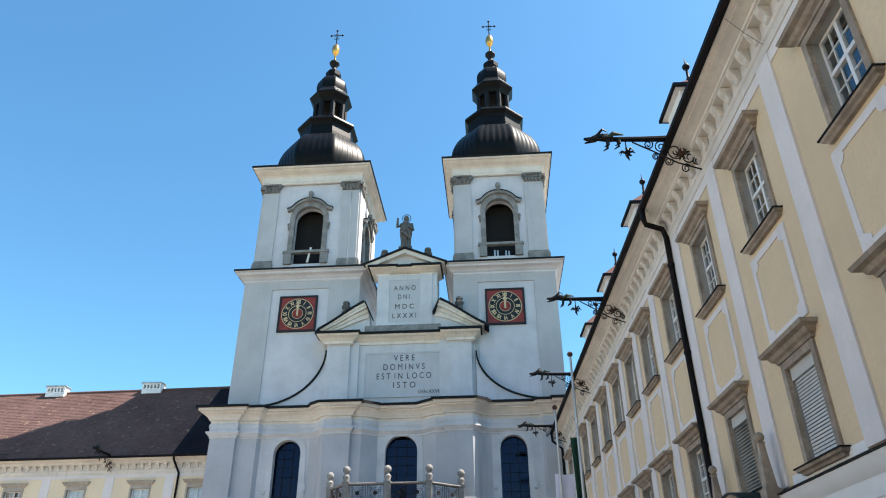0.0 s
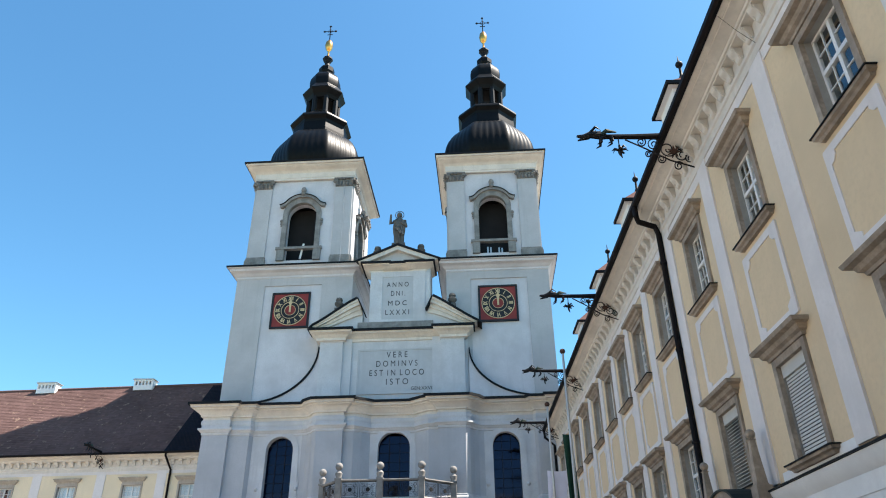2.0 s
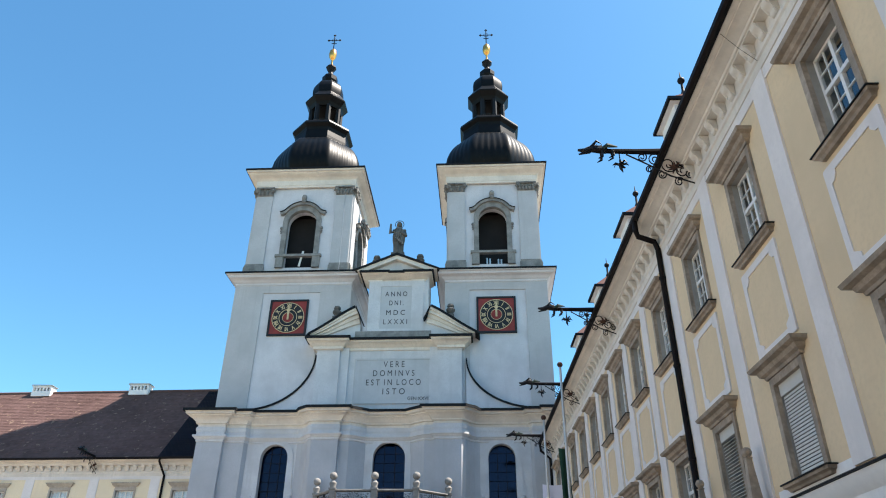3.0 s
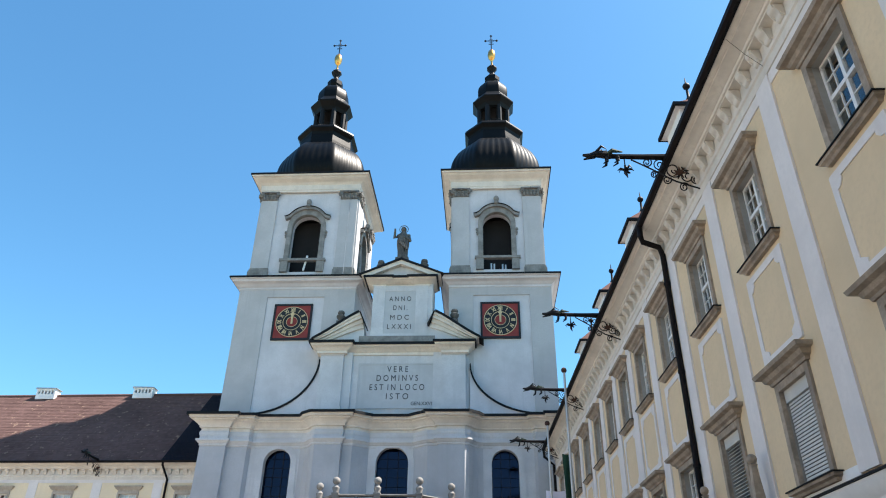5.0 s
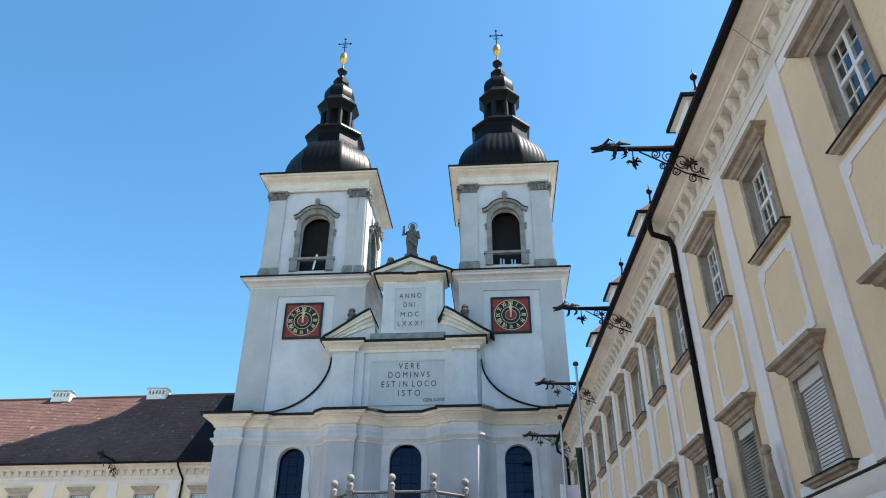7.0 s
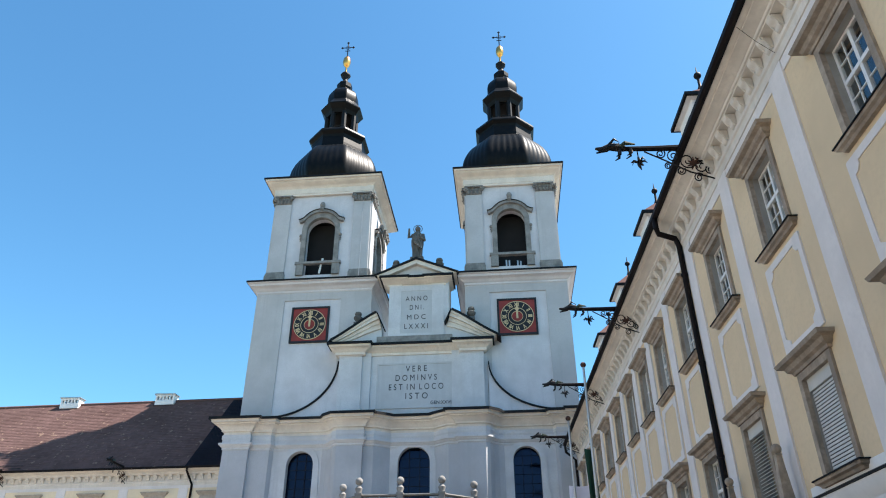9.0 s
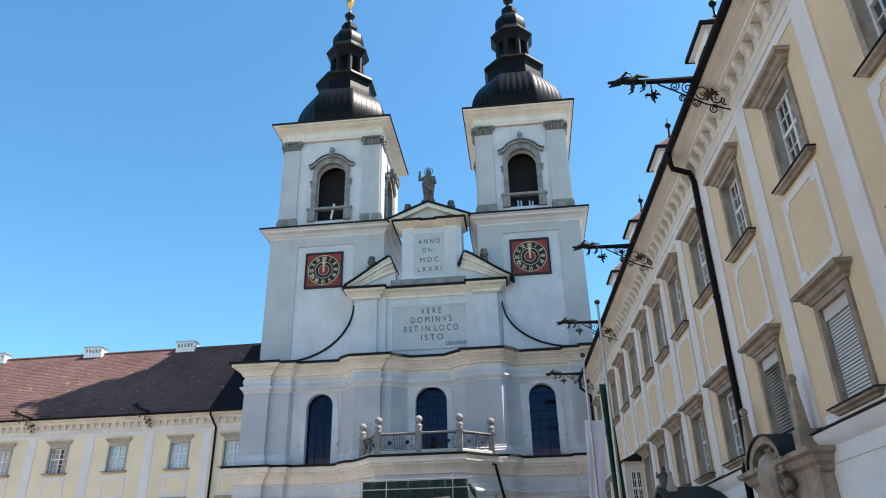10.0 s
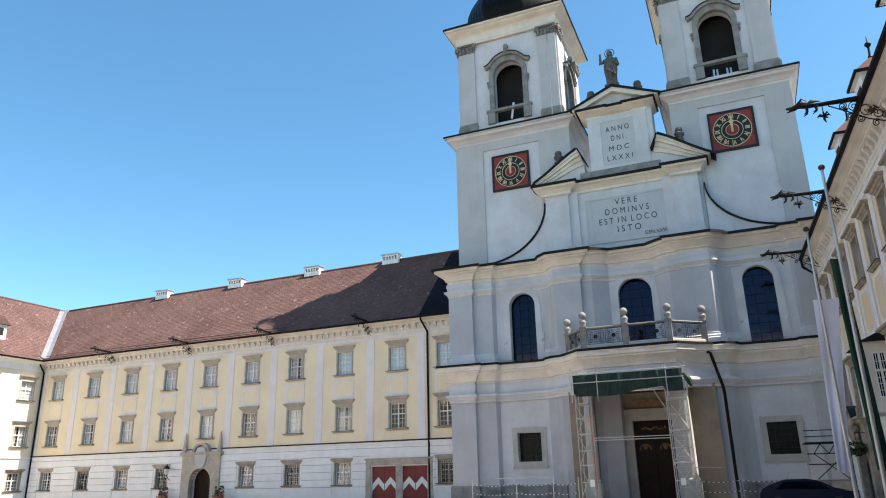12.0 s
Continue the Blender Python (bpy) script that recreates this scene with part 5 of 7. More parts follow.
holes = [(x - WW / 2 - E, x + WW / 2 + E, g_z[0] - E, g_z[1] + E) for x in gcols] + [(a, b, GZ, 2.42) for a, b in GATES] + [(PORTAL_X - 1.25, PORTAL_X + 1.25, GZ, 2.75)]
bm = B()
wall_grid(bm, X0W, X1W, GZ, 4.2, -0.06, 0.5, holes)
spandrel(bm, PORTAL_X, 1.25, 1.5, -0.06, 0.5)
part("ground_floor_wall", bm, TRIMW, wing, "white plastered ground floor wall")
for z in (0.3, 0.9, 1.5, 2.1, 2.7, 3.3):
    cuts = sorted((h[0] - 0.27, h[1] + 0.27) for h in holes if h[2] - 0.3 < z + 0.54 and h[3] + 0.45 > z) + [(X1W, X1W)]
    x = X0W
    for a, b in cuts:
        if a > x + 0.05:
            part("rustic_band", boxes((x, a, -0.115, -0.05, z, z + 0.54)), TRIMW, wing)
            # thin grey strip between one band and the next
            part("joint", boxes((x, a, -0.085, -0.055, z + 0.555, z + 0.585)), JOINT, wing)
        x = max(x, b)
bm = B()
sweep(bm, [(X0W, 0), (X1W, 0)], [(-0.02, 4.02), (0.08, 4.05), (0.12, 4.2), (0.16, 4.24), (0.16, 4.34), (-0.02, 4.42)])
part("string_course", bm, TRIMW, wing)
bm = B()
sweep(bm, [(X0W, 0), (X1W, 0)], [(0.1, 4.34), (0.2, 4.34), (0.2, 4.38), (-0.02, 4.47)])
part("string_flashing", bm, FLASH, wing)
for x in [(a + b) / 2 for a, b in zip(COLS, COLS[1:])] + [X0W + 0.25]:
    part("lesene", boxes((x - 0.36, x + 0.36, -0.04, 0.02, 4.46, 13.1)), LESENE, wing, "white flat wall strip")
part("top_band", boxes((X0W, X1W, -0.03, 0.02, 12.86, 13.1)), LESENE, wing)
# one black sheet behind all windows stands for unlit rooms
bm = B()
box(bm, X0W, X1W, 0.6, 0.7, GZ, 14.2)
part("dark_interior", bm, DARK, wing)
for i, x in enumerate(COLS):
    stone_window(wing, x, *up_z, WW, meshes, "half" if i == 3 else "curtain", sur=PALESTONE)
    stone_window(wing, x, *lo_z, WW, meshes, "none" if i in (0, 1, 4, 9) else ("half", "curtain")[i % 2], sur=PALESTONE)
    apron(wing, x, 8.0, 9.75, 1.95, meshes, PALEYEL)
for i, x in enumerate(gcols):
    stone_window(wing, x, *g_z, WW, meshes, "grille" if i % 2 == 0 else "none", hood=False, sur=PALESTONE)
gutter_and_cornice(wing, X0W, X1W)
# red and white gates
part("gate_surround", boxes((-29.85, -23.8, -0.16, 0.02, 2.5, 2.95), (-29.85, -29.4, -0.14, 0.3, GZ, 2.5), (-27.08, -26.6, -0.14, 0.3, GZ, 2.5), (-24.26, -23.8, -0.14, 0.3, GZ, 2.5), (-29.95, -23.7, -0.22, 0.02, 2.93, 3.06)), PALESTONE, wing, "sandstone gate surround")
for a, b in GATES:
    m = (a + b) / 2
    for p, q in ((a, m - 0.01), (m + 0.01, b)):
        leaf = part("gate_leaf", boxes((p, q, 0.12, 0.2, GZ + 0.03, 2.42)), REDDOOR, wing, "dark red gate leaf with white chevron")
        c = (p + q) / 2
        w = (q - p) / 2 - 0.02
        bm = B()
        prism(bm, [(c - w, 0.55), (c, 1.1), (c + w, 0.55), (c + w, 1.05), (c, 1.6), (c - w, 1.05)], 0.10, 0.125)
        part("chevron", bm, SASH, leaf)
# portal
bm = B()
q = [(PORTAL_X + 1.25, GZ), (PORTAL_X + 1.25, 1.5)] + [(PORTAL_X + 1.25 * math.cos(math.pi * k / 12), 1.5 + 1.25 * math.sin(math.pi * k / 12)) for k in range(1, 12)] + [(PORTAL_X - 1.25, 1.5), (PORTAL_X - 1.25, GZ)]
o = [(PORTAL_X + 2.2, GZ), (PORTAL_X + 2.2, 1.5)] + [(PORTAL_X + 2.2 * max(-1, min(1, 1.5 * math.cos(math.pi * k / 12))), 1.5 + 2.4 * min(1, 1.5 * math.sin(math.pi * k / 12))) for k in range(1, 12)] + [(PORTAL_X - 2.2, 1.5), (PORTAL_X - 2.2, GZ)]
band(bm, q, o, -0.3, 0.3)
box(bm, PORTAL_X - 2.4, PORTAL_X + 2.4, -0.5, 0.0, 3.9, 4.15)
box(bm, PORTAL_X - 2.25, PORTAL_X + 2.25, -0.4, 0.0, 3.75, 3.9)
portal = part("portal", bm, PALESTONE, wing, "sandstone arched portal")
bm = B()
pts = [(PORTAL_X + 1.0 * math.cos(math.pi * k / 12), 4.1 + 0.85 * math.sin(math.pi * k / 12)) for k in range(13)]
band(bm, [(PORTAL_X + (x - PORTAL_X) * 0.78, 4.1 + (z - 4.1) * 0.78) for x, z in pts], pts, -0.45, 0.0)
part("round_pediment", bm, PALESTONE, portal)
bm = B()
prism(bm, [(PORTAL_X - 0.75, 3.9), (PORTAL_X - 0.5, 2.9), (PORTAL_X, 2.6), (PORTAL_X + 0.5, 2.9), (PORTAL_X + 0.75, 3.9), (PORTAL_X + 0.4, 4.6), (PORTAL_X - 0.4, 4.6)], -0.42, -0.28)
bmesh.ops.bevel(bm, geom=bm.edges[:], offset=0.05, segments=2, affect="EDGES")
part("cartouche", bm, PANEL, portal, "pale carved cartouche")
for s in (-1, 1):
    bm = B()
    lathe(bm, [(0.26, 4.15), (0.26, 4.45), (0.2, 4.5), (0.08, 5.75), (0.02, 5.95)], 4, PORTAL_X + s * 2.05, -0.2, math.pi / 4)
    part("obelisk", bm, PALESTONE, portal)
bm = B()
box(bm, PORTAL_X - 1.3, PORTAL_X + 1.3, 0.52, 0.58, GZ, 2.8)
part("door", bm, WOOD, portal, "dark open doorway")
# roof
EAVE, RIDGE = (-0.75, 14.35), (6.7, 22.0)
bm = B()
v = [bm.verts.new(p) for p in ((X0W - 6.2, EAVE[0], EAVE[1]), (X1W, EAVE[0], EAVE[1]), (X1W, RIDGE[0], RIDGE[1]), (X0W - 6.2, RIDGE[0], RIDGE[1]), (X1W, 14, 14.3), (X0W - 6.2, 14, 14.3))]
bm.faces.new(v[:4])
bm.faces.new((v[3], v[2], v[4], v[5]))
bm.faces.new((v[0], v[5], v[4], v[1]))
part("roof_deck", bm, ROOF, wing)
SPLIT = -24.6
rows = 40
me = tile_roof(None, X0W - 6.0, SPLIT, EAVE, (RIDGE[0], RIDGE[1]), rows, 0.30, 3)
me.materials.append(ROOF)
tagged(part("roof_tiles", me, None, wing, "brown-red flat roof tiles with pale lichen"), kind="stuff")
# tiles from SPLIT to the church take the near-black base colour
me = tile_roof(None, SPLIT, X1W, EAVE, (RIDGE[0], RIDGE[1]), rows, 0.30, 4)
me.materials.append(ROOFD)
tagged(part("roof_tiles", me, None, wing, "near-black roof tile strip beside the church"), kind="stuff")
bm = B()
tube(bm, [(X0W - 6, RIDGE[0], RIDGE[1] + 0.02), (X1W, RIDGE[0], RIDGE[1] + 0.02)], 0.14, 8)
part("ridge_tiles", bm, ROOF, wing)
bm = B()
tube(bm, [(X0W, -0.86, 14.5), (-38, -0.86, 14.5)], 0.03, 5)
tube(bm, [(X0W, -0.7, 14.75), (-38, -0.7, 14.75)], 0.025, 5)
part("snow_guard", bm, IRON, wing, "iron snow guard rails along the eaves")
bm = B()
tube(bm, [(-24.35, -0.88, 14.2), (-24.35, -0.85, 14.0), (-24.1, -0.12, 13.1), (-24.1, -0.12, GZ)], 0.085, 8)
part("rain_pipe", bm, GUTTER, wing, "dark rain pipe", True)
bm = B()
tube(bm, [(X0W + 0.3, -0.88, 14.2), (X0W + 0.3, -0.85, 14.0), (X0W + 0.2, -0.15, 13.1), (X0W + 0.2, -0.15, GZ)], 0.085, 8)
part("rain_pipe", bm, GUTTER, wing, "dark rain pipe", True)
for x in (-31.0, -40.2, -50.2, -60.7):
    ch = thing("chimney", "low white roof-ridge chimney with slotted sides and flat cap", "chimney", M_WING @ Matrix.Translation((x, 6.6, 21.6)), "ridge chimneys")
    bm = B()
    wall_grid(bm, -0.9, 0.9, 0, 0.95, -0.42, 0.42, [(-0.75 + k * 0.32, -0.57 + k * 0.32, 0.45, 0.8) for k in range(5)])
    part("chimney_shaft", bm, TRIMW, ch)
    part("flue", boxes((-0.88, 0.88, -0.02, 0.02, 0.1, 0.9)), DARK, ch)
    bm = B()
    prism(bm, [(-1.02, 0.95), (1.02, 0.95), (0.95, 1.02), (-0.95, 1.08)], -0.52, 0.52)
    part("cap", bm, STEEL, ch)

# ---- wing at the far corner, facing the sun ----
M_FAR = Matrix(((0, -1, 0, -70.2), (1, 0, 0, 54.6), (0, 0, 1, 0), (0, 0, 0, 1)))
far = thing("corner_wing", "sunlit white monastery wing with red-brown tiled roof closing the court", "building", M_FAR)
FC = [-1.5, -5.8, -10.1]
FX0 = -95.0
bm = B()
wall_grid(bm, FX0, 0.6, 4.4, 14.3, 0, 0.5, [(x - WW / 2 - E, x + WW / 2 + E, z[0] - E, z[1] + E) for x in FC for z in (up_z, lo_z)])
part("upper_wall", bm, CREAMW, far, "cream plastered upper wall")
bm = B()
wall_grid(bm, FX0, 0.6, GZ, 4.4, -0.04, 0.5, [(x - WW / 2 - E, x + WW / 2 + E, g_z[0] - E, g_z[1] + E) for x in FC])
part("ground_floor_wall", bm, TRIMW, far)
part("dark_interior", boxes((FX0, 0.5, 0.6, 0.7, GZ, 14.2)), DARK, far)
for i, x in enumerate(FC):
    stone_window(far, x, *up_z, WW, meshes, "curtain", sur=PALESTONE)
    stone_window(far, x, *lo_z, WW, meshes, "half", sur=PALESTONE)
    stone_window(far, x, *g_z, WW, meshes, "none", hood=False)
bm = B()
sweep(bm, [(FX0, 0), (-0.02, 0)], [(-0.02, 4.1), (0.1, 4.2), (0.16, 4.24), (0.16, 4.34), (-0.02, 4.42)])
part("string_course", bm, TRIMW, far)
bm = B()
sweep(bm, [(FX0, 0), (-0.02, 0)], [(-0.1, 13.2), (0.06, 13.2), (0.1, 13.84), (0.4, 14.0), (0.7, 14.12), (0.8, 14.26), (-0.1, 14.28)])
part("eaves_cornice", bm, TRIMW, far)
bm = B()
sweep(bm, [(FX0, 0), (-0.75, 0)], [(0.76, 14.24), (0.78, 14.2), (0.88, 14.17), (0.96, 14.22), (0.97, 14.33), (0.7, 14.36)])
part("gutter", bm, GUTTER, far)
bm = B()
v = [bm.verts.new(p) for p in ((FX0, EAVE[0], EAVE[1]), (7.5, EAVE[0], EAVE[1]), (7.5, RIDGE[0], RIDGE[1] + 0.05), (FX0, RIDGE[0], RIDGE[1] + 0.05), (7.5, 14, 14.3), (FX0, 14, 14.3))]
bm.faces.new(v[:4])
bm.faces.new((v[3], v[2], v[4], v[5]))
bm.faces.new((v[0], v[5], v[4], v[1]))
part("roof_deck", bm, ROOF, far)
me = tile_roof(None, -26.0, 7.0, EAVE, (RIDGE[0], RIDGE[1] + 0.05), 40, 0.30, 5)
me.materials.append(ROOF)
tagged(part("roof_tiles", me, None, far, "red-brown flat roof tiles"), kind="stuff")
part("ridge_tiles", (lambda b: (tube(b, [(FX0, RIDGE[0], RIDGE[1] + 0.06), (6.9, RIDGE[0], RIDGE[1] + 0.06)], 0.14, 8), b)[1])(B()), ROOF, far)
# sheet-metal valley where the two roofs meet
bm = B()
dy = RIDGE[0] - EAVE[0]
p0, p1 = Vector((-70.2 - EAVE[0] + 0.05, 54.75 + EAVE[0] + 0.06, EAVE[1] + 0.09)), Vector((-70.2 - RIDGE[0], 54.85 + RIDGE[0], RIDGE[1] + 0.12))
for s in (-1, 1):
    o = Vector((0.3 * s, 0.3 * s, 0.30))
    q = [p0, p1, p1 + o, p0 + o] if s > 0 else [p0, p0 + o, p1 + o, p1]
    bm.faces.new([bm.verts.new(c) for c in q])
    q = [c + Vector((0, 0, 0.02)) for c in q]
    bm.faces.new([bm.verts.new(c) for c in q[::-1]])
solo("valley_gutter", bm, ZINC, "grey sheet-metal valley between two tiled roofs", "gutter", kind="structure")
dm = thing("roof_dormer", "small white roof dormer with a tiled roof", "dormer", M_FAR @ Matrix.Translation((-4.9, 1.0, 15.9)), "roof dormers")
part("body", boxes((-0.8, 0.8, 0, 2.5, 0, 1.9)), SASH, dm)
# shade of the opening is a black slab on the face
part("opening", boxes((-0.45, 0.45, -0.03, 0.02, 0.7, 1.5)), DARK, dm)
bm = B()
prism(bm, [(-1.05, 1.85), (1.05, 1.85), (0, 2.75)], -0.25, 3.0)
part("roof", bm, ROOF, dm)

# ---- long wing beside the camera ----
KR = -0.0427
nr = math.hypot(1, KR)
M_R = Matrix(((-KR / nr, 1 / nr, 0, 7.0576), (-1 / nr, -KR / nr, 0, 0), (0, 0, 1, 0), (0, 0, 0, 1)))
side_wing = thing("courtyard_wing", "yellow and white baroque courtyard wing with sandstone windows", "building", M_R)
RS = [10.03, 14.33, 18.2, 21.95, 25.4, 28.4, 31.4, 34.6, 37.85, 41.1, 44.3, 47.4]
RC = [-s for s in RS]
X0R, X1R = -49.7, 14.0
RW = 1.3
u_z, l_z = (9.8, 11.9), (4.66, 6.66)
R_PORTAL, PORCH = -18.0, -24.6
bm = B()
wall_grid(bm, X0R, X1R, 4.4, 14.3, 0, 0.5, [(x - RW / 2 - E, x + RW / 2 + E, z[0] - E, z[1] + E) for x in RC for z in (u_z, l_z)])
part("upper_wall", bm, YELLOW, side_wing, "ochre-yellow plastered upper wall")
bm = B()
FAR_PORTAL = -44.4
holes = [(FAR_PORTAL - 1.3, FAR_PORTAL + 1.3, GZ, 3.0), (R_PORTAL - 1.3, R_PORTAL + 1.3, GZ, 3.0), (PORCH - 1.0, PORCH + 1.0, GZ, 2.6), (-31.4 - 0.6, -31.4 + 0.6, 0.9, 2.5), (-34.6 - 0.6, -34.6 + 0.6, 0.9, 2.5), (-14.2 - 0.6, -14.2 + 0.6, 0.9, 2.5)]
wall_grid(bm, X0R, X1R, GZ, 4.2, -0.05, 0.5, holes)
part("ground_floor_wall", bm, TRIMW, side_wing, "white plastered ground floor wall")
for z in (0.3, 0.95, 1.6, 2.25, 2.9):
    for a, b in ((X0R, FAR_PORTAL - 2.3), (FAR_PORTAL + 2.3, -35.5), (-33.8, -32.3), (-30.5, -27.5), (-22.6, -20.4), (-13.2, X1R)):
        part("rustic_band", boxes((a, b, -0.09, -0.04, z, z + 0.61)), TRIMW, side_wing)
# unlit rooms are a black sheet here too
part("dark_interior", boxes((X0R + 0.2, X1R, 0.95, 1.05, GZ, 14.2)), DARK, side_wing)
part("end_wall", boxes((X0R, X0R + 0.4, 0.5, 13.5, GZ, 14.3)), TRIMW, side_wing)
bm = B()
sweep(bm, [(X0R, 0), (X1R, 0)], [(-0.02, 3.62), (0.08, 3.66), (0.08, 3.98), (0.14, 4.04), (0.24, 4.2), (0.26, 4.28), (-0.02, 4.42)])
part("string_course", bm, TRIMW, side_wing, "moulded white string course", True)
bm = B()
sweep(bm, [(X0R, 0), (X1R, 0)], [(0.2, 4.285), (0.3, 4.29), (0.3, 4.316), (-0.02, 4.46)])
part("string_flashing", bm, FLASH, side_wing)
mids = [(a + b) / 2 for a, b in zip(RC, RC[1:])]
for x in [m - 0.22 for m in mids] + [RC[0] + 2.0, X0R + 0.35]:
    part("lesene", boxes((x - 0.33, x + 0.33, -0.055, 0.02, 4.46, 13.1)), LESENE, side_wing, "white flat wall strip")
for x in RC:
    part("base_strip", boxes((x - 1.6, x + 1.6, -0.02, 0.02, 4.44, 4.62)), TRIMW, side_wing)
part("top_band", boxes((X0R, X1R, -0.03, 0.02, 12.78, 13.1)), LESENE, side_wing)
for i, x in enumerate(RC):
    stone_window(side_wing, x, *u_z, RW, meshes, "none" if i in (0, 1, 2) else "half", ears=0.39, single=True, fw=0.16, lift=0.01)
    stone_window(side_wing, x, *l_z, RW, meshes, "blind" if i in (0, 1) else "louvre" if i == 2 else "none", ears=0.39, single=True, fw=0.16, lift=0.01)
    apron(side_wing, x - 0.08, 7.32, 9.48, 1.95, meshes)
gutter_and_cornice(side_wing, X0R, X1R, 0.66)
# roof and rain pipe
bm = B()
v = [bm.verts.new(p) for p in ((X0R - 0.2, -0.75, 14.36), (X1R, -0.75, 14.36), (X1R, 6.5, 22.0), (X0R - 0.2, 6.5, 22.0), (X1R, 13.5, 14.36), (X0R - 0.2, 13.5, 14.36))]
bm.faces.new(v[:4])
bm.faces.new((v[3], v[2], v[4], v[5]))
bm.faces.new((v[0], v[3], v[5]))
bm.faces.new((v[1], v[4], v[2]))
bm.faces.new((v[0], v[5], v[4], v[1]))
part("roof", bm, ROOF, side_wing, "brown-red tiled roof")
bm = B()
tube(bm, [(-20.4, -0.88, 14.2), (-20.4, -0.88, 13.85), (-20.5, -0.8, 13.68), (-20.62, -0.25, 13.55), (-20.7, -0.14, 13.3), (-20.7, -0.14, 4.6), (-20.6, -0.34, 4.2), (-20.6, -0.3, GZ)], 0.095, 10)
for z in (12.2, 9.2, 6.4):
    tube(bm, [(-20.7, -0.14, z), (-20.7, -0.14, z + 0.07)], 0.12, 10)
part("rain_pipe", bm, GUTTER, side_wing, "dark brown rain pipe", True)
bm = B()
tube(bm, [(X0R + 0.3, -0.88, 14.2), (X0R + 0.3, -0.85, 13.7), (X0R + 0.1, -0.2, 13.2), (X0R + 0.1, -0.14, GZ)], 0.09, 8)
part("rain_pipe", bm, GUTTER, side_wing, "dark brown rain pipe", True)
bm = B()
tube(bm, [(5.79, 12.05, 14.20), (6.13, 12.05, 13.70), (6.46, 12.05, 13.31)], 0.006, 5)
solo("loose_wire", bm, IRON, "thin dark wire hanging from the eaves to the wall", "wire")
# dormers
for s in (20.1, 27.6, 34.6, 41.2):
    dm = thing("roof_dormer", "white roof dormer with hipped tiled roof and ball spike", "dormer", M_R @ Matrix.Translation((-s, 0.8, 15.3)), "roof dormers")
    part("body", boxes((-0.8, 0.8, 0, 3.2, 0, 3.3)), TRIMW, dm)
    # black slab on the front as the shaded opening
    part("opening", boxes((-0.4, 0.4, -0.03, 0.02, 1.6, 2.7)), DARK, dm)
    bm = B()
    base = [bm.verts.new(p) for p in ((-0.98, -0.2, 3.25), (0.98, -0.2, 3.25), (0.98, 3.4, 3.25), (-0.98, 3.4, 3.25))]
    low_ = [bm.verts.new((c.co.x, c.co.y, 3.16)) for c in base]
    ap = [bm.verts.new((0, 0.75, 4.3)), bm.verts.new((0, 3.4, 4.3))]
    bm.faces.new(low_[::-1])
    for i in range(4):
        bm.faces.new((low_[i], low_[(i + 1) % 4], base[(i + 1) % 4], base[i]))
    bm.faces.new((base[0], base[1], ap[0]))
    bm.faces.new((base[1], base[2], ap[1], ap[0]))
    bm.faces.new((base[2], base[3], ap[1]))
    bm.faces.new((base[3], base[0], ap[0], ap[1]))
    part("roof", bm, ROOF, dm, "brown tiled hipped roof")
    bm = B()
    sweep(bm, [(-0.98, 3.3), (-0.98, -0.2), (0.98, -0.2), (0.98, 3.3)], [(-0.02, 3.12), (0.07, 3.12), (0.07, 3.25), (-0.02, 3.27)])
    part("eaves_board", bm, FLASH, dm)
    part("soffit", boxes((-0.95, 0.95, -0.17, 3.2, 3.1, 3.17)), TRIMW, dm)
    bm = B()
    lathe(bm, [(0.12, 4.25), (0.06, 4.4), (0.05, 4.75), (0.06, 4.8)], 8, 0, 0.75)
    ball(bm, (0, 0.75, 4.92), 0.14, 10, 8)
    tube(bm, [(0, 0.75, 5.1), (0, 0.75, 5.35)], [0.03, 0.01], 5)
    part("spike", bm, FLASH, dm, "dark ball spike", True)


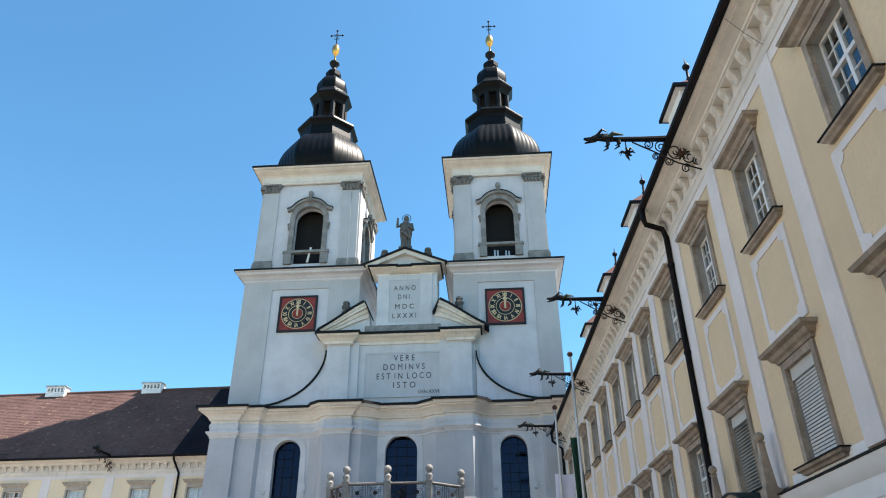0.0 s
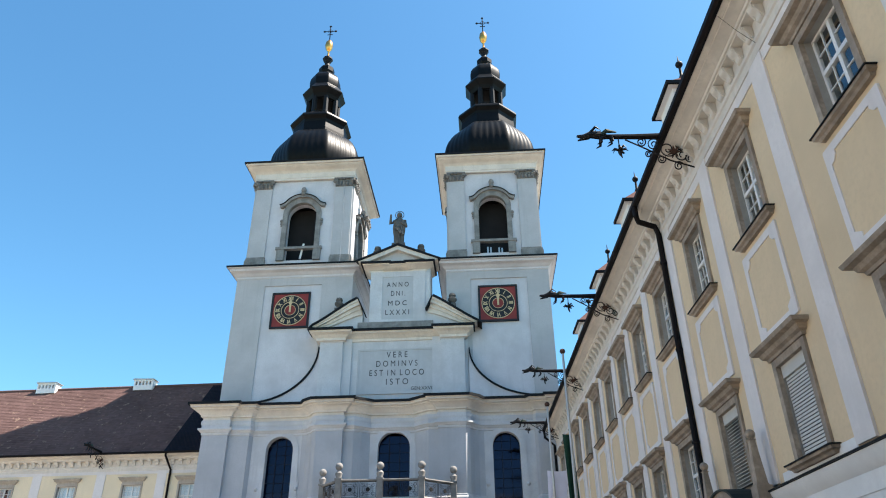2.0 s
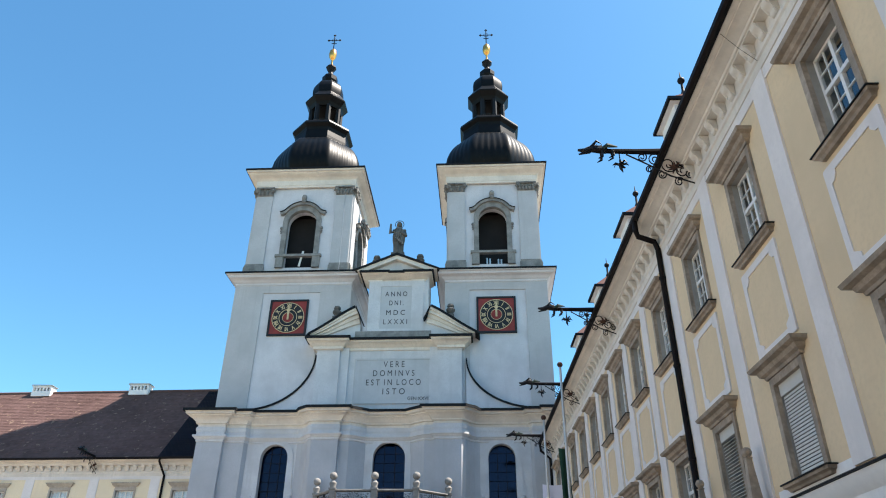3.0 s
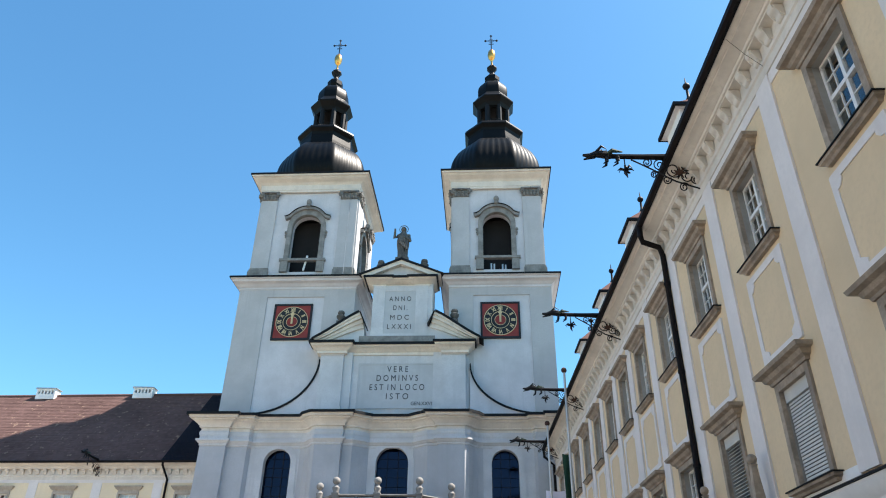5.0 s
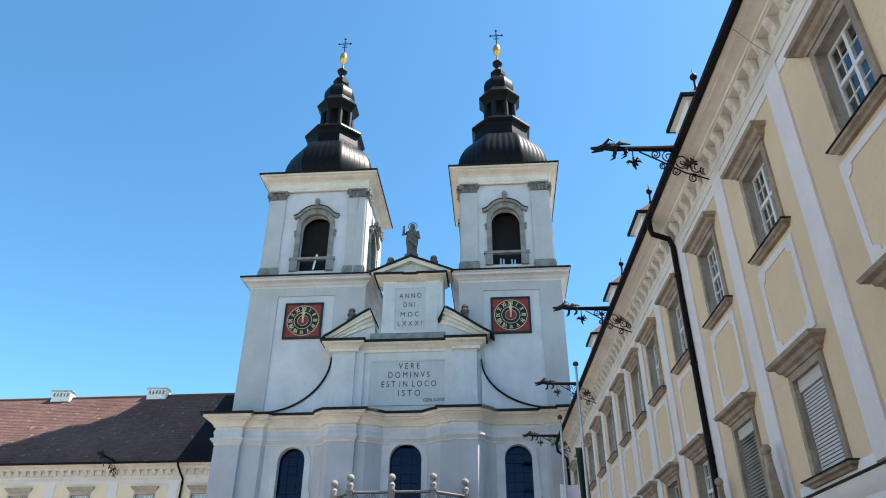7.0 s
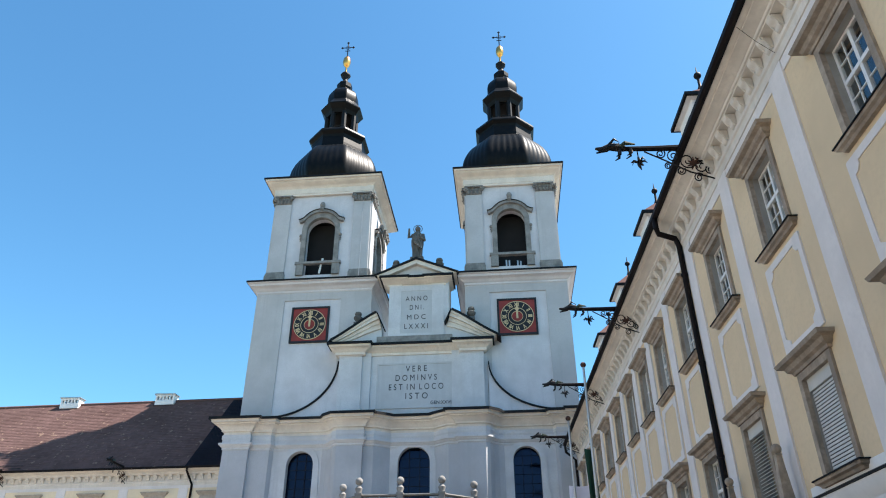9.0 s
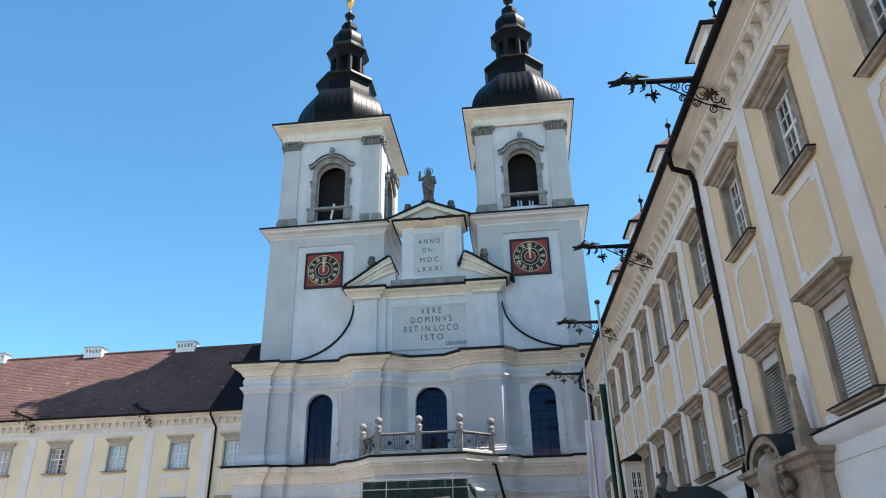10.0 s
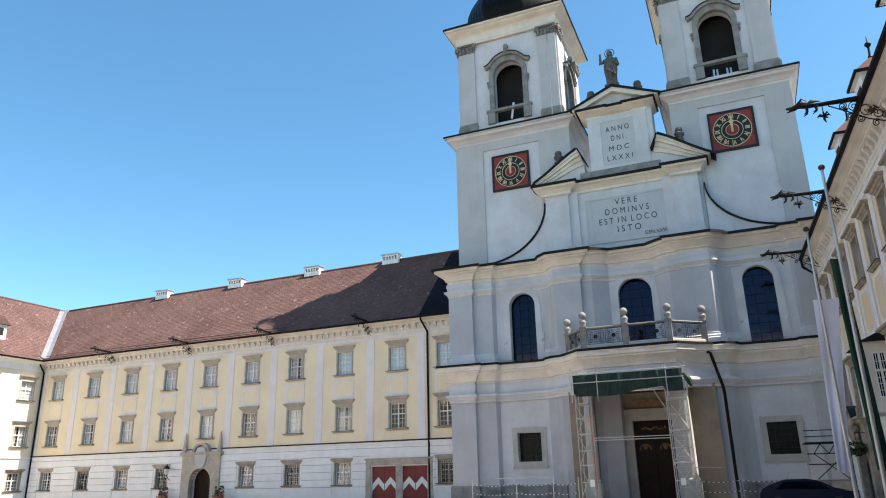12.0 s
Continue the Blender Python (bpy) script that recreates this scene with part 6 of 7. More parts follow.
def spout(m, group):
    """A dragon-headed water spout with its wrought-iron bracket; out of the wall along -y."""
    sp = thing("dragon_spout", "dark dragon-headed water spout on scrolled wrought-iron bracket", "water spout", m, group)
    Z = 14.42
    bm = B()
    tube(bm, [(0, -0.8, Z), (0, -1.6, Z), (0, -2.55, Z + 0.02)], [0.10, 0.085, 0.075], 8)
    part("pipe", bm, GUTTER, sp)
    bm = B()
    tube(bm, [(0, -2.45, Z + 0.02), (0, -2.65, Z + 0.08), (0, -2.9, Z + 0.1), (0, -3.1, Z + 0.02), (0, -3.3, Z + 0.06)], [0.09, 0.13, 0.11, 0.09, 0.035], 8)
    head = part("dragon_head", bm, IRON, sp, "cast dragon head", True)

    def limb(name, pts, radii, m=IRON):
        b = B()
        tube(b, pts, radii, 6)
        part(name, b, m, head)
    limb("jaw", [(0, -2.95, Z), (0, -3.28, Z - 0.1)], [0.06, 0.025])
    for q in (-1, 1):
        limb("horn", [(q * 0.06, -2.9, Z + 0.14), (q * 0.12, -2.75, Z + 0.3), (q * 0.1, -2.62, Z + 0.22)], [0.05, 0.04, 0.012])
        limb("wing", [(q * 0.06, -2.6, Z + 0.05), (q * 0.12, -2.45, Z + 0.14), (q * 0.1, -2.15, Z + 0.1)], [0.06, 0.07, 0.02], PATINA)
        limb("claw", [(q * 0.05, -2.6, Z - 0.02), (q * 0.1, -2.62, Z - 0.24), (q * 0.1, -2.74, Z - 0.32)], [0.05, 0.04, 0.015])
        limb("claw", [(q * 0.05, -2.3, Z - 0.02), (q * 0.08, -2.28, Z - 0.18), (q * 0.08, -2.42, Z - 0.28)], [0.05, 0.035, 0.015])
    for k in range(4):
        limb("crest", [(0, -2.5 - k * 0.14, Z + 0.08), (0, -2.44 - k * 0.14, Z + 0.27)], [0.045, 0.01])
    bm = B()
    tube(bm, [(0, -2.1, Z - 0.06), (0, -2.1, Z - 0.3)], 0.018, 5)
    for k in range(8):
        a = k * math.pi / 4
        tube(bm, [(0, -2.1, Z - 0.48), (0.11 * math.cos(a), -2.1 + 0.16 * math.sin(a), Z - 0.44 + 0.08 * math.sin(2 * a)), (0.16 * math.cos(a), -2.1 + 0.24 * math.sin(a), Z - 0.5)], [0.04, 0.035, 0.008], 5)
    tube(bm, [(0, -2.1, Z - 0.3), (0, -2.1, Z - 0.62), (0, -2.06, Z - 0.75)], [0.03, 0.045, 0.012], 6)
    part("pendant", bm, IRON, sp, "hanging iron blossom")

    def spiral(bm, y, z, r, turns, d, start=0.0, rad=0.02):
        pts = []
        n = int(14 * turns)
        for i in range(n + 1):
            t = i / n
            a = start + d * t * turns * 2 * math.pi
            rr = r * (1 - 0.82 * t)
            pts.append((0.03 * math.sin(a), y + rr * math.cos(a), z + rr * math.sin(a)))
        tube(bm, pts, rad, 4, False)
    bm = B()
    tube(bm, [(0, -0.05, 13.3), (0, -0.7, 13.55), (0, -1.3, 13.95), (0, -1.9, 14.32)], 0.025, 5)
    for y, z, r, d in ((-0.35, 13.72, 0.22, 1), (-0.72, 13.95, 0.28, -1), (-1.1, 14.12, 0.2, 1), (-1.45, 14.22, 0.14, -1), (-0.3, 14.05, 0.18, -1), (-0.5, 13.35, 0.14, 1), (-0.95, 13.6, 0.13, -1), (-1.3, 13.78, 0.1, 1), (-0.15, 13.6, 0.14, 1)):
        spiral(bm, y, z, r, 1.6, d, 0.6)
    part("bracket", bm, IRON, sp, "scrolled wrought-iron bracket")
    bm = B()
    for k in range(7):
        a = k * 0.9
        tube(bm, [(0, -0.55, 13.85), (0.12 * math.sin(a), -0.55 + 0.2 * math.cos(a), 13.85 + 0.14 * math.sin(a))], [0.06, 0.012], 5)
    part("leaf_cluster", bm, RUST, sp, "rusty iron leaf cluster")
    return sp


first = spout(M_R @ Matrix.Translation((-16.86, 0, 0)), "dragon spouts")
for s in (27.88, 37.57, 48.2):
    copy_thing(first, M_R @ Matrix.Translation((-s, 0, 0)))
for x in (-29.56, -39.65, -49.47, -59.67):
    copy_thing(first, M_WING @ Matrix.Translation((x, 0, 0)))

# portal with coat of arms
pt = thing("stone_portal", "weathered sandstone portal with segmental pediment, arms and ball posts", "portal", M_R @ Matrix.Translation((R_PORTAL, 0, 0)))
bm = B()
arc = [(1.3 * math.cos(math.pi * k / 14), 1.75 + 1.25 * math.sin(math.pi * k / 14)) for k in range(15)]
q = [(1.3, GZ)] + arc + [(-1.3, GZ)]
o = [(1.95, GZ)] + [(max(-1.95, min(1.95, 2.9 * math.cos(math.pi * k / 14))), 1.75 + min(1.9, 2.9 * math.sin(math.pi * k / 14))) for k in range(15)] + [(-1.95, GZ)]
band(bm, q, o, -0.35, 0.4)
part("arch", bm, STONE, pt)
bm = B()
sweep(bm, [(-2.0, 0), (-2.0, -0.32), (2.0, -0.32), (2.0, 0)], [(-0.3, 3.55), (0.02, 3.55), (0.06, 3.65), (0.16, 3.72), (0.22, 3.85), (0.34, 3.9), (0.36, 4.0), (-0.3, 4.05)])
part("entablature", bm, STONE, pt)
bm = B()
seg = [(1.15 * math.cos(math.pi * (0.06 + 0.88 * k / 14)), 3.85 + 0.75 * math.sin(math.pi * (0.06 + 0.88 * k / 14))) for k in range(15)]
band(bm, [(x * 0.82, 3.85 + (z - 3.85) * 0.76) for x, z in seg], seg, -0.72, 0.0)
part("segmental_pediment", bm, STONE, pt)
bm = B()
band(bm, seg, [(x * 1.04, z + 0.045) for x, z in seg], -0.78, 0.0)
part("pediment_flashing", bm, GREEN, pt, "green copper flashing")
bm = B()
lathe(bm, [(0.1, 2.65), (0.32, 2.85), (0.46, 3.3), (0.5, 3.7), (0.4, 4.1), (0.15, 4.3)], 20, 0, -0.38, 0, lambda a: 1 + 0.1 * math.sin(a * 6))
for k in range(14):
    a = 2 * math.pi * k / 14
    ball(bm, (0.62 * math.cos(a), -0.5, 3.45 + 0.82 * math.sin(a)), 0.14, 8, 6)
    tube(bm, [(0.5 * math.cos(a), -0.5, 3.45 + 0.7 * math.sin(a)), (0.66 * math.cos(a + 0.3), -0.62, 3.45 + 0.86 * math.sin(a + 0.3)), (0.5 * math.cos(a + 0.5), -0.66, 3.45 + 0.6 * math.sin(a + 0.5))], [0.06, 0.05, 0.02], 6)
part("coat_of_arms", bm, STONE, pt, "weathered carved coat of arms", True)
for x in (-1.85, 1.6):
    bm = B()
    box(bm, x - 0.18, x + 0.18, -0.51, -0.16, 4.02, 4.45)
    lathe(bm, [(0.2, 4.45), (0.17, 4.5), (0.09, 5.38), (0.09, 5.42), (0.12, 5.45), (0.06, 5.48)], 4, x, -0.34, math.pi / 4)
    ball(bm, (x, -0.34, 5.58), 0.115, 12, 8)
    part("ball_post", bm, STONE, pt, "tapering stone post with ball")
part("door", boxes((-1.3, 1.3, 0.3, 0.36, GZ, 3.0)), WOOD, pt, "dark wooden portal door")

copy_thing(pt, M_R @ Matrix.Translation((FAR_PORTAL, 0, 0)))
hb = thing("hanging_basket", "round hanging basket of dark green leaves beside the portal", "plant", M_R @ Matrix.Translation((FAR_PORTAL + 1.75, -0.8, 2.35)))
bm = B()
tube(bm, [(0, 0.45, 0.85), (0, 0.0, 0.85), (0, 0.0, 0.3)], 0.02, 5)
part("bracket", bm, IRON, hb)
bm = B()
lathe(bm, [(0.1, -0.28), (0.3, -0.12), (0.36, 0.08), (0.33, 0.1)], 14)
part("basket", bm, WOOD, hb)
rng = random.Random(8)
bm = B()
for _ in range(220):
    u = Vector((rng.gauss(0, 1), rng.gauss(0, 1), rng.gauss(0, 1))).normalized() * rng.uniform(0.3, 0.5)
    u.z = u.z * 0.8 + 0.12
    d = Vector((rng.uniform(-1, 1), rng.uniform(-1, 1), rng.uniform(-0.6, 0.6))).normalized() * 0.1
    e = d.orthogonal().normalized() * 0.05
    bm.faces.new([bm.verts.new(u + k) for k in (-d, e, d, -e)])
tagged(part("leaves", bm, LEAF, hb), kind="stuff")

# porch with columns
pc = thing("columned_porch", "small porch on stone columns with green copper gable roof", "porch", M_R @ Matrix.Translation((PORCH, 0, 0)))
OUT = 1.6
HW = 1.95
bm = B()
for s in (-1, 1):
    box(bm, s * (HW - 0.3) - 0.28, s * (HW - 0.3) + 0.28, -OUT - 0.02, 0, 2.55, 2.92)
box(bm, -HW, HW, -OUT - 0.02, -OUT + 0.55, 2.55, 2.92)
box(bm, -HW + 0.05, HW - 0.05, -OUT + 0.55, 0, 2.8, 2.92)
part("beam", bm, FRAMEST, pc)
bm = B()
sweep(bm, [(-HW, 0), (-HW, -OUT), (HW, -OUT), (HW, 0)], [(-0.1, 2.92), (0.05, 2.92), (0.1, 3.06), (0.2, 3.15), (0.24, 3.27), (-0.1, 3.33)])
part("cornice", bm, FRAMEST, pc)
bm = B()
prism(bm, [(-HW, 3.3), (HW, 3.3), (0, 4.08)], -OUT + 0.05, 0)
part("gable", bm, TRIMW, pc)
bm = B()
band(bm, [(-HW - 0.36, 3.22), (0, 4.12), (HW + 0.36, 3.22)], [(-HW - 0.38, 3.31), (0, 4.25), (HW + 0.38, 3.31)], -OUT - 0.3, 0.0)
part("roof", bm, GREEN, pc, "dark green copper roof")
for x, y in ((-HW + 0.3, -OUT + 0.27), (HW - 0.3, -OUT + 0.27), (-HW + 1.0, -OUT + 0.27), (HW - 1.0, -OUT + 0.27)):
    bm = B()
    box(bm, x - 0.24, x + 0.24, y - 0.24, y + 0.24, GZ, 0.1)
    lathe(bm, [(0.22, 0.1), (0.18, 0.2), (0.18, 1.2), (0.155, 2.25), (0.19, 2.29), (0.17, 2.34), (0.25, 2.45)], 16, x, y)
    box(bm, x - 0.26, x + 0.26, y - 0.26, y + 0.26, 2.44, 2.56)
    part("column", bm, STONE, pc, "tan stone column", True)
part("doorway", boxes((-1.0, 1.0, 0.3, 0.36, GZ, 2.6)), WOOD, pc, "dark brown double door")
for x, h, n in ((0.3, 0.62, 1), (-0.62, 0.4, 2)):
    bm = B()
    zz = 4.02 if n == 1 else 3.92
    if n == 1:
        lathe(bm, [(0.2, zz), (0.2, zz + 0.2), (0.14, zz + 0.25), (0.05, zz + h), (0.02, zz + h + 0.05)], 4, x, -OUT + 0.1, math.pi / 4)
        part("obelisk", bm, PALESTONE, pc)
    elif n == 2:
        lathe(bm, [(0.12, zz), (0.07, zz + 0.2), (0.06, zz + 0.3)], 10, x, -OUT - 0.1)
        ball(bm, (x, -OUT - 0.1, zz + 0.38), 0.1, 10, 8)
        part("ball_finial", bm, STONE, pc)
bm = B()
base = M_R @ Vector((PORCH - 0.32, -OUT + 0.05, 4.06))
box(bm, -0.28, 0.28, -0.22, 0.22, 0, 0.2)
lathe(bm, [(0.3, 0.2), (0.26, 0.5), (0.3, 0.75), (0.22, 1.0), (0.1, 1.08)], 16, 0, 0, 0, lambda a: 1 + 0.1 * math.sin(5 * a))
ball(bm, (0, 0, 1.2), 0.14, 10, 8, 1.2)
for s in (-1, 1):
    tube(bm, [(s * 0.22, 0, 0.95), (s * 0.42, -0.05, 0.8), (s * 0.4, -0.1, 1.05)], [0.09, 0.07, 0.05], 6)
solo("statue", bm, DARKST, "small dark stone group of figures on the porch roof", "statue", m=Matrix.Translation(base) @ Matrix.Diagonal((0.56, 0.56, 0.66, 1)), smooth=True)

# oriel at the far end
ori = thing("oriel", "cream box oriel with white lattice window and dark roof", "oriel", M_R @ Matrix.Translation((-37.6, 0, 0)))
bm = B()
wall_grid(bm, -1.55, 1.55, 3.75, 6.75, -0.85, -0.7, [(-0.6, 0.6, 4.5, 6.3)])
box(bm, -1.55, -1.4, -0.7, 0, 3.75, 6.75)
box(bm, -1.4, 1.55, -0.7, 0, 3.75, 3.95)
part("body", bm, CREAM, ori)
bm = B()
wall_grid(bm, 0, 0.70, 3.95, 6.75, 0, 0.15, [(0.1, 0.62, 4.35, 6.3)])
bmesh.ops.transform(bm, matrix=Matrix(((0, -1, 0, 1.55), (1, 0, 0, -0.70), (0, 0, 1, 0), (0, 0, 0, 1))), verts=bm.verts[:])
part("side_wall", bm, CREAM, ori)
me = sash_mesh(0.52, 1.95, 4, 2, 0.6)
ob = part("side_sash", me, None, ori)
ob.matrix_local = Matrix(((0, -1, 0, 1.54), (1, 0, 0, -0.60), (0, 0, 1, 4.35), (0, 0, 0, 1)))
part("front_sash", sash_mesh(1.2, 1.8), None, ori).matrix_local = Matrix.Translation((-0.6, -0.8, 4.5))
part("dark_interior", boxes((-1.3, 1.3, -0.55, -0.05, 3.96, 6.7)), DARK, ori)
bm = B()
v = [bm.verts.new(p) for p in ((-1.75, -1.05, 6.75), (1.75, -1.05, 6.75), (1.75, 0, 6.75), (-1.75, 0, 6.75), (1.5, 0, 7.25), (-1.5, 0, 7.25))]
for f in ((0, 1, 4, 5), (1, 2, 4), (3, 0, 5), (3, 2, 1, 0), (2, 3, 5, 4)):
    bm.faces.new([v[i] for i in f])
part("roof", bm, FLASH, ori)

# ---- flags ----


def flag(x, y, top, z1, z0, w_top, w_low, x_off, x_low, material, label, seed):
    f = thing("flag_pole", label, "flag", group="hanging flags")
    bm = B()
    tube(bm, [(x, y, GZ), (x, y, top * 0.5), (x, y, top)], [0.075, 0.06, 0.045], 10)
    part("pole", bm, STEEL, f, "grey metal pole", True)
    bm = B()
    ball(bm, (x, y, top + 0.08), 0.11, 10, 8)
    part("ball", bm, RUST, f)
    rng = random.Random(seed)
    nx, nz = 22, 44
    ph = rng.random() * 6
    grid = []
    for j in range(nz + 1):
        t = j / nz
        row = []
        for i in range(nx + 1):
            u = i / nx
            w = w_top + (w_low - w_top) * t ** 0.8
            px = x + x_off + (x_low - x_off) * t + u * w
            py = y + 0.2 - 0.05 * (0.3 + t) * math.sin(u * (7 + 7 * t) + ph) - 0.05 * math.sin(t * 9 + u * 3)
            pz = z1 + (z0 - z1) * t - 0.05 * math.sin(u * math.pi)
            row.append((px, py, pz))
        grid.append(row)
    bm = B()
    vs = [[bm.verts.new(p) for p in row] for row in grid]
    vb = [[bm.verts.new((p[0], p[1] + 0.008, p[2])) for p in row] for row in grid]
    for j in range(nz):
        for i in range(nx):
            bm.faces.new((vs[j][i], vs[j + 1][i], vs[j + 1][i + 1], vs[j][i + 1]))
            bm.faces.new((vb[j][i], vb[j][i + 1], vb[j + 1][i + 1], vb[j + 1][i]))
    me = bpy.data.meshes.new("cloth")
    bm.to_mesh(me)
    bm.free()
    me.materials.append(material)
    me.polygons.foreach_set("use_smooth", [True] * len(me.polygons))
    part("cloth", me, None, f)


flag(2.72, 30.0, 10.3, 7.65, 1.45, 0.88, 0.42, -0.2, -0.42, FLAGW, "white flag hanging long from a grey metal pole", 1)
flag(3.12, 26.0, 11.2, 8.15, 1.5, 0.32, 0.40, -0.27, -0.1, FLAGG, "dark green flag hanging long from a grey metal pole", 2)

# ---- scaffold before the porch ----
sc = thing("scaffold", "galvanised tube scaffold with green debris net before the portal", "scaffold")


def pole(a, b, r=0.03, m=STEEL, name="tube"):
    bm = B()
    tube(bm, [a, b], r, 6)
    part(name, bm, m, sc)


for xa, xb in ((-10.55, -9.75), (-4.9, -3.75)):
    for x in (xa, xb):
        for y in (46.9, 47.9):
            pole((x, y, PZ), (x, y, 7.95))
    for k, z in enumerate((1.0, 2.0, 2.9, 3.9, 4.9, 5.8, 6.6, 7.6)):
        for y in (46.9, 47.9):
            pole((xa, y, z), (xb, y, z), 0.024)
    for z0, z1 in ((0.2, 2.0), (2.0, 3.9), (3.9, 5.8), (5.8, 7.6)):
        pole((xa, 46.9, z0), (xb, 46.9, z1), 0.022)
    for k in range(12):
        if xa > -6:
            pole((xa + 0.35, 47.2, 0.3 + k * 0.3), (xa + 0.75, 47.2, 0.3 + k * 0.3), 0.018, name="rung")
for z in (7.7, 7.12):
    pole((-10.75, 46.74, z), (-3.45, 46.74, z), 0.034)
pole((-10.6, 46.9, 6.42), (-3.7, 46.9, 6.42), 0.03)
for x in (-10.72, -9.05, -4.75, -3.6):
    pole((x, 46.78, 5.9), (x, 46.78, 8.1), 0.03)
for x in (-10.55, -9.75, -4.9, -3.75):
    part("base_plate", boxes((x - 0.09, x + 0.09, 46.81, 46.99, PZ, PZ + 0.015)), STEEL, sc)
for xa, xb, ys in ((-10.55, -9.75, (46.9, 47.9)), (-4.9, -3.75, (46.9, 47.9))):
    for x in (xa, xb):
        for z in (1.0, 2.9, 4.9, 6.6):
            pole((x, ys[0], z), (x, ys[1], z), 0.024)
    for z in (2.02, 3.92, 5.82):
        part("deck_board", boxes((xa, xb, ys[0] + 0.05, ys[1] - 0.05, z, z + 0.045)), STEEL, sc, "perforated steel deck board")
    for z0 in (0.2, 2.1, 4.0):
        pole((xb, ys[0] - 0.03, z0), (xa, ys[0] - 0.03, z0 + 1.8), 0.02, name="brace")
pole((-5.6, 46.9, 6.4), (-4.9, 46.9, 5.1), 0.024, name="brace")
pole((-3.75, 46.85, 1.75), (-2.2, 46.85, 1.7), 0.026)
for z in (3.65, 3.5):
    pole((-9.75, 46.95, z), (-4.9, 46.95, z), 0.026)
pole((-9.6, 46.9, 0.6), (-9.68, 46.9, 5.6), 0.032, ORANGE, "orange_tube")
bm = B()
n = 40
rng = random.Random(4)
for y, s in ((46.82, 1), (46.835, -1)):
    up, lo = [], []
    for i in range(n + 1):
        x = -10.6 + 6.8 * i / n
        d = 0.04 * math.sin(i * 0.9) + 0.02 * math.sin(i * 2.3)
        up.append(bm.verts.new((x, y - d, 7.62)))
        lo.append(bm.verts.new((x, y + d * 0.8, 6.42 - 0.22 * math.sin(math.pi * min(1, i / n * 1.7)) + 0.5 * max(0, i / n - 0.45) - (0.35 if i > 0.84 * n else 0))))
    for i in range(n):
        bm.faces.new((lo[i], lo[i + 1], up[i + 1], up[i])[::s])
part("debris_net", bm, NET, sc, "dark green debris net")
bm = B()
tube(bm, [(-3.7, 46.85, 7.3), (-3.45, 46.8, 6.9), (-3.3, 46.85, 6.5)], [0.12, 0.2, 0.1], 7)
part("net_bundle", bm, NET, sc)
for k in range(3):
    part("platform_plank", boxes((-10.6, -3.7, 46.95 + 0.31 * k, 47.23 + 0.31 * k, 6.36, 6.42)), WOOD, sc, "dark scaffold plank")
for x in (-9.85, -4.45):
    part("notice", boxes((x - 0.14, x + 0.14, 46.8, 46.82, 0.75, 1.15)), SASH, sc, "white notice sheet")

# tape fence
fc = thing("tape_fence", "striped warning tape on thin posts before the church", "barrier")
PX = [-17.6, -14.6, -12.2, -10.6, -3.6, -1.2, 1.2]
for x in PX:
    part("post", (lambda b: (tube(b, [(x, 46.2, GZ), (x, 46.2, 1.35)], 0.028, 6), b)[1])(B()), STEEL, fc)
for a, b in zip(PX, PX[1:]):
    if b - a > 5:
        continue
    for z in (1.0, 0.45):
        n = int((b - a) / 0.13)
        for par in (0, 1):
            bm = B()
            for i in range(par, n, 2):
                t0, t1 = i / n, (i + 1) / n
                sag = lambda t: z - 0.12 * 4 * t * (1 - t)
                x0_, x1_ = a + (b - a) * t0, a + (b - a) * t1
                v = [bm.verts.new(p) for p in ((x0_, 46.19, sag(t0) - 0.017), (x1_, 46.19, sag(t1) - 0.017), (x1_, 46.19, sag(t1) + 0.017), (x0_, 46.19, sag(t0) + 0.017))]
                bm.faces.new(v)
            tagged(part("tape", bm, LETTER if par else SASH, fc, "warning tape stripes"), kind="stuff")
pole_rail = boxes((-16.0, -12.2, 46.15, 46.2, 1.33, 1.37))
part("top_rail", pole_rail, STEEL, fc)

# trestle platform by the right window
tr = thing("trestle_platform", "dark steel working platform with crossed braces by the wall", "platform")
for z in (1.75, 2.35, 3.0, 3.35, 3.7):
    part("rail", (lambda b: (tube(b, [(2.45, 49.6, z), (5.0, 49.6, z)], 0.03, 6), b)[1])(B()), IRON, tr)
for a, b in (((2.9, 0.9), (4.6, 2.35)), ((4.6, 0.9), (2.9, 2.35)), ((2.9, 2.35), (3.3, 2.9)), ((3.7, 2.35), (3.3, 2.9)), ((3.7, 2.35), (4.1, 2.9)), ((4.5, 2.35), (4.1, 2.9))):
    part("brace", (lambda m: (tube(m, [(a[0], 49.6, a[1]), (b[0], 49.6, b[1])], 0.026, 6), m)[1])(B()), IRON, tr)
for x in (2.5, 4.9):
    part("leg", (lambda m: (tube(m, [(x, 49.6, PZ), (x, 49.6, 3.75)], 0.035, 6), m)[1])(B()), STEEL, tr)
part("deck", boxes((2.4, 5.0, 49.2, 50.2, 2.9, 2.96)), WOOD, tr)

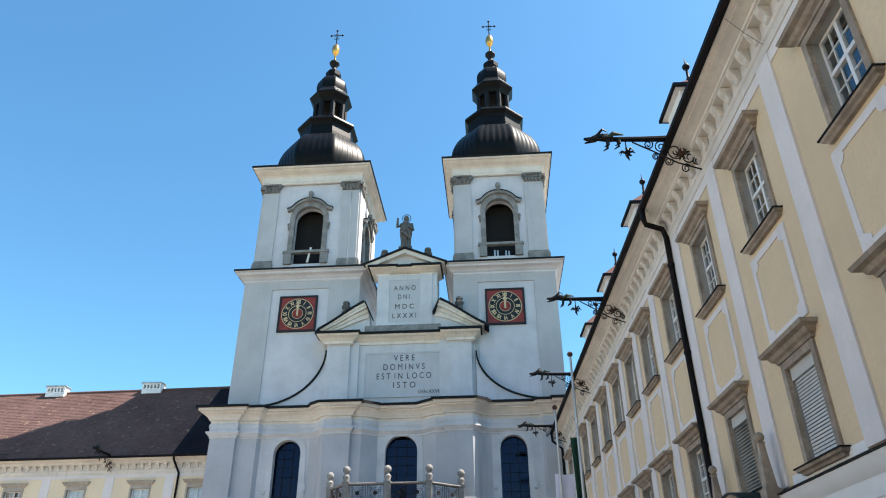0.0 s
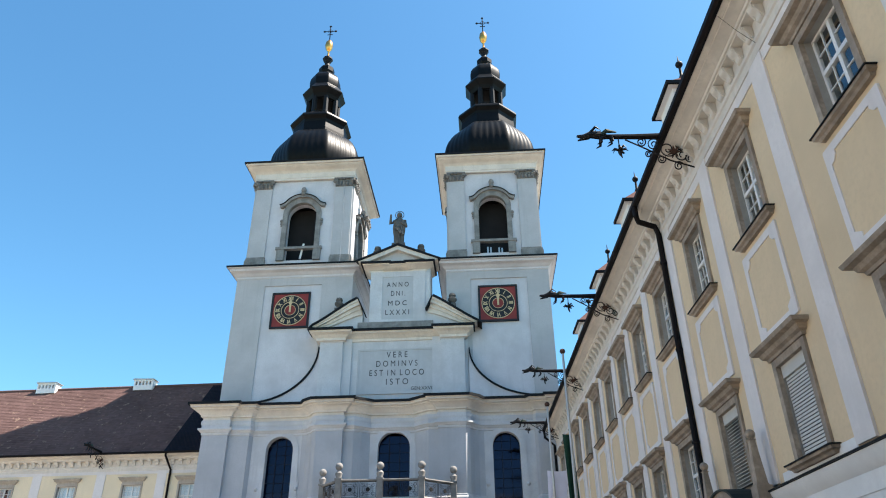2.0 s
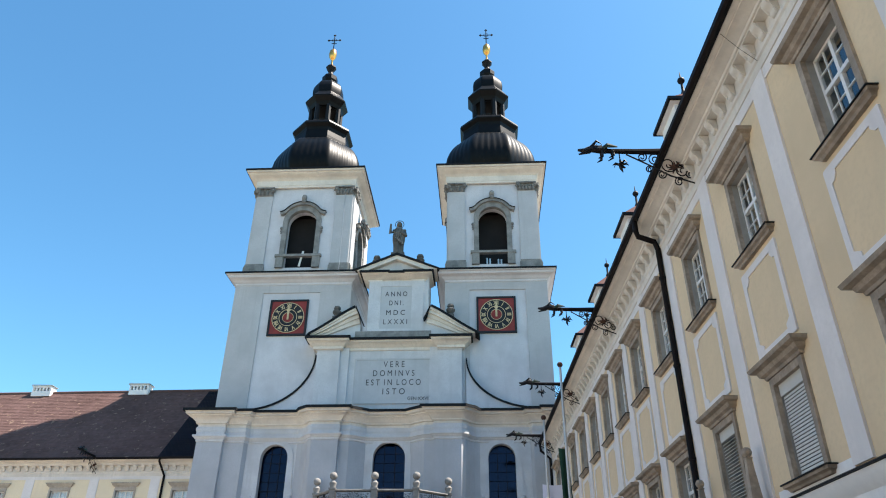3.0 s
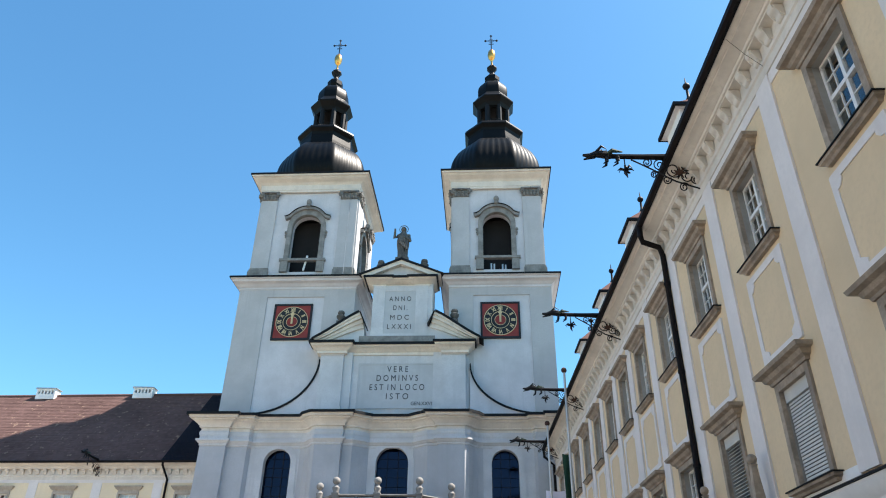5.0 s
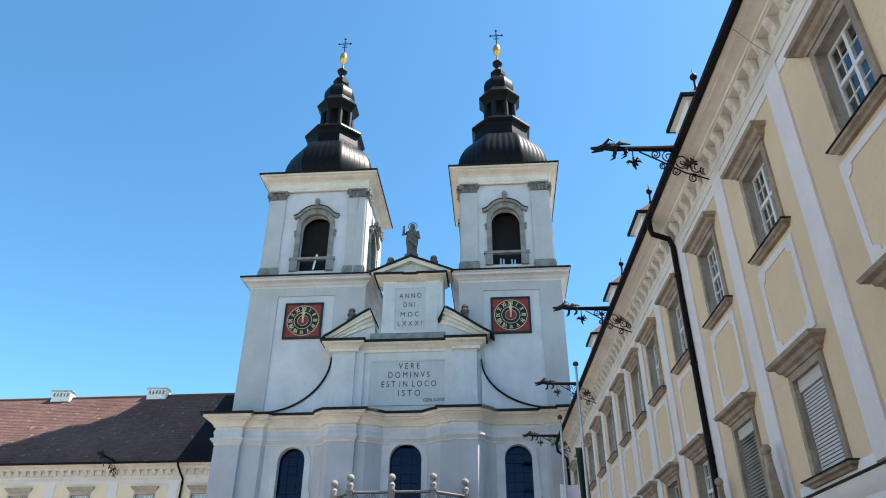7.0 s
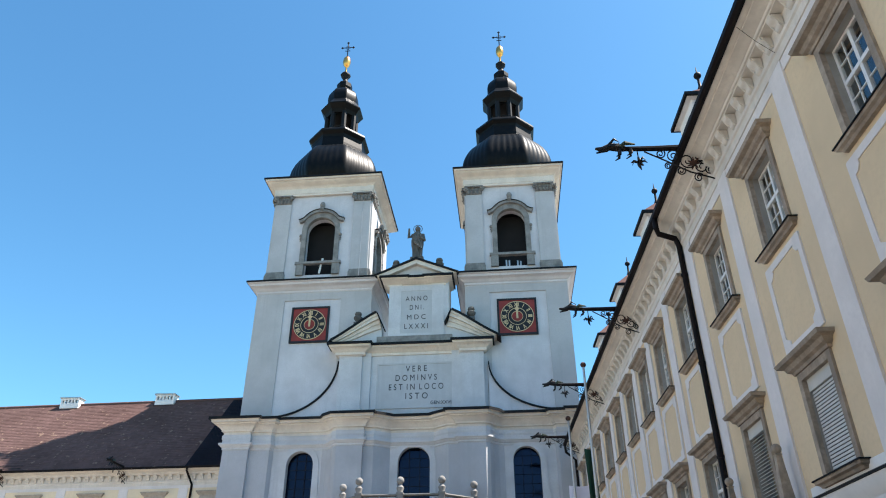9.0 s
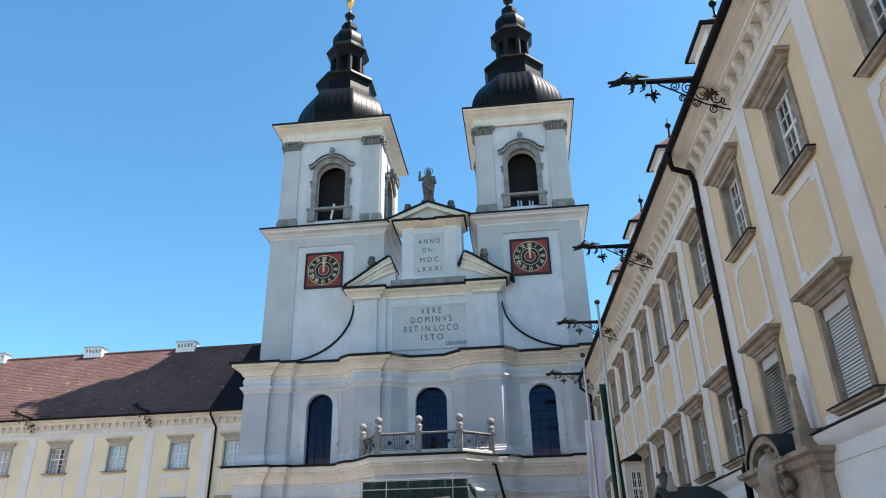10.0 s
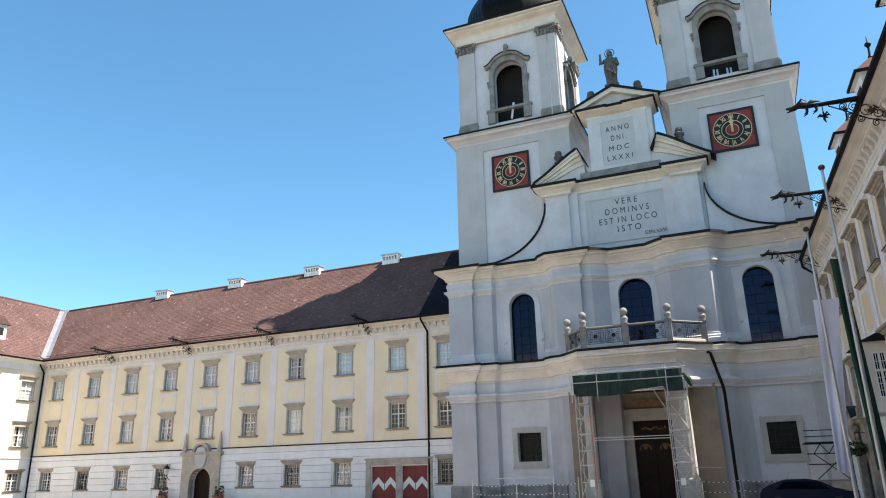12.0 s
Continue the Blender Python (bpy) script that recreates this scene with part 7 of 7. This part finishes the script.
# parked car
car = thing("parked_car", "dark blue parked hatchback before the church", "car", Matrix.Translation((1.7, 40.5, GZ)))
bm = B()
side = [(-2.05, 0.35), (2.05, 0.35), (2.1, 0.6), (2.0, 0.86), (1.2, 0.95), (0.55, 1.36), (0.1, 1.44), (-0.9, 1.42), (-1.6, 1.2), (-2.0, 0.95), (-2.1, 0.6)]
prism(bm, side, -0.8, 0.8)
bmesh.ops.bevel(bm, geom=bm.edges[:], offset=0.07, segments=2, affect="EDGES")
part("body", bm, PAINT, car, "glossy dark blue body", True)
for y in (-0.815, 0.805):
    bm = B()
    prism(bm, [(-1.35, 0.98), (0.95, 0.98), (0.5, 1.3), (-0.9, 1.33)], y, y + 0.01)
    part("side_glass", bm, LEADED, car)
for x in (-1.3, 1.3):
    for y in (-0.82, 0.62):
        me = finish("tyre", (lambda b: (lathe(b, [(0.32, 0), (0.32, 0.2)], 20), b)[1])(B()), RUBBER)
        me.transform(Matrix.Translation((x, y + 0.2, 0.32)) @ Matrix.Rotation(math.pi / 2, 4, "X"))
        part("wheel", me, None, car)

# wall lantern, plant pots and small sign by the wing's portal
wl = thing("wall_lantern", "dark iron wall lantern on a bracket", "lantern", M_WING @ Matrix.Translation((PORTAL_X - 3.7, 0, 0)))
bm = B()
tube(bm, [(0, -0.08, 1.7), (0, -0.35, 1.9), (0, -0.6, 2.1), (0, -0.6, 2.25)], 0.03, 6)
part("bracket", bm, IRON, wl)
bm = B()
lathe(bm, [(0.14, 2.25), (0.3, 2.75)], 6, 0, -0.6)
part("glass", bm, LAMPG, wl)
bm = B()
lathe(bm, [(0.36, 2.75), (0.3, 2.82), (0.08, 3.05), (0.03, 3.2)], 6, 0, -0.6)
part("cap", bm, IRON, wl)
for dx in (-3.6, 2.9):
    pot = thing("flower_pot", "terracotta pot of green leaves and red flowers beside the portal", "plant", M_WING @ Matrix.Translation((PORTAL_X + dx, -0.9, GZ)), "portal flower pots")
    bm = B()
    lathe(bm, [(0.28, 0), (0.4, 0.55), (0.44, 0.6), (0.44, 0.66), (0.38, 0.66)], 16)
    part("pot", bm, TERRA, pot)
    for nm, m_, cnt, hh, seed in (("leaves", LEAF, 90, 1.5, 1), ("flowers", FLOWER, 50, 1.0, 2)):
        rng = random.Random(seed)
        bm = B()
        for _ in range(cnt):
            a, r, z = rng.random() * 6.28, rng.random() ** 0.5 * (0.55 if nm == "flowers" else 0.4), 0.62 + rng.random() * (hh - 0.6)
            c = Vector((r * math.cos(a), r * math.sin(a), z))
            d = Vector((rng.uniform(-1, 1), rng.uniform(-1, 1), rng.uniform(-0.4, 1))).normalized() * 0.12
            e = d.orthogonal().normalized() * 0.06
            bm.faces.new([bm.verts.new(c + k) for k in (-d, e, d, -e)])
        tagged(part(nm, bm, m_, pot), kind="stuff")
sg = thing("wall_sign", "pale notice with lines of small grey writing on the wall", "sign", M_WING @ Matrix.Translation((-44.0, -0.1, 1.7)))
for k in range(3):
    part("writing_bar", boxes((-0.85, 0.85 - 0.2 * (k == 2), -0.01, 0.0, -k * 0.22, -k * 0.22 + 0.09)), LETTER, sg)
